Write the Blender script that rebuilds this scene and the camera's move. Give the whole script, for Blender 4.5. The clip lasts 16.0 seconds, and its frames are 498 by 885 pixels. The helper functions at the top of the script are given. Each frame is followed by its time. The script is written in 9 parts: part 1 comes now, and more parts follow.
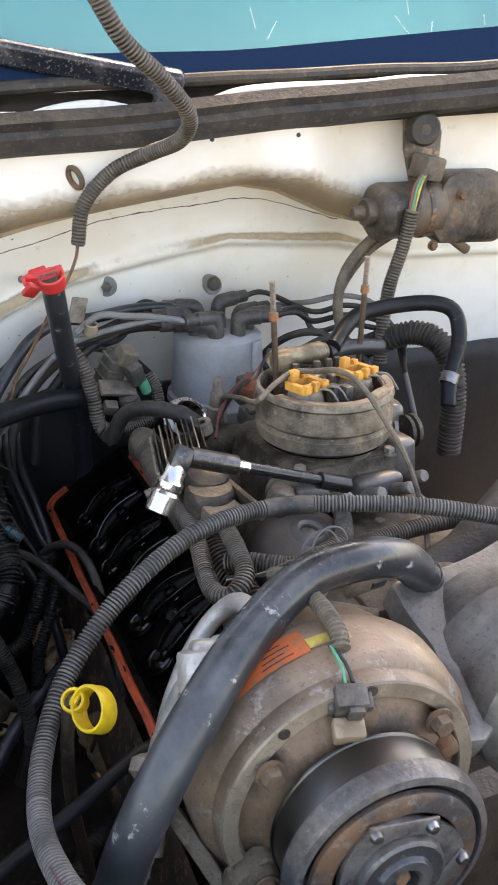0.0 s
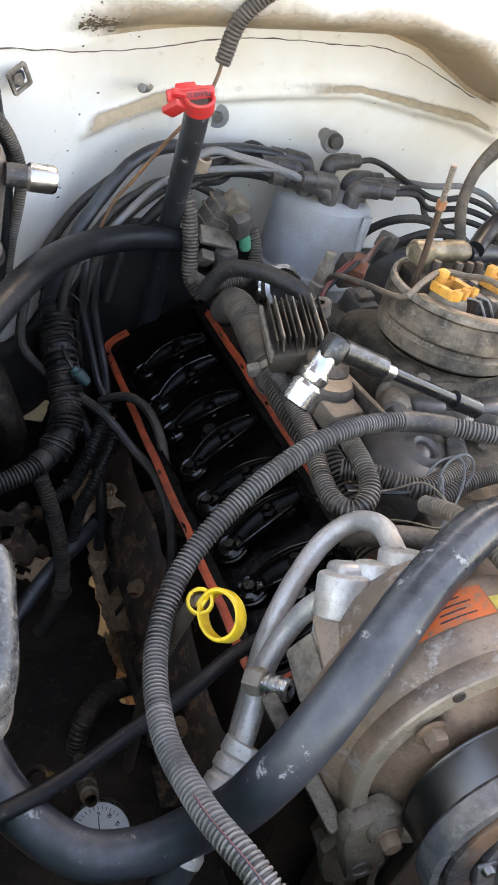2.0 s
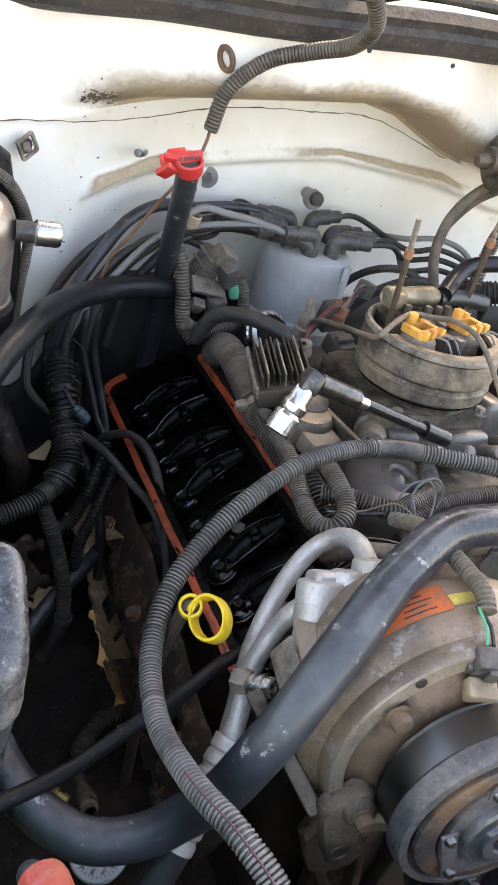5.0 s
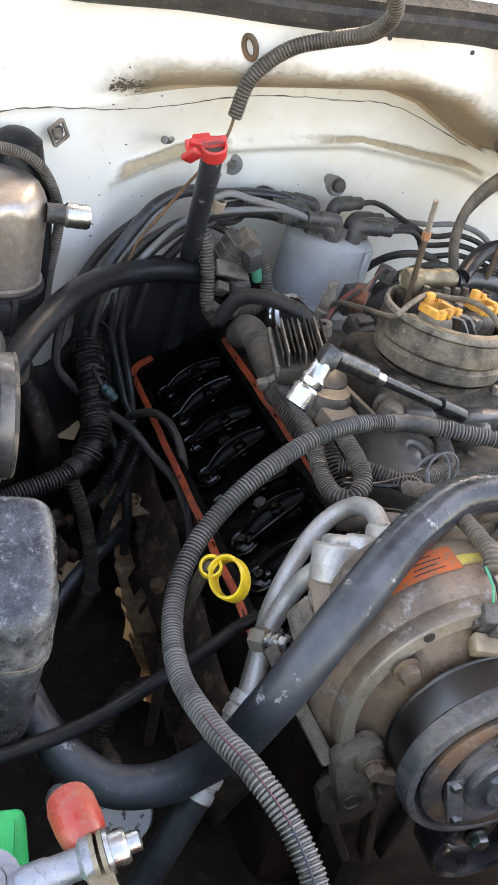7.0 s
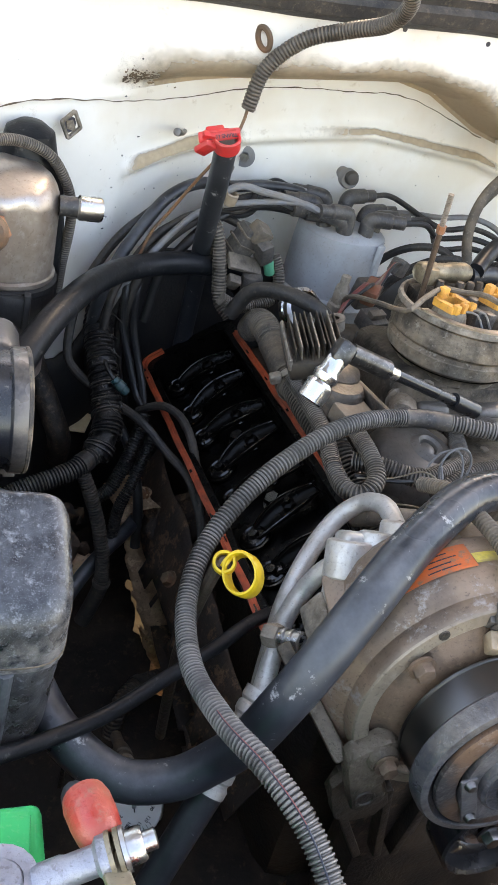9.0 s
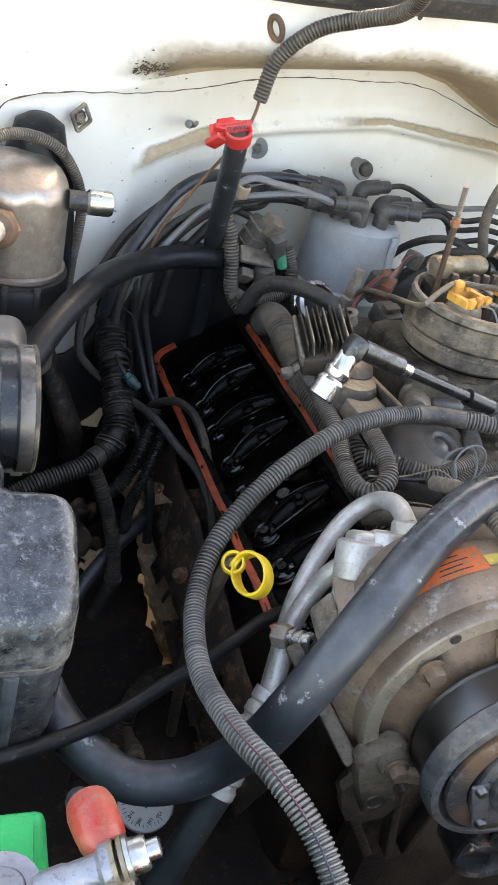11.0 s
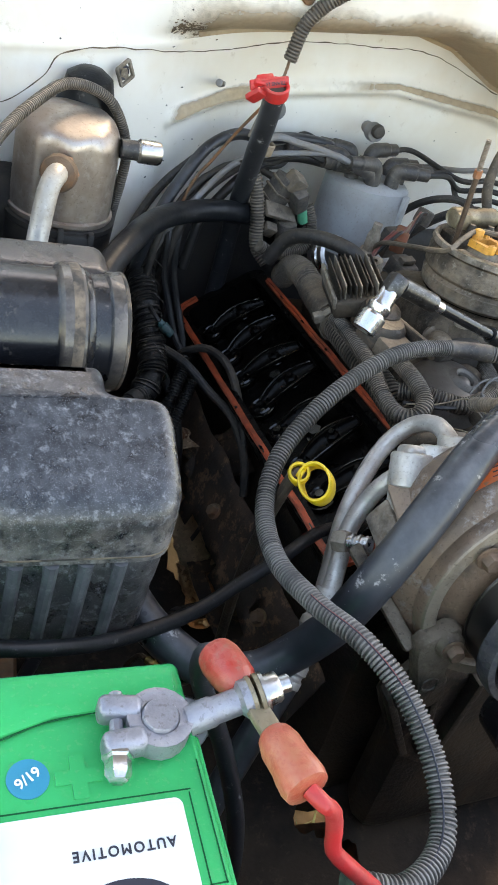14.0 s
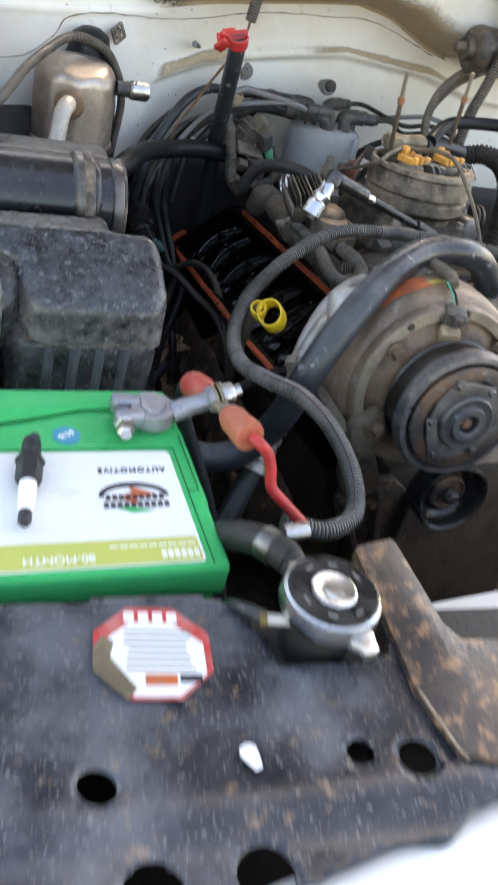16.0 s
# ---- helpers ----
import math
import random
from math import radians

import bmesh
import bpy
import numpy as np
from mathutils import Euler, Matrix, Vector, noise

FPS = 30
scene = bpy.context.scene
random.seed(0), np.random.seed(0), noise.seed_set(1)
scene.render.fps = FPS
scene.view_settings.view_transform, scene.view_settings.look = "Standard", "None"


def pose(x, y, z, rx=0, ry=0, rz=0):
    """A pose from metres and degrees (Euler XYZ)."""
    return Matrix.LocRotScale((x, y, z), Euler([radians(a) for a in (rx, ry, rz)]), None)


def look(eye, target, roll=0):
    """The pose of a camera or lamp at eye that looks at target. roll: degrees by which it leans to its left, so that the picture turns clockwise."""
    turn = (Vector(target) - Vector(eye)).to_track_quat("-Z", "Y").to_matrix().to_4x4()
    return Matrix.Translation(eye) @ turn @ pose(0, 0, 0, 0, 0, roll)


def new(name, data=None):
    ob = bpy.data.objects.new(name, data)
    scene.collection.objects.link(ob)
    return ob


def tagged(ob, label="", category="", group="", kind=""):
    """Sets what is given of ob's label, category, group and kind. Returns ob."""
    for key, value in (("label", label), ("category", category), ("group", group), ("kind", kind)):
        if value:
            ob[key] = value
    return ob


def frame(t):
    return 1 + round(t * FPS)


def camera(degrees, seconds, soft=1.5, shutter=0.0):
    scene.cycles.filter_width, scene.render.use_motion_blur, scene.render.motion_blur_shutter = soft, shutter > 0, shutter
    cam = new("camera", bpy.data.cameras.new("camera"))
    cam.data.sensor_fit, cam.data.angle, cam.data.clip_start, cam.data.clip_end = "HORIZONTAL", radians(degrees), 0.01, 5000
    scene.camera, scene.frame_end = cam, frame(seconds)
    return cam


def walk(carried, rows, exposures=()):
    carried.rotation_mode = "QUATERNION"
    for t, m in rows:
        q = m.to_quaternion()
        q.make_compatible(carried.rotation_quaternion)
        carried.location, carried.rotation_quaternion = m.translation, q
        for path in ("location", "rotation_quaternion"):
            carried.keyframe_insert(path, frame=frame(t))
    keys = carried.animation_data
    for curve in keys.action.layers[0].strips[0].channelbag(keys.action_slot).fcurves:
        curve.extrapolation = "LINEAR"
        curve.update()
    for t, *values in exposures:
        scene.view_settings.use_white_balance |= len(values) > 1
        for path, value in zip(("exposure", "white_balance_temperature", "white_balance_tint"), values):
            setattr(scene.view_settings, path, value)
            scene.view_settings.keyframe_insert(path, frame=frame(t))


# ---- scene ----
# camera and its way: seconds, eye, yaw, pitch, roll
EXPOSURES = [(0.0, 2.67, 9250, 18), (1.0, 2.8, 9250, 18), (1.5, 2.8, 9250, 18), (2.0, 3.06, 9250, 18), (3.0, 2.95, 9250, 18), (8.0, 2.93, 9150, 16.5), (11.3, 2.95, 9150, 14.5), (12.0, 3.05, 9100, 12.5), (12.5, 2.74, 9300, 9.5), (14.5, 2.74, 9050, 12.5), (16.0, 2.42, 9000, 14)]
cam = camera(32.36, 16.0, soft=1.5, shutter=0.4)
PATH = [
    (0, 0.0618, 0.0636, 1.6148, -18.16, -29.38, 3.50),
    (0.5, 0.0480, 0.0969, 1.6107, -16.71, -31.29, 5.12),
    (1, -0.0250, 0.1316, 1.5948, -19.19, -35.14, 11.45),
    (1.5, -0.0534, 0.1759, 1.5751, -23.83, -38.88, 17.47),
    (2, -0.0627, 0.1790, 1.5743, -25.41, -38.12, 19.78),
    (2.5, -0.0725, 0.1760, 1.5775, -24.02, -37.19, 19.94),
    (3, -0.0675, 0.1771, 1.5791, -24.85, -36.87, 20.41),
    (3.5, -0.0590, 0.1772, 1.5808, -25.37, -36.47, 19.78),
    (3.7, -0.0572, 0.1769, 1.5812, -25.15, -36.43, 19.34),
    (5.8, -0.0812, 0.0849, 1.6046, -23.31, -34.07, 18.15),
    (6, -0.0785, 0.0837, 1.6021, -22.89, -34.26, 17.98),
    (6.5, -0.0794, 0.0871, 1.6024, -22.60, -35.25, 17.80),
    (7, -0.0748, 0.0839, 1.5991, -22.00, -35.44, 17.51),
    (7.5, -0.0789, 0.0837, 1.6004, -21.73, -35.59, 17.81),
    (8, -0.0798, 0.0829, 1.5983, -21.45, -35.65, 17.81),
    (10.3, -0.0716, 0.0975, 1.5989, -21.95, -36.80, 17.23),
    (10.5, -0.0700, 0.0966, 1.5985, -21.48, -36.81, 16.98),
    (11, -0.0724, 0.0977, 1.6006, -20.61, -37.15, 17.01),
    (11.5, -0.0980, 0.1010, 1.5954, -20.19, -37.58, 18.69),
    (12, -0.1192, 0.0828, 1.5795, -22.59, -38.23, 20.56),
    (12.5, -0.1761, 0.0543, 1.5759, -21.22, -37.94, 19.54),
    (13, -0.1803, 0.0419, 1.5787, -22.04, -36.91, 19.22),
    (13.5, -0.1698, 0.0422, 1.5767, -23.23, -37.02, 19.00),
    (14, -0.1620, 0.0384, 1.5763, -24.38, -37.01, 18.87),
    (14.5, -0.1624, 0.0221, 1.5794, -25.31, -36.17, 18.55),
    (15, -0.1733, -0.0155, 1.5810, -26.08, -35.39, 18.48),
    (15.5, -0.1856, -0.0923, 1.5786, -24.33, -34.01, 18.17),
    (16, -0.1890, -0.2352, 1.5716, -23.10, -35.66, 16.00),
]


def aim(x, y, z, yaw, pitch, roll):
    a, p = radians(yaw), radians(pitch)
    way = Vector((-math.sin(a) * math.cos(p), math.cos(a) * math.cos(p), math.sin(p)))
    return look((x, y, z), Vector((x, y, z)) + way, roll)


walk(cam, [(t, aim(*row)) for t, *row in PATH], EXPOSURES)

# ---- world and sun ----
SUN_ELEVATION, SUN_TURN = 48.0, 35.0
world = bpy.data.worlds.new("sky")
scene.world = world
world.use_nodes = True
wn = world.node_tree
sky = wn.nodes.new("ShaderNodeTexSky")
sky.sky_type = "NISHITA"
sky.sun_disc = False
sky.sun_elevation = radians(SUN_ELEVATION)
sky.sun_rotation = radians(SUN_TURN)
wn.nodes["Background"].inputs[1].default_value = 0.15
wn.links.new(sky.outputs[0], wn.nodes["Background"].inputs[0])
sun_data = bpy.data.lights.new("sun", "SUN")
sun_data.energy, sun_data.angle, sun_data.color = 0.9, radians(14.0), (1.0, 0.95, 0.88)
sun = new("sun", sun_data)
sun_from = Vector((math.sin(radians(SUN_TURN)) * math.cos(radians(SUN_ELEVATION)), math.cos(radians(SUN_TURN)) * math.cos(radians(SUN_ELEVATION)), math.sin(radians(SUN_ELEVATION))))
sun.matrix_world = look(sun_from * 20, (0, 0, 0))


# ---- materials ----
def mat(name, base, rough=0.6, metal=0.0, dirt=None, amount=0.5, scale=30.0, fine=220.0, bump=0.15, dust=None, dusty=0.0, spread=0.18, coat=0.0, wear=None, worn=0.0, specks=None, speckled=0.0, edge=None, edged=0.0, bare=(0.55, 0.67), spec=0.5):
    """A surface with grain and stains at two scales, dust (bluish for painted sky sheen) on what faces up and scuffs of
    its own colour.
    """
    m = bpy.data.materials.new(name)
    m.use_nodes = True
    t = m.node_tree
    n, link = t.nodes, t.links.new
    b = n["Principled BSDF"]
    co = n.new("ShaderNodeTexCoord").outputs["Object"]

    def noisy(sc, detail=4.0, rough_=0.6):
        k = n.new("ShaderNodeTexNoise")
        k.inputs["Scale"].default_value, k.inputs["Detail"].default_value, k.inputs["Roughness"].default_value = sc, detail, rough_
        link(co, k.inputs["Vector"])
        return k.outputs[0]

    def ramp(src, lo, hi):
        k = n.new("ShaderNodeMapRange")
        k.inputs[1].default_value, k.inputs[2].default_value = lo, hi
        link(src, k.inputs[0])
        return k.outputs[0]

    def mix(fac, a, bb, mode="MIX"):
        k = n.new("ShaderNodeMix")
        k.data_type, k.blend_type = "RGBA", mode
        for sock, v in ((k.inputs[0], fac), (k.inputs[6], a), (k.inputs[7], bb)):
            if isinstance(v, (int, float)):
                sock.default_value = v
            elif isinstance(v, tuple):
                sock.default_value = (*v, 1)
            else:
                link(v, sock)
        return k.outputs[2]

    def times(a, v):
        k = n.new("ShaderNodeMath")
        k.operation = "MULTIPLY"
        for sock, q in ((k.inputs[0], a), (k.inputs[1], v)):
            if isinstance(q, (int, float)):
                sock.default_value = q
            else:
                link(q, sock)
        return k.outputs[0]

    big, grain = noisy(scale), noisy(fine, 3.0)
    col = mix(times(ramp(grain, 0.3, 0.7), spread), tuple(base), tuple(min(1.0, c * 1.9 + 0.01) for c in base))
    if dirt:
        col = mix(times(ramp(big, 0.43, 0.59), amount), col, tuple(dirt))
    if dust:
        geo = n.new("ShaderNodeNewGeometry")
        sep = n.new("ShaderNodeSeparateXYZ")
        link(geo.outputs["Normal"], sep.inputs[0])
        up = ramp(sep.outputs[2], 0.1, 0.95)
        col = mix(times(times(up, ramp(noisy(scale * 2.3, 5.0, 0.7), 0.38, 0.66)), dusty), col, tuple(dust))
    if wear:
        col = mix(times(ramp(noisy(scale * 5.5, 6.0, 0.75), *bare), worn), col, tuple(wear))
    if specks:
        col = mix(times(ramp(noisy(fine * 1.7, 2.0, 0.6), 0.60, 0.68), speckled), col, tuple(specks))
    if edge:
        point = n.new("ShaderNodeNewGeometry").outputs["Pointiness"]
        col = mix(times(times(ramp(point, 0.515, 0.58), ramp(noisy(scale * 3.0, 4.0, 0.7), 0.3, 0.6)), edged), col, tuple(edge))
    link(col, b.inputs["Base Color"])
    k = n.new("ShaderNodeMapRange")
    k.inputs[1].default_value, k.inputs[2].default_value = 0.25, 0.75
    k.inputs[3].default_value, k.inputs[4].default_value = max(0.02, rough - 0.14), min(1.0, rough + 0.16)
    link(big, k.inputs[0])
    link(k.outputs[0], b.inputs["Roughness"])
    b.inputs["Metallic"].default_value = metal
    b.inputs["Specular IOR Level"].default_value = spec
    if coat:
        b.inputs["Coat Weight"].default_value, b.inputs["Coat Roughness"].default_value = coat, 0.12
    bp = n.new("ShaderNodeBump")
    bp.inputs["Strength"].default_value, bp.inputs["Distance"].default_value = bump, 0.002
    tall = n.new("ShaderNodeMath")
    tall.operation = "MULTIPLY_ADD"
    tall.inputs[1].default_value = 1.6
    link(noisy(scale * 2.0, 5.0, 0.65), tall.inputs[0])
    link(grain, tall.inputs[2])
    link(tall.outputs[0], bp.inputs["Height"])
    link(bp.outputs[0], b.inputs["Normal"])
    return m


DUST = (0.30, 0.23, 0.16)
PAINT = mat("white_paint", (0.80, 0.777, 0.730), 0.42, dirt=(0.67, 0.585, 0.46), amount=0.42, scale=7, fine=90, bump=0.06, spread=0.05, wear=(0.44, 0.36, 0.27), worn=0.45, bare=(0.60, 0.70))
BONNETPAD = mat("grey_bonnet_pad", (0.20, 0.20, 0.205), 0.8)
FASCIA = mat("fascia_paint", (0.82, 0.82, 0.8), 0.35, spread=0.03, bump=0.03, coat=0.3)
# bluish dust on top paints the sky's sheen on both hose rubbers
RUBBER = mat("black_rubber", (0.014, 0.0155, 0.0185), 0.38, dirt=(0.040, 0.042, 0.047), amount=0.5, scale=16, bump=0.10, dust=(0.16, 0.165, 0.175), dusty=0.30, wear=(0.40, 0.39, 0.38), worn=0.65, bare=(0.615, 0.68))
HOSERUBBER = mat("sheen_hose_rubber", (0.014, 0.016, 0.020), 0.33, dirt=(0.046, 0.050, 0.059), amount=0.6, scale=10, bump=0.08, dust=(0.18, 0.187, 0.20), dusty=0.42, wear=(0.40, 0.39, 0.38), worn=0.7, bare=(0.61, 0.67), spec=0.5)
MATTRUBBER = mat("matt_black_rubber", (0.0065, 0.0075, 0.0090), 0.40, dirt=(0.013, 0.0135, 0.015), amount=0.5, scale=20, bump=0.15, dust=(0.05, 0.052, 0.057), dusty=0.15, wear=(0.2, 0.19, 0.18), worn=0.3, bare=(0.60, 0.68), spec=0.2)
TANDUST = mat("tan_dust_on_plastic", (0.21, 0.155, 0.108), 0.7, dirt=(0.018, 0.018, 0.02), amount=0.85, scale=45, bump=0.3, specks=(0.03, 0.028, 0.028), speckled=0.5)
OLDRUBBER = mat("old_rubber", (0.013, 0.0125, 0.0125), 0.6, dirt=(0.052, 0.041, 0.032), amount=0.7, scale=25, bump=0.35, dust=(0.15, 0.12, 0.09), dusty=0.4, wear=(0.17, 0.13, 0.09), worn=0.4)
CORRUGATED = mat("corrugated_plastic", (0.0105, 0.0095, 0.0088), 0.42, dirt=(0.055, 0.044, 0.034), amount=0.6, scale=20, bump=0.2, dust=(0.22, 0.18, 0.135), dusty=0.30, specks=(0.20, 0.16, 0.12), speckled=0.25, edge=(0.25, 0.205, 0.16), edged=0.75)
GREYCORR = mat("dusty_corrugated", (0.042, 0.034, 0.027), 0.7, dirt=(0.165, 0.120, 0.082), amount=0.75, scale=26, bump=0.4, dust=(0.30, 0.23, 0.16), dusty=0.42, specks=(0.32, 0.26, 0.19), speckled=0.3, edge=(0.26, 0.21, 0.16), edged=0.4)
GREYCONDUIT = mat("dusty_grey_conduit", (0.013, 0.0128, 0.0132), 0.42, dirt=(0.055, 0.050, 0.044), amount=0.6, scale=9, bump=0.15, dust=(0.21, 0.19, 0.165), dusty=0.36, specks=(0.25, 0.2, 0.16), speckled=0.2, edge=(0.30, 0.27, 0.24), edged=0.6)
PALECONDUIT = mat("pale_conduit", (0.030, 0.0285, 0.0275), 0.5, dirt=(0.092, 0.084, 0.076), amount=0.6, scale=14, bump=0.15, dust=(0.30, 0.27, 0.235), dusty=0.42, specks=(0.28, 0.24, 0.2), speckled=0.2, edge=(0.36, 0.325, 0.29), edged=0.6)
# bluish top dust is partly the sky's sheen put into the colour
PLASTIC = mat("black_plastic", (0.0046, 0.0055, 0.0074), 0.28, dirt=(0.017, 0.020, 0.026), amount=0.7, scale=30, fine=900, bump=0.14, spread=0.3, dust=(0.17, 0.18, 0.20), dusty=0.32, wear=(0.36, 0.37, 0.39), worn=0.6, bare=(0.54, 0.73), specks=(0.48, 0.49, 0.51), speckled=0.28, edge=(0.46, 0.40, 0.35), edged=0.6, coat=0.1, spec=0.45)
RIBPLASTIC = mat("pale_plastic_rib", (0.115, 0.116, 0.120), 0.42, dirt=(0.022, 0.023, 0.026), amount=0.6, scale=25, bump=0.12, wear=(0.24, 0.235, 0.235), worn=0.55)
CANPLASTIC = mat("glossy_black_plastic", (0.0045, 0.0052, 0.0072), 0.25, dirt=(0.016, 0.018, 0.023), amount=0.6, scale=14, fine=900, bump=0.08, spread=0.3, dust=(0.10, 0.098, 0.10), dusty=0.25, wear=(0.26, 0.22, 0.18), worn=0.35, bare=(0.60, 0.70), specks=(0.36, 0.35, 0.34), speckled=0.08, edge=(0.40, 0.33, 0.27), edged=0.5, coat=0.1)
DARKPLASTIC = mat("dark_plastic", (0.016, 0.017, 0.021), 0.45, dirt=(0.075, 0.063, 0.052), amount=0.65, scale=45, bump=0.2, dust=(0.22, 0.175, 0.13), dusty=0.35, specks=(0.24, 0.2, 0.15), speckled=0.3, edge=(0.2, 0.17, 0.14), edged=0.4)
WIRE = mat("wire_rubber", (0.012, 0.012, 0.013), 0.45, dirt=(0.036, 0.031, 0.026), amount=0.5, scale=40, bump=0.2, dust=(0.07, 0.06, 0.048), dusty=0.3)
CABLEGREY = mat("grey_cable", (0.17, 0.17, 0.175), 0.55, dirt=(0.2, 0.16, 0.12), amount=0.5, scale=40, dust=DUST, dusty=0.3)
DISTGREY = mat("grey_cap_plastic", (0.335, 0.348, 0.360), 0.42, dirt=(0.26, 0.235, 0.205), amount=0.5, scale=14, bump=0.06, spread=0.08, dust=DUST, dusty=0.35, specks=(0.14, 0.12, 0.1), speckled=0.3, edge=(0.5, 0.5, 0.5), edged=0.4)
ALU = mat("cast_aluminium", (0.56, 0.53, 0.495), 0.45, 0.5, dirt=(0.31, 0.25, 0.19), amount=0.55, scale=22, bump=0.3, dust=(0.42, 0.36, 0.29), dusty=0.3, wear=(0.68, 0.66, 0.63), worn=0.3, specks=(0.13, 0.10, 0.07), speckled=0.3)
DIRTYALU = mat("grimy_aluminium", (0.185, 0.137, 0.094), 0.60, 0.2, dirt=(0.024, 0.018, 0.013), amount=0.92, scale=22, bump=0.6, dust=(0.26, 0.195, 0.13), dusty=0.3, wear=(0.42, 0.37, 0.30), worn=0.45, bare=(0.57, 0.66), specks=(0.02, 0.015, 0.011), speckled=0.5, edge=(0.46, 0.40, 0.33), edged=0.55)
BRIGHT = mat("bright_steel", (0.62, 0.62, 0.62), 0.27, 1.0, dirt=(0.40, 0.38, 0.35), amount=0.5, scale=60, bump=0.08, spread=0.05, specks=(0.3, 0.26, 0.2), speckled=0.25)
STEEL = mat("tool_steel", (0.26, 0.26, 0.265), 0.34, 1.0, dirt=(0.10, 0.085, 0.07), amount=0.6, scale=50, bump=0.1, specks=(0.12, 0.09, 0.06), speckled=0.4)
DRUM = mat("polished_drum", (0.125, 0.12, 0.118), 0.27, 1.0, bump=0.0, spread=0.04, scale=4)
DARKSTEEL = mat("dark_greasy_steel", (0.085, 0.083, 0.082), 0.36, 0.9, dirt=(0.03, 0.027, 0.024), amount=0.6, scale=60, bump=0.1, wear=(0.4, 0.39, 0.38), worn=0.4)
RUST = mat("rusty_iron", (0.11, 0.068, 0.043), 0.85, 0.1, dirt=(0.30, 0.13, 0.055), amount=0.65, scale=25, bump=0.5, dust=(0.28, 0.21, 0.145), dusty=0.3)
RUSTNUT = mat("rust_orange_nut", (0.27, 0.125, 0.065), 0.65, 0.2, dirt=(0.38, 0.13, 0.05), amount=0.7, scale=60, bump=0.3, wear=(0.42, 0.34, 0.27), worn=0.3)
STUDBROWN = mat("brown_stud", (0.105, 0.072, 0.052), 0.5, 0.5, dirt=(0.045, 0.033, 0.026), amount=0.6, scale=60, bump=0.3, wear=(0.2, 0.11, 0.07), worn=0.4)
SHIELD = mat("rusty_shield", (0.032, 0.022, 0.017), 0.8, 0.05, dirt=(0.095, 0.055, 0.034), amount=0.8, scale=9, bump=0.5, wear=(0.28, 0.16, 0.09), worn=0.6, bare=(0.53, 0.62), specks=(0.03, 0.022, 0.018), speckled=0.4)
TANSHEET = mat("rusty_tan_sheet", (0.50, 0.315, 0.19), 0.8, 0.0, dirt=(0.13, 0.078, 0.048), amount=0.6, scale=14, bump=0.5, wear=(0.62, 0.41, 0.25), worn=0.7, bare=(0.50, 0.60), specks=(0.06, 0.035, 0.025), speckled=0.5)
TANEDGE = mat("bright_tan_edge", (0.60, 0.38, 0.20), 0.8, dirt=(0.30, 0.17, 0.09), amount=0.6, scale=40, bump=0.4, specks=(0.10, 0.06, 0.035), speckled=0.5)
GAPTAN = mat("gap_tan", (0.78, 0.55, 0.31), 0.8, dirt=(0.60, 0.40, 0.21), amount=0.4, scale=30, bump=0.1)
CASTIRON = mat("greasy_cast_iron", (0.032, 0.026, 0.022), 0.5, 0.2, dirt=(0.105, 0.074, 0.05), amount=0.65, scale=18, bump=0.6, dust=(0.18, 0.13, 0.085), dusty=0.35, specks=(0.14, 0.095, 0.06), speckled=0.3)
OIL = mat("black_oil", (0.003, 0.0026, 0.0024), 0.13, 0.0, dirt=(0.006, 0.0045, 0.0035), amount=0.6, scale=30, bump=0.12, spread=0.05, spec=0.6)
OILFILM = mat("dull_black_oil", (0.0022, 0.0019, 0.0018), 0.30, 0.0, dirt=(0.004, 0.003, 0.0025), amount=0.6, scale=40, bump=0.3, spread=0.05, spec=0.14)
MACHINED = mat("machined_rim", (0.26, 0.205, 0.152), 0.5, 0.3, dirt=(0.105, 0.078, 0.058), amount=0.65, scale=16, bump=0.2, wear=(0.40, 0.34, 0.28), worn=0.4, specks=(0.06, 0.045, 0.03), speckled=0.4)
LOOM = mat("black_tape", (0.007, 0.007, 0.0075), 0.44, dirt=(0.026, 0.022, 0.018), amount=0.5, scale=40, bump=0.4, wear=(0.19, 0.155, 0.12), worn=0.5, bare=(0.55, 0.66), spec=0.35)
# darker copy of the grimy aluminium for manifold and low castings
DARKALU = mat("dark_grimy_aluminium", (0.135, 0.103, 0.073), 0.6, 0.2, dirt=(0.014, 0.011, 0.008), amount=0.9, scale=20, bump=0.7, dust=(0.22, 0.165, 0.11), dusty=0.3, wear=(0.32, 0.27, 0.21), worn=0.4, bare=(0.58, 0.68), specks=(0.02, 0.015, 0.011), speckled=0.5)
PLENUM = mat("grey_cast_plenum", (0.155, 0.142, 0.128), 0.42, 0.45, dirt=(0.055, 0.045, 0.037), amount=0.6, scale=12, bump=0.18, dust=(0.22, 0.18, 0.14), dusty=0.25, specks=(0.05, 0.04, 0.03), speckled=0.35)
FINS = mat("dark_fins", (0.035, 0.031, 0.027), 0.5, 0.3, dirt=(0.15, 0.11, 0.075), amount=0.6, scale=40, bump=0.3)
GASKET = mat("orange_gasket", (0.46, 0.075, 0.028), 0.5, dirt=(0.10, 0.03, 0.018), amount=0.55, scale=35, bump=0.15, specks=(0.05, 0.02, 0.015), speckled=0.4)
COMPR = mat("brown_compressor", (0.255, 0.165, 0.112), 0.42, 0.15, dirt=(0.064, 0.046, 0.036), amount=0.85, scale=8, bump=0.3, dust=(0.36, 0.25, 0.165), dusty=0.45, wear=(0.44, 0.43, 0.43), worn=0.5, bare=(0.55, 0.66), specks=(0.03, 0.022, 0.016), speckled=0.4, edge=(0.45, 0.38, 0.31), edged=0.3)
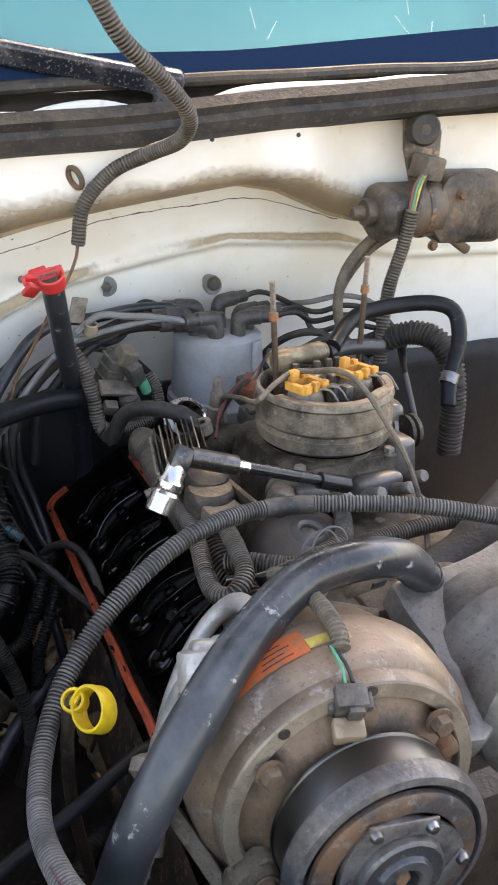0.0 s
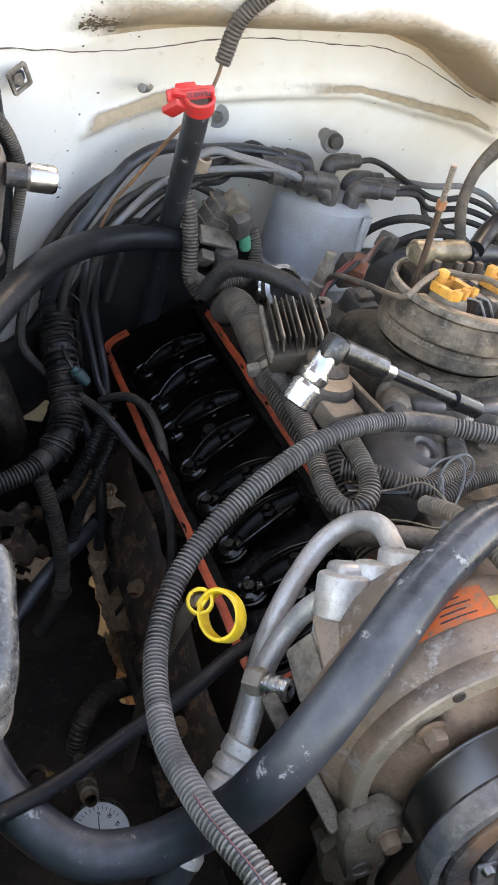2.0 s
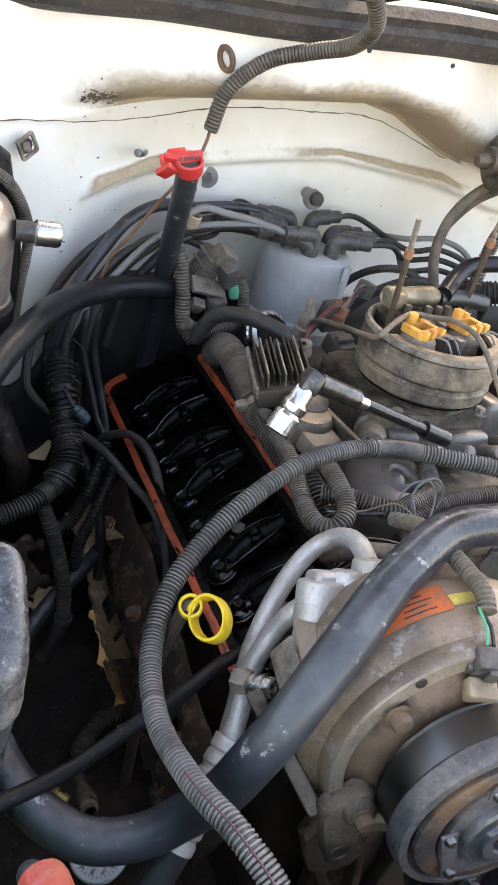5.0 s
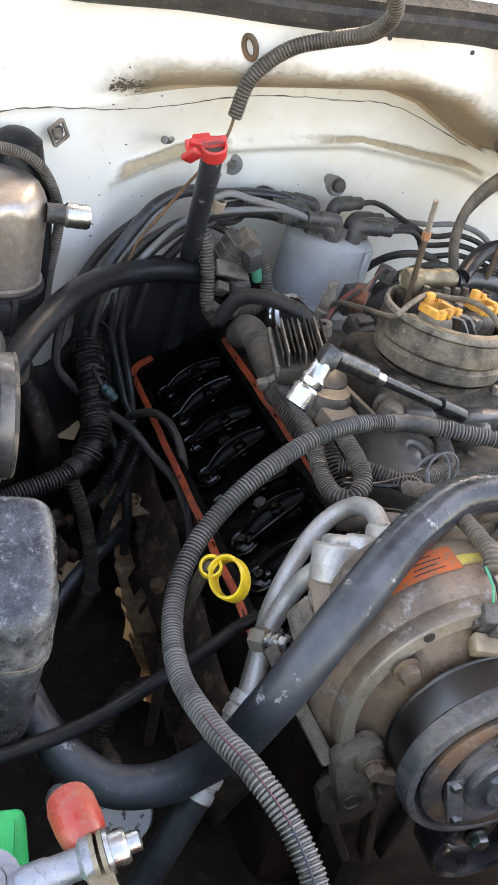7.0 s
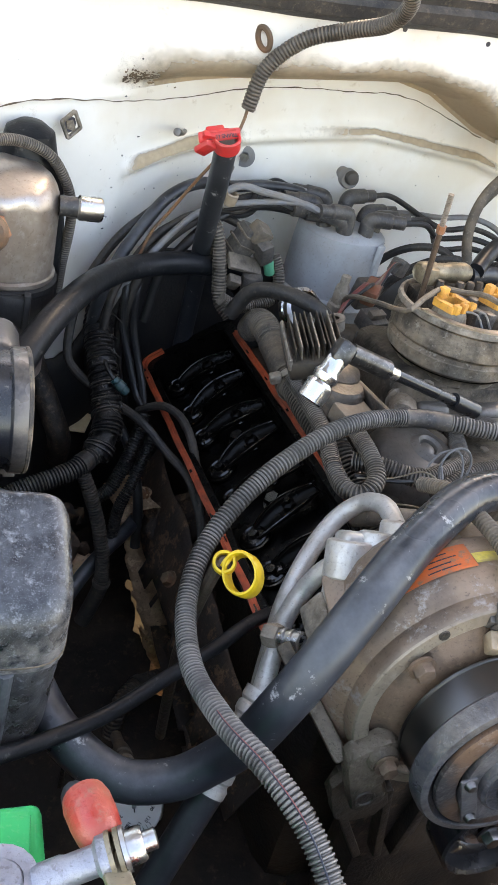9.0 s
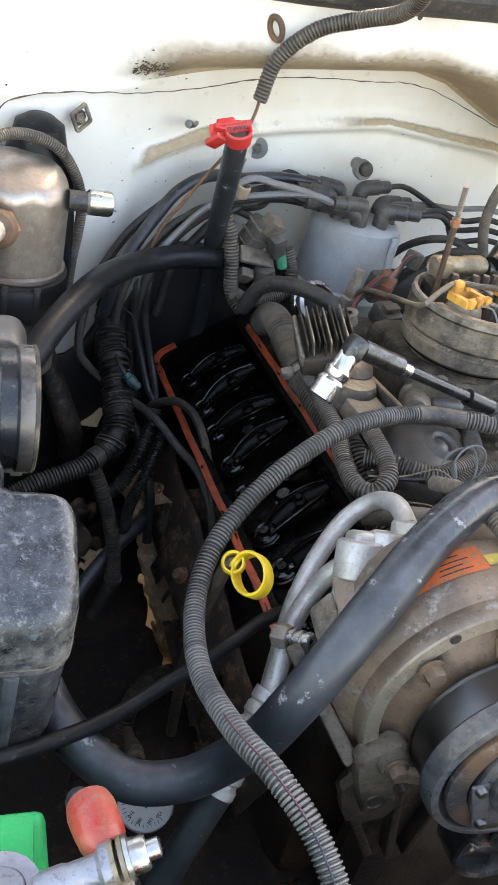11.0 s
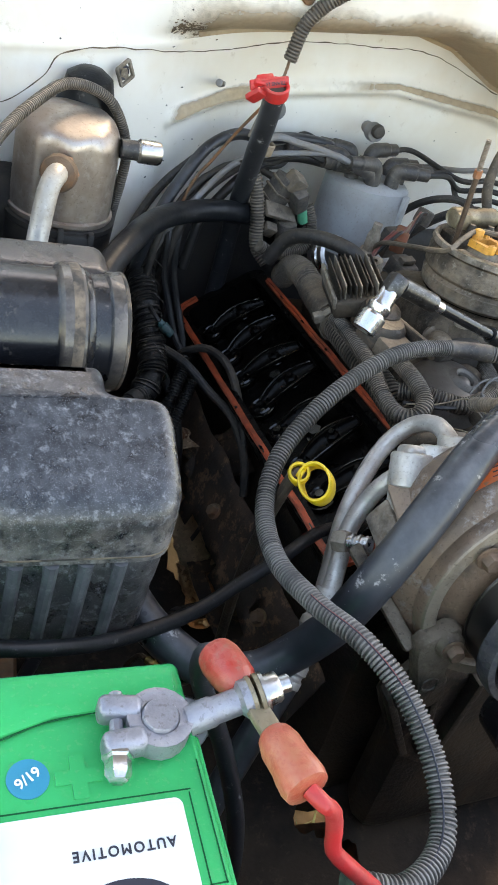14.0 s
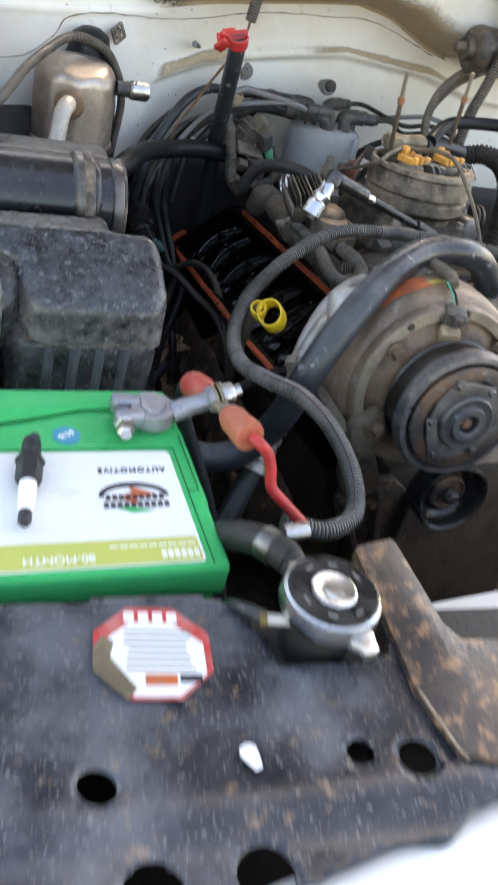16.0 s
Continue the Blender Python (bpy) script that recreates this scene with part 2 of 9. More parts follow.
FACEBROWN = mat("brown_grimy_face", (0.17, 0.105, 0.068), 0.55, 0.1, dirt=(0.030, 0.023, 0.019), amount=0.85, scale=22, bump=0.4, wear=(0.30, 0.20, 0.13), worn=0.5, specks=(0.03, 0.022, 0.016), speckled=0.4)
GREASYRUST = mat("greasy_rust", (0.060, 0.044, 0.034), 0.55, 0.1, dirt=(0.012, 0.0105, 0.010), amount=0.9, scale=19, bump=0.5, wear=(0.21, 0.14, 0.09), worn=0.6, bare=(0.53, 0.63), dust=(0.17, 0.13, 0.09), dusty=0.35)
MOTORDIRT = mat("dusty_motor_black", (0.026, 0.022, 0.020), 0.5, 0.1, dirt=(0.16, 0.115, 0.08), amount=0.75, scale=20, bump=0.5, dust=(0.30, 0.23, 0.16), dusty=0.45, wear=(0.26, 0.17, 0.11), worn=0.5)
CLUTCH = mat("clutch_metal", (0.042, 0.046, 0.056), 0.36, 0.4, dirt=(0.10, 0.070, 0.048), amount=0.45, scale=26, bump=0.3, wear=(0.30, 0.295, 0.30), worn=0.32, bare=(0.58, 0.68), specks=(0.26, 0.18, 0.11), speckled=0.25, edge=(0.32, 0.29, 0.27), edged=0.45)
RUSTYCLUTCH = mat("rusty_clutch_ring", (0.050, 0.045, 0.045), 0.45, 0.3, dirt=(0.19, 0.095, 0.05), amount=0.7, scale=22, bump=0.35, wear=(0.30, 0.27, 0.25), worn=0.45, specks=(0.02, 0.016, 0.014), speckled=0.4)
BROWNBOLT = mat("brown_dusty_bolt", (0.17, 0.105, 0.068), 0.6, 0.2, dirt=(0.075, 0.052, 0.038), amount=0.6, scale=60, bump=0.4, dust=(0.30, 0.21, 0.14), dusty=0.35)
RED = mat("red_plastic", (0.58, 0.03, 0.03), 0.4, dirt=(0.25, 0.05, 0.04), amount=0.35, scale=60, spread=0.08)
BOOTRED = mat("faded_red_boot", (0.42, 0.030, 0.022), 0.34, dirt=(0.46, 0.13, 0.075), amount=0.6, scale=30, spread=0.1, bump=0.3, wear=(0.30, 0.20, 0.14), worn=0.5, bare=(0.53, 0.66), edge=(0.52, 0.24, 0.17), edged=0.4)
YELLOW = mat("yellow_plastic", (0.82, 0.52, 0.02), 0.4, dirt=(0.45, 0.27, 0.03), amount=0.35, scale=70, spread=0.06)
INJORANGE = mat("orange_clip_plastic", (0.70, 0.32, 0.055), 0.55, dirt=(0.40, 0.17, 0.045), amount=0.55, scale=70, spread=0.08, bump=0.25, specks=(0.16, 0.08, 0.03), speckled=0.4)
GREEN = mat("green_battery_plastic", (0.0, 0.43, 0.135), 0.36, dirt=(0.0, 0.36, 0.105), amount=0.35, scale=22, bump=0.05, spread=0.02, wear=(0.10, 0.40, 0.15), worn=0.25, bare=(0.56, 0.68), specks=(0.36, 0.33, 0.2), speckled=0.10, spec=0.14)
GREENCREASE = mat("dark_green_crease", (0.0, 0.085, 0.030), 0.5, spec=0.1)
UNDER = mat("dark_underbody", (0.026, 0.021, 0.018), 0.8, dirt=(0.075, 0.053, 0.038), amount=0.6, scale=12, bump=0.5, wear=(0.12, 0.08, 0.055), worn=0.5, spec=0.1)
GREASE = mat("old_grease", (0.13, 0.09, 0.06), 0.7, dirt=(0.05, 0.038, 0.03), amount=0.7, scale=60)
BLACKCASE = mat("black_case", (0.011, 0.011, 0.012), 0.6, dirt=(0.038, 0.033, 0.028), amount=0.5, bump=0.25, dust=(0.10, 0.082, 0.062), dusty=0.2)
LEAD = mat("lead_clamp", (0.27, 0.275, 0.31), 0.45, 0.7, dirt=(0.44, 0.44, 0.47), amount=0.5, scale=45, bump=0.35, specks=(0.13, 0.12, 0.12), speckled=0.4)
LABEL = mat("white_label", (0.80, 0.81, 0.80), 0.35, spread=0.02, bump=0.02, dirt=(0.68, 0.66, 0.6), amount=0.25, scale=25)
LABELGOLD = mat("green_gold_band", (0.50, 0.52, 0.13), 0.35, spread=0.03, bump=0.02)
# brown of lodged dust, and of the shade under the firewall's shelf
DUSTSHADE = mat("dust_and_shade", (0.40, 0.305, 0.205), 0.9, dirt=(0.47, 0.38, 0.27), amount=0.5, scale=25, bump=0.2)
OLIVE = mat("olive_plated_metal", (0.27, 0.222, 0.15), 0.45, 0.5, dirt=(0.12, 0.09, 0.058), amount=0.7, scale=30, bump=0.2, specks=(0.05, 0.04, 0.03), speckled=0.4)
GREYCAST = mat("grey_cast_aluminium", (0.17, 0.157, 0.143), 0.46, 0.4, dirt=(0.055, 0.044, 0.036), amount=0.7, scale=22, bump=0.5, dust=(0.24, 0.195, 0.15), dusty=0.3, specks=(0.04, 0.03, 0.025), speckled=0.5, edge=(0.45, 0.41, 0.36), edged=0.5)
BOOTTAN = mat("sun_bleached_boot", (0.43, 0.070, 0.038), 0.36, dirt=(0.48, 0.19, 0.10), amount=0.65, scale=28, spread=0.1, bump=0.3, wear=(0.36, 0.045, 0.03), worn=0.55, bare=(0.52, 0.64), edge=(0.52, 0.27, 0.17), edged=0.4)
GUTTER = mat("matt_black_gutter", (0.012, 0.011, 0.010), 0.9, dirt=(0.05, 0.04, 0.03), amount=0.6, scale=20, spec=0.0)
ZINC = mat("zinc_thread", (0.55, 0.55, 0.56), 0.3, 1.0, dirt=(0.3, 0.27, 0.23), amount=0.4, scale=80)
COPPER = mat("copper_brown_plastic", (0.20, 0.06, 0.03), 0.5, dirt=(0.3, 0.16, 0.1), amount=0.5, scale=50)
CLEARTIE = mat("grey_cable_tie", (0.16, 0.155, 0.15), 0.4)
INK = mat("dark_ink", (0.02, 0.022, 0.035), 0.45, spread=0.02, bump=0.0)
BLUEINK = mat("blue_ink", (0.25, 0.36, 0.55), 0.45, spread=0.02, bump=0.0)
PALEINK = mat("pale_ink", (0.80, 0.80, 0.72), 0.45, spread=0.02, bump=0.0)
BLUEDOT = mat("blue_sticker", (0.0, 0.25, 0.38), 0.35, spread=0.03, bump=0.0)
ORANGESTICKER = mat("orange_sticker", (0.62, 0.125, 0.035), 0.5, dirt=(0.40, 0.12, 0.05), amount=0.6, scale=40, spread=0.05, wear=(0.22, 0.14, 0.09), worn=0.85, bare=(0.53, 0.62))
YELLOWSTICKER = mat("yellow_sticker", (0.60, 0.44, 0.08), 0.5, dirt=(0.30, 0.21, 0.11), amount=0.75, scale=60, bump=0.2)
REDSTICKER = mat("red_sticker", (0.50, 0.03, 0.03), 0.5, dirt=(0.6, 0.35, 0.3), amount=0.4, scale=60)
SUPPORT = mat("worn_black_paint", (0.010, 0.0125, 0.019), 0.26, dirt=(0.135, 0.142, 0.158), amount=0.7, scale=11, bump=0.15, dust=(0.20, 0.205, 0.225), dusty=0.15, wear=(0.36, 0.225, 0.125), worn=0.5, bare=(0.60, 0.67), specks=(0.46, 0.43, 0.40), speckled=0.3)
RUSTPAINT = mat("rusted_black_paint", (0.022, 0.021, 0.023), 0.36, dirt=(0.10, 0.062, 0.042), amount=0.7, scale=13, bump=0.25, wear=(0.38, 0.205, 0.11), worn=0.75, bare=(0.51, 0.60), specks=(0.02, 0.02, 0.025), speckled=0.5, dust=(0.20, 0.17, 0.15), dusty=0.12)
# teal base colour stands in for sky mirrored in the glass
GLASS = bpy.data.materials.new("window_glass")
GLASS.use_nodes = True
GLASS.node_tree.nodes["Principled BSDF"].inputs["Base Color"].default_value = (0.10, 0.40, 0.44, 1)
GLASS.node_tree.nodes["Principled BSDF"].inputs["Roughness"].default_value = 0.04
GLASS.node_tree.nodes["Principled BSDF"].inputs["Transmission Weight"].default_value = 0.4
MILKY = mat("milky_plastic", (0.74, 0.66, 0.60), 0.5, dirt=(0.55, 0.42, 0.33), amount=0.5, scale=12, spread=0.04)
CANSTEEL = mat("weathered_aluminium", (0.43, 0.375, 0.335), 0.43, 0.85, dirt=(0.25, 0.18, 0.14), amount=0.65, scale=15, bump=0.10, wear=(0.58, 0.53, 0.49), worn=0.4, specks=(0.16, 0.11, 0.07), speckled=0.3)
EARTH = mat("dry_earth", (0.33, 0.185, 0.082), 0.9, dirt=(0.19, 0.125, 0.066), amount=0.6, scale=3, fine=60, bump=0.6)
STRAW = mat("dry_grass", (0.33, 0.30, 0.13), 0.8, dirt=(0.14, 0.19, 0.05), amount=0.6, scale=12)
BRASS = mat("brass", (0.36, 0.26, 0.09), 0.45, 0.9, dirt=(0.10, 0.075, 0.04), amount=0.7, scale=60)
CERAMIC = mat("white_ceramic", (0.85, 0.85, 0.84), 0.25, spread=0.02, bump=0.0)
PLUGSTEEL = mat("sooty_steel", (0.05, 0.05, 0.055), 0.4, 0.6, dirt=(0.02, 0.02, 0.02), amount=0.5, scale=80)
CHROMECAP = mat("cap_black_enamel", (0.007, 0.0075, 0.009), 0.30, dirt=(0.025, 0.026, 0.028), amount=0.5, scale=60, bump=0.05)
GLOSSBLACK = mat("glossy_black_paint", (0.008, 0.0085, 0.010), 0.22, dirt=(0.03, 0.027, 0.024), amount=0.5, scale=40, bump=0.05, dust=(0.10, 0.085, 0.07), dusty=0.2)
BLUEWIRE = mat("green_wire", (0.05, 0.28, 0.16), 0.5)
REDWIRE = mat("red_wire", (0.22, 0.05, 0.04), 0.5, dirt=(0.17, 0.11, 0.085), amount=0.6, scale=60)
NAVYBAND = mat("navy_glass_band", (0.008, 0.021, 0.050), 0.5, spread=0.1, spec=0.0, bump=0.0)
TEAL = mat("teal_connector", (0.012, 0.060, 0.062), 0.5, dirt=(0.05, 0.045, 0.04), amount=0.6, scale=60)
IVORY = mat("ivory_plastic", (0.32, 0.24, 0.165), 0.55, dirt=(0.15, 0.10, 0.06), amount=0.7, scale=50)


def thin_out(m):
    """Lets a layer of dust and painted shade grow thin and patchy where its thickness runs out."""
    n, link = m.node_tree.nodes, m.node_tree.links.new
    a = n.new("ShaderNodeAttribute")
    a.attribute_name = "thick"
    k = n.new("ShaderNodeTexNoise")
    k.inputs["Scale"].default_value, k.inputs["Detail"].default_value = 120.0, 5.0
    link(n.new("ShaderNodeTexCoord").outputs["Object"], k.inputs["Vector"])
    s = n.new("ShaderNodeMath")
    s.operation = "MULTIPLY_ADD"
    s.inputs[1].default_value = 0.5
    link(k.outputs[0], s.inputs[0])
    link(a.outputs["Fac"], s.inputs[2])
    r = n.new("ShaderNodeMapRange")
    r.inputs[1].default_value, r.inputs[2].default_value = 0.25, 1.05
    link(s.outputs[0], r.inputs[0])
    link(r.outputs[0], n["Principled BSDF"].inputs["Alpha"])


thin_out(DUSTSHADE)


# ---- shape helpers ----
def link_mesh(name, bm, material, parent=None, label="", smooth=True, shade=35):
    me = bpy.data.meshes.new(name)
    bm.normal_update()
    if smooth:
        for f in bm.faces:
            f.smooth = True
        for e in bm.edges:
            if len(e.link_faces) == 2 and e.calc_face_angle(0) > radians(shade):
                e.smooth = False
    bm.to_mesh(me)
    bm.free()
    me.materials.append(material)
    ob = new(name, me)
    if parent:
        ob.parent = parent
    if label:
        ob["label"] = label
    return ob


def part(name, bm, material, parent, label=""):
    """One mesh object under a thing or under a part."""
    return link_mesh(name, bm, material, parent, label)


def thing(name, label, category, group="", kind=""):
    return tagged(new(name), label, category, group, kind)


def solid(name, bm, material, label, category, group="", kind=""):
    return tagged(link_mesh(name, bm, material), label, category, group, kind)


def to(bm, m, start=0):
    """Moves what was added since vertex start."""
    bm.verts.ensure_lookup_table()
    vs = bm.verts[start:]
    bmesh.ops.transform(bm, matrix=m, verts=vs)
    return bm


def axes(origin, z, x=(1, 0, 0)):
    """A pose whose z axis points along z, and x near the given x."""
    z = Vector(z).normalized()
    x = Vector(x)
    x = (x - z * x.dot(z)).normalized()
    y = z.cross(x)
    m = Matrix((x, y, z)).transposed().to_4x4()
    m.translation = origin
    return m


def box(sx, sy, sz, bevel=0.0, seg=2, m=None, bm=None, taper=1.0):
    """A box on its base centre, with bevelled edges."""
    bm = bm or bmesh.new()
    k = len(bm.verts)
    r = bmesh.ops.create_cube(bm, size=1.0)
    for v in r["verts"]:
        s = taper if v.co.z > 0 else 1.0
        v.co = Vector((v.co.x * sx * s, v.co.y * sy * s, (v.co.z + 0.5) * sz))
    if bevel:
        es = list({e for v in r["verts"] for e in v.link_edges})
        bmesh.ops.bevel(bm, geom=es, offset=bevel, segments=seg, affect="EDGES", profile=0.5)
    if m is not None:
        to(bm, m, k)
    return bm


def lathe(profile, n=32, m=None, bm=None, arc=2 * math.pi):
    """A turned body about z from (radius, height) pairs."""
    bm = bm or bmesh.new()
    rings = []
    full = arc > 6.28
    cnt = n if full else n + 1
    for r, z in profile:
        if r < 1e-6:
            rings.append([bm.verts.new(m @ Vector((0, 0, z)) if m is not None else (0, 0, z))])
        else:
            ring = []
            for i in range(cnt):
                a = arc * i / n
                p = Vector((r * math.cos(a), r * math.sin(a), z))
                ring.append(bm.verts.new(m @ p if m is not None else p))
            rings.append(ring)
    for a, b in zip(rings, rings[1:]):
        for i in range(n):
            j = (i + 1) % cnt
            if len(a) == 1 and len(b) == 1:
                continue
            if len(a) == 1:
                bm.faces.new((a[0], b[j], b[i]))
            elif len(b) == 1:
                bm.faces.new((a[i], a[j], b[0]))
            else:
                bm.faces.new((a[i], a[j], b[j], b[i]))
    bmesh.ops.recalc_face_normals(bm, faces=bm.faces)
    return bm


def spline(points, step=0.004):
    """Points along a smooth curve through the given ones, about step apart."""
    P = [Vector(p) for p in points]
    Q = [2 * P[0] - P[1]] + P + [2 * P[-1] - P[-2]]
    out = []
    for i in range(len(P) - 1):
        a, b, c, d = Q[i : i + 4]
        n = max(2, int((c - b).length / step))
        for k in range(n):
            f = k / n
            out.append(0.5 * (2 * b + (c - a) * f + (2 * a - 5 * b + 4 * c - d) * f * f + (3 * b - a - 3 * c + d) * f**3))
    out.append(P[-1])
    return out


def sweep(path, radius, n=12, bm=None, squash=None, cap=True):
    """A tube along a path; radius is a number or a function of the length gone."""
    bm = bm or bmesh.new()
    t = (path[1] - path[0]).normalized()
    u = t.orthogonal().normalized()
    rings, gone = [], 0.0
    for i, p in enumerate(path):
        t2 = (path[min(i + 1, len(path) - 1)] - path[max(i - 1, 0)]).normalized()
        u = (u - t2 * u.dot(t2)).normalized()
        v = t2.cross(u)
        if i:
            gone += (p - path[i - 1]).length
        r = radius(gone) if callable(radius) else radius
        rings.append([bm.verts.new(p + (u * math.cos(2 * math.pi * k / n) + v * math.sin(2 * math.pi * k / n)) * r) for k in range(n)])
    for a, b in zip(rings, rings[1:]):
        for k in range(n):
            bm.faces.new((a[k], a[(k + 1) % n], b[(k + 1) % n], b[k]))
    if cap:
        bm.faces.new(rings[0][::-1])
        bm.faces.new(rings[-1])
    return bm


def tube(points, radius, n=12, step=0.005, bm=None):
    return sweep(spline(points, step), radius, n, bm)


def ribbed(points, radius, pitch=0.0035, depth=0.10, n=14, bm=None):
    """A corrugated tube."""
    def r(s):
        f = (s / pitch) % 1.0
        return radius * (1.0 if f < 0.55 else 1.0 - depth)
    return sweep(spline(points, pitch / 4.0), r, n, bm)


def prism(outline, height, bevel=0.0, m=None, bm=None, seg=2):
    """A plate or block from an outline in x and y, rising from z 0."""
    bm = bm or bmesh.new()
    k = len(bm.verts)
    lo = [bm.verts.new((x, y, 0)) for x, y in outline]
    hi = [bm.verts.new((x, y, height)) for x, y in outline]
    c = len(outline)
    fs = [bm.faces.new(lo[::-1]), bm.faces.new(hi)]
    for i in range(c):
        fs.append(bm.faces.new((lo[i], lo[(i + 1) % c], hi[(i + 1) % c], hi[i])))
    bmesh.ops.recalc_face_normals(bm, faces=fs)
    if bevel:
        es = [e for e in bm.edges if e.verts[0] in hi and e.verts[1] in hi]
        bmesh.ops.bevel(bm, geom=es, offset=bevel, segments=seg, affect="EDGES", profile=0.5)
    if m is not None:
        to(bm, m, k)
    return bm


def rounded(w, h, r, n=6):
    """The outline of a rounded rectangle."""
    out = []
    for cx, cy, a0 in ((w / 2 - r, h / 2 - r, 0), (-w / 2 + r, h / 2 - r, 90), (-w / 2 + r, -h / 2 + r, 180), (w / 2 - r, -h / 2 + r, 270)):
        for i in range(n + 1):
            a = radians(a0 + 90 * i / n)
            out.append((cx + r * math.cos(a), cy + r * math.sin(a)))
    return out


def ring_plate(outer, inner, height, m=None, bm=None):
    """A flat ring between two outlines with the same count of corners."""
    bm = bm or bmesh.new()
    c = len(outer)
    put = lambda x, y, z: bm.verts.new(m @ Vector((x, y, z)) if m is not None else (x, y, z))
    A = [[put(x, y, z) for x, y in o] for o in (outer, inner) for z in (0, height)]
    ol, oh, il, ih = A
    fs = []
    for i in range(c):
        j = (i + 1) % c
        fs += [bm.faces.new((oh[i], oh[j], ih[j], ih[i])), bm.faces.new((ol[j], ol[i], il[i], il[j])), bm.faces.new((ol[i], ol[j], oh[j], oh[i])), bm.faces.new((il[j], il[i], ih[i], ih[j]))]
    bmesh.ops.recalc_face_normals(bm, faces=fs)
    return bm


def bolt(parent, place, way, size=0.007, material=None, name="bolt"):
    """A hexagon head with a washer."""
    m = axes(place, way)
    bm = lathe([(0, 0), (size * 1.35, 0), (size * 1.35, size * 0.25), (0, size * 0.25)], 16, m)
    lathe([(0, size * 0.25), (size, size * 0.25), (size, size * 1.05), (size * 0.85, size * 1.25), (0, size * 1.25)], 6, m, bm)
    return part(name, bm, material or STEEL, parent)


def words(text, size, m, material, parent, name="lettering", squeeze=1.0, thick=0.00015, spacing=1.0):
    cu = bpy.data.curves.new(name, "FONT")
    cu.space_character, cu.bevel_depth = spacing, 0.022 * size
    cu.body, cu.size, cu.extrude, cu.align_x, cu.align_y = text, size, thick, "CENTER", "CENTER"
    tmp = new(name, cu)
    me = bpy.data.meshes.new_from_object(tmp.evaluated_get(bpy.context.evaluated_depsgraph_get()))
    bpy.data.objects.remove(tmp)
    bpy.data.curves.remove(cu)
    me.transform(m @ Matrix.Diagonal((squeeze, 1, 1, 1)))
    me.materials.clear()
    me.materials.append(material)
    ob = new(name, me)
    ob.parent = parent
    return ob


# ---- setting ----


def wall_y(x):
    return float(np.interp(x, (-0.6, -0.25, -0.10, -0.02, 0.05, 0.12, 0.20, 0.30, 0.60, 1.1), (0.78, 0.82, 0.885, 0.940, 0.990, 1.052, 1.085, 1.108, 1.145, 1.19)))


def smooth_step(a, b, v):
    f = min(1.0, max(0.0, (v - a) / (b - a)))
    return f * f * (3 - 2 * f)


def firewall_y(x, z):
    """The firewall's surface: a shelf that stands forward above, a slanting underside, a pressed bead and the deep lower wall."""
    base = sum(wall_y(x + k * 0.02) for k in (-2, -1, 0, 1, 2)) / 5
    top = 0.955 + 0.11 * max(0.0, x - 0.1) + 0.04 * smooth_step(0.40, 0.50, x)
    edge = float(np.interp(x, (0.0, 0.18, 0.36, 0.42, 0.50, 0.60, 1.0), (1.385, 1.398, 1.420, 1.410, 1.375, 1.350, 1.34)))
    depth = max(0.0, base - top)
    rise = min(1.0, max(0.0, (z - edge + 0.046) / 0.060))
    y = base - depth * (1 - (1 - rise) ** 3.4)
    bead = float(np.interp(x, (0.0, 0.06, 0.12, 0.24, 0.36, 0.52, 0.62, 1.0), (1.235, 1.249, 1.264, 1.280, 1.297, 1.285, 1.26, 1.25)))
    on = smooth_step(0.040, 0.056, x)
    y -= on * 0.009 * math.exp(-(((z - bead - (0.004 if z > bead else 0.0)) / (0.010 if z > bead else 0.0045)) ** 2))
    y += on * 0.006 * (1 - smooth_step(bead - 0.012, bead, z))
    y -= (1 - on) * 0.003 * math.exp(-(((z - 1.33) / 0.004) ** 2))
    y += 0.0015 * noise.noise((x * 9, z * 9, 3.1))
    return y


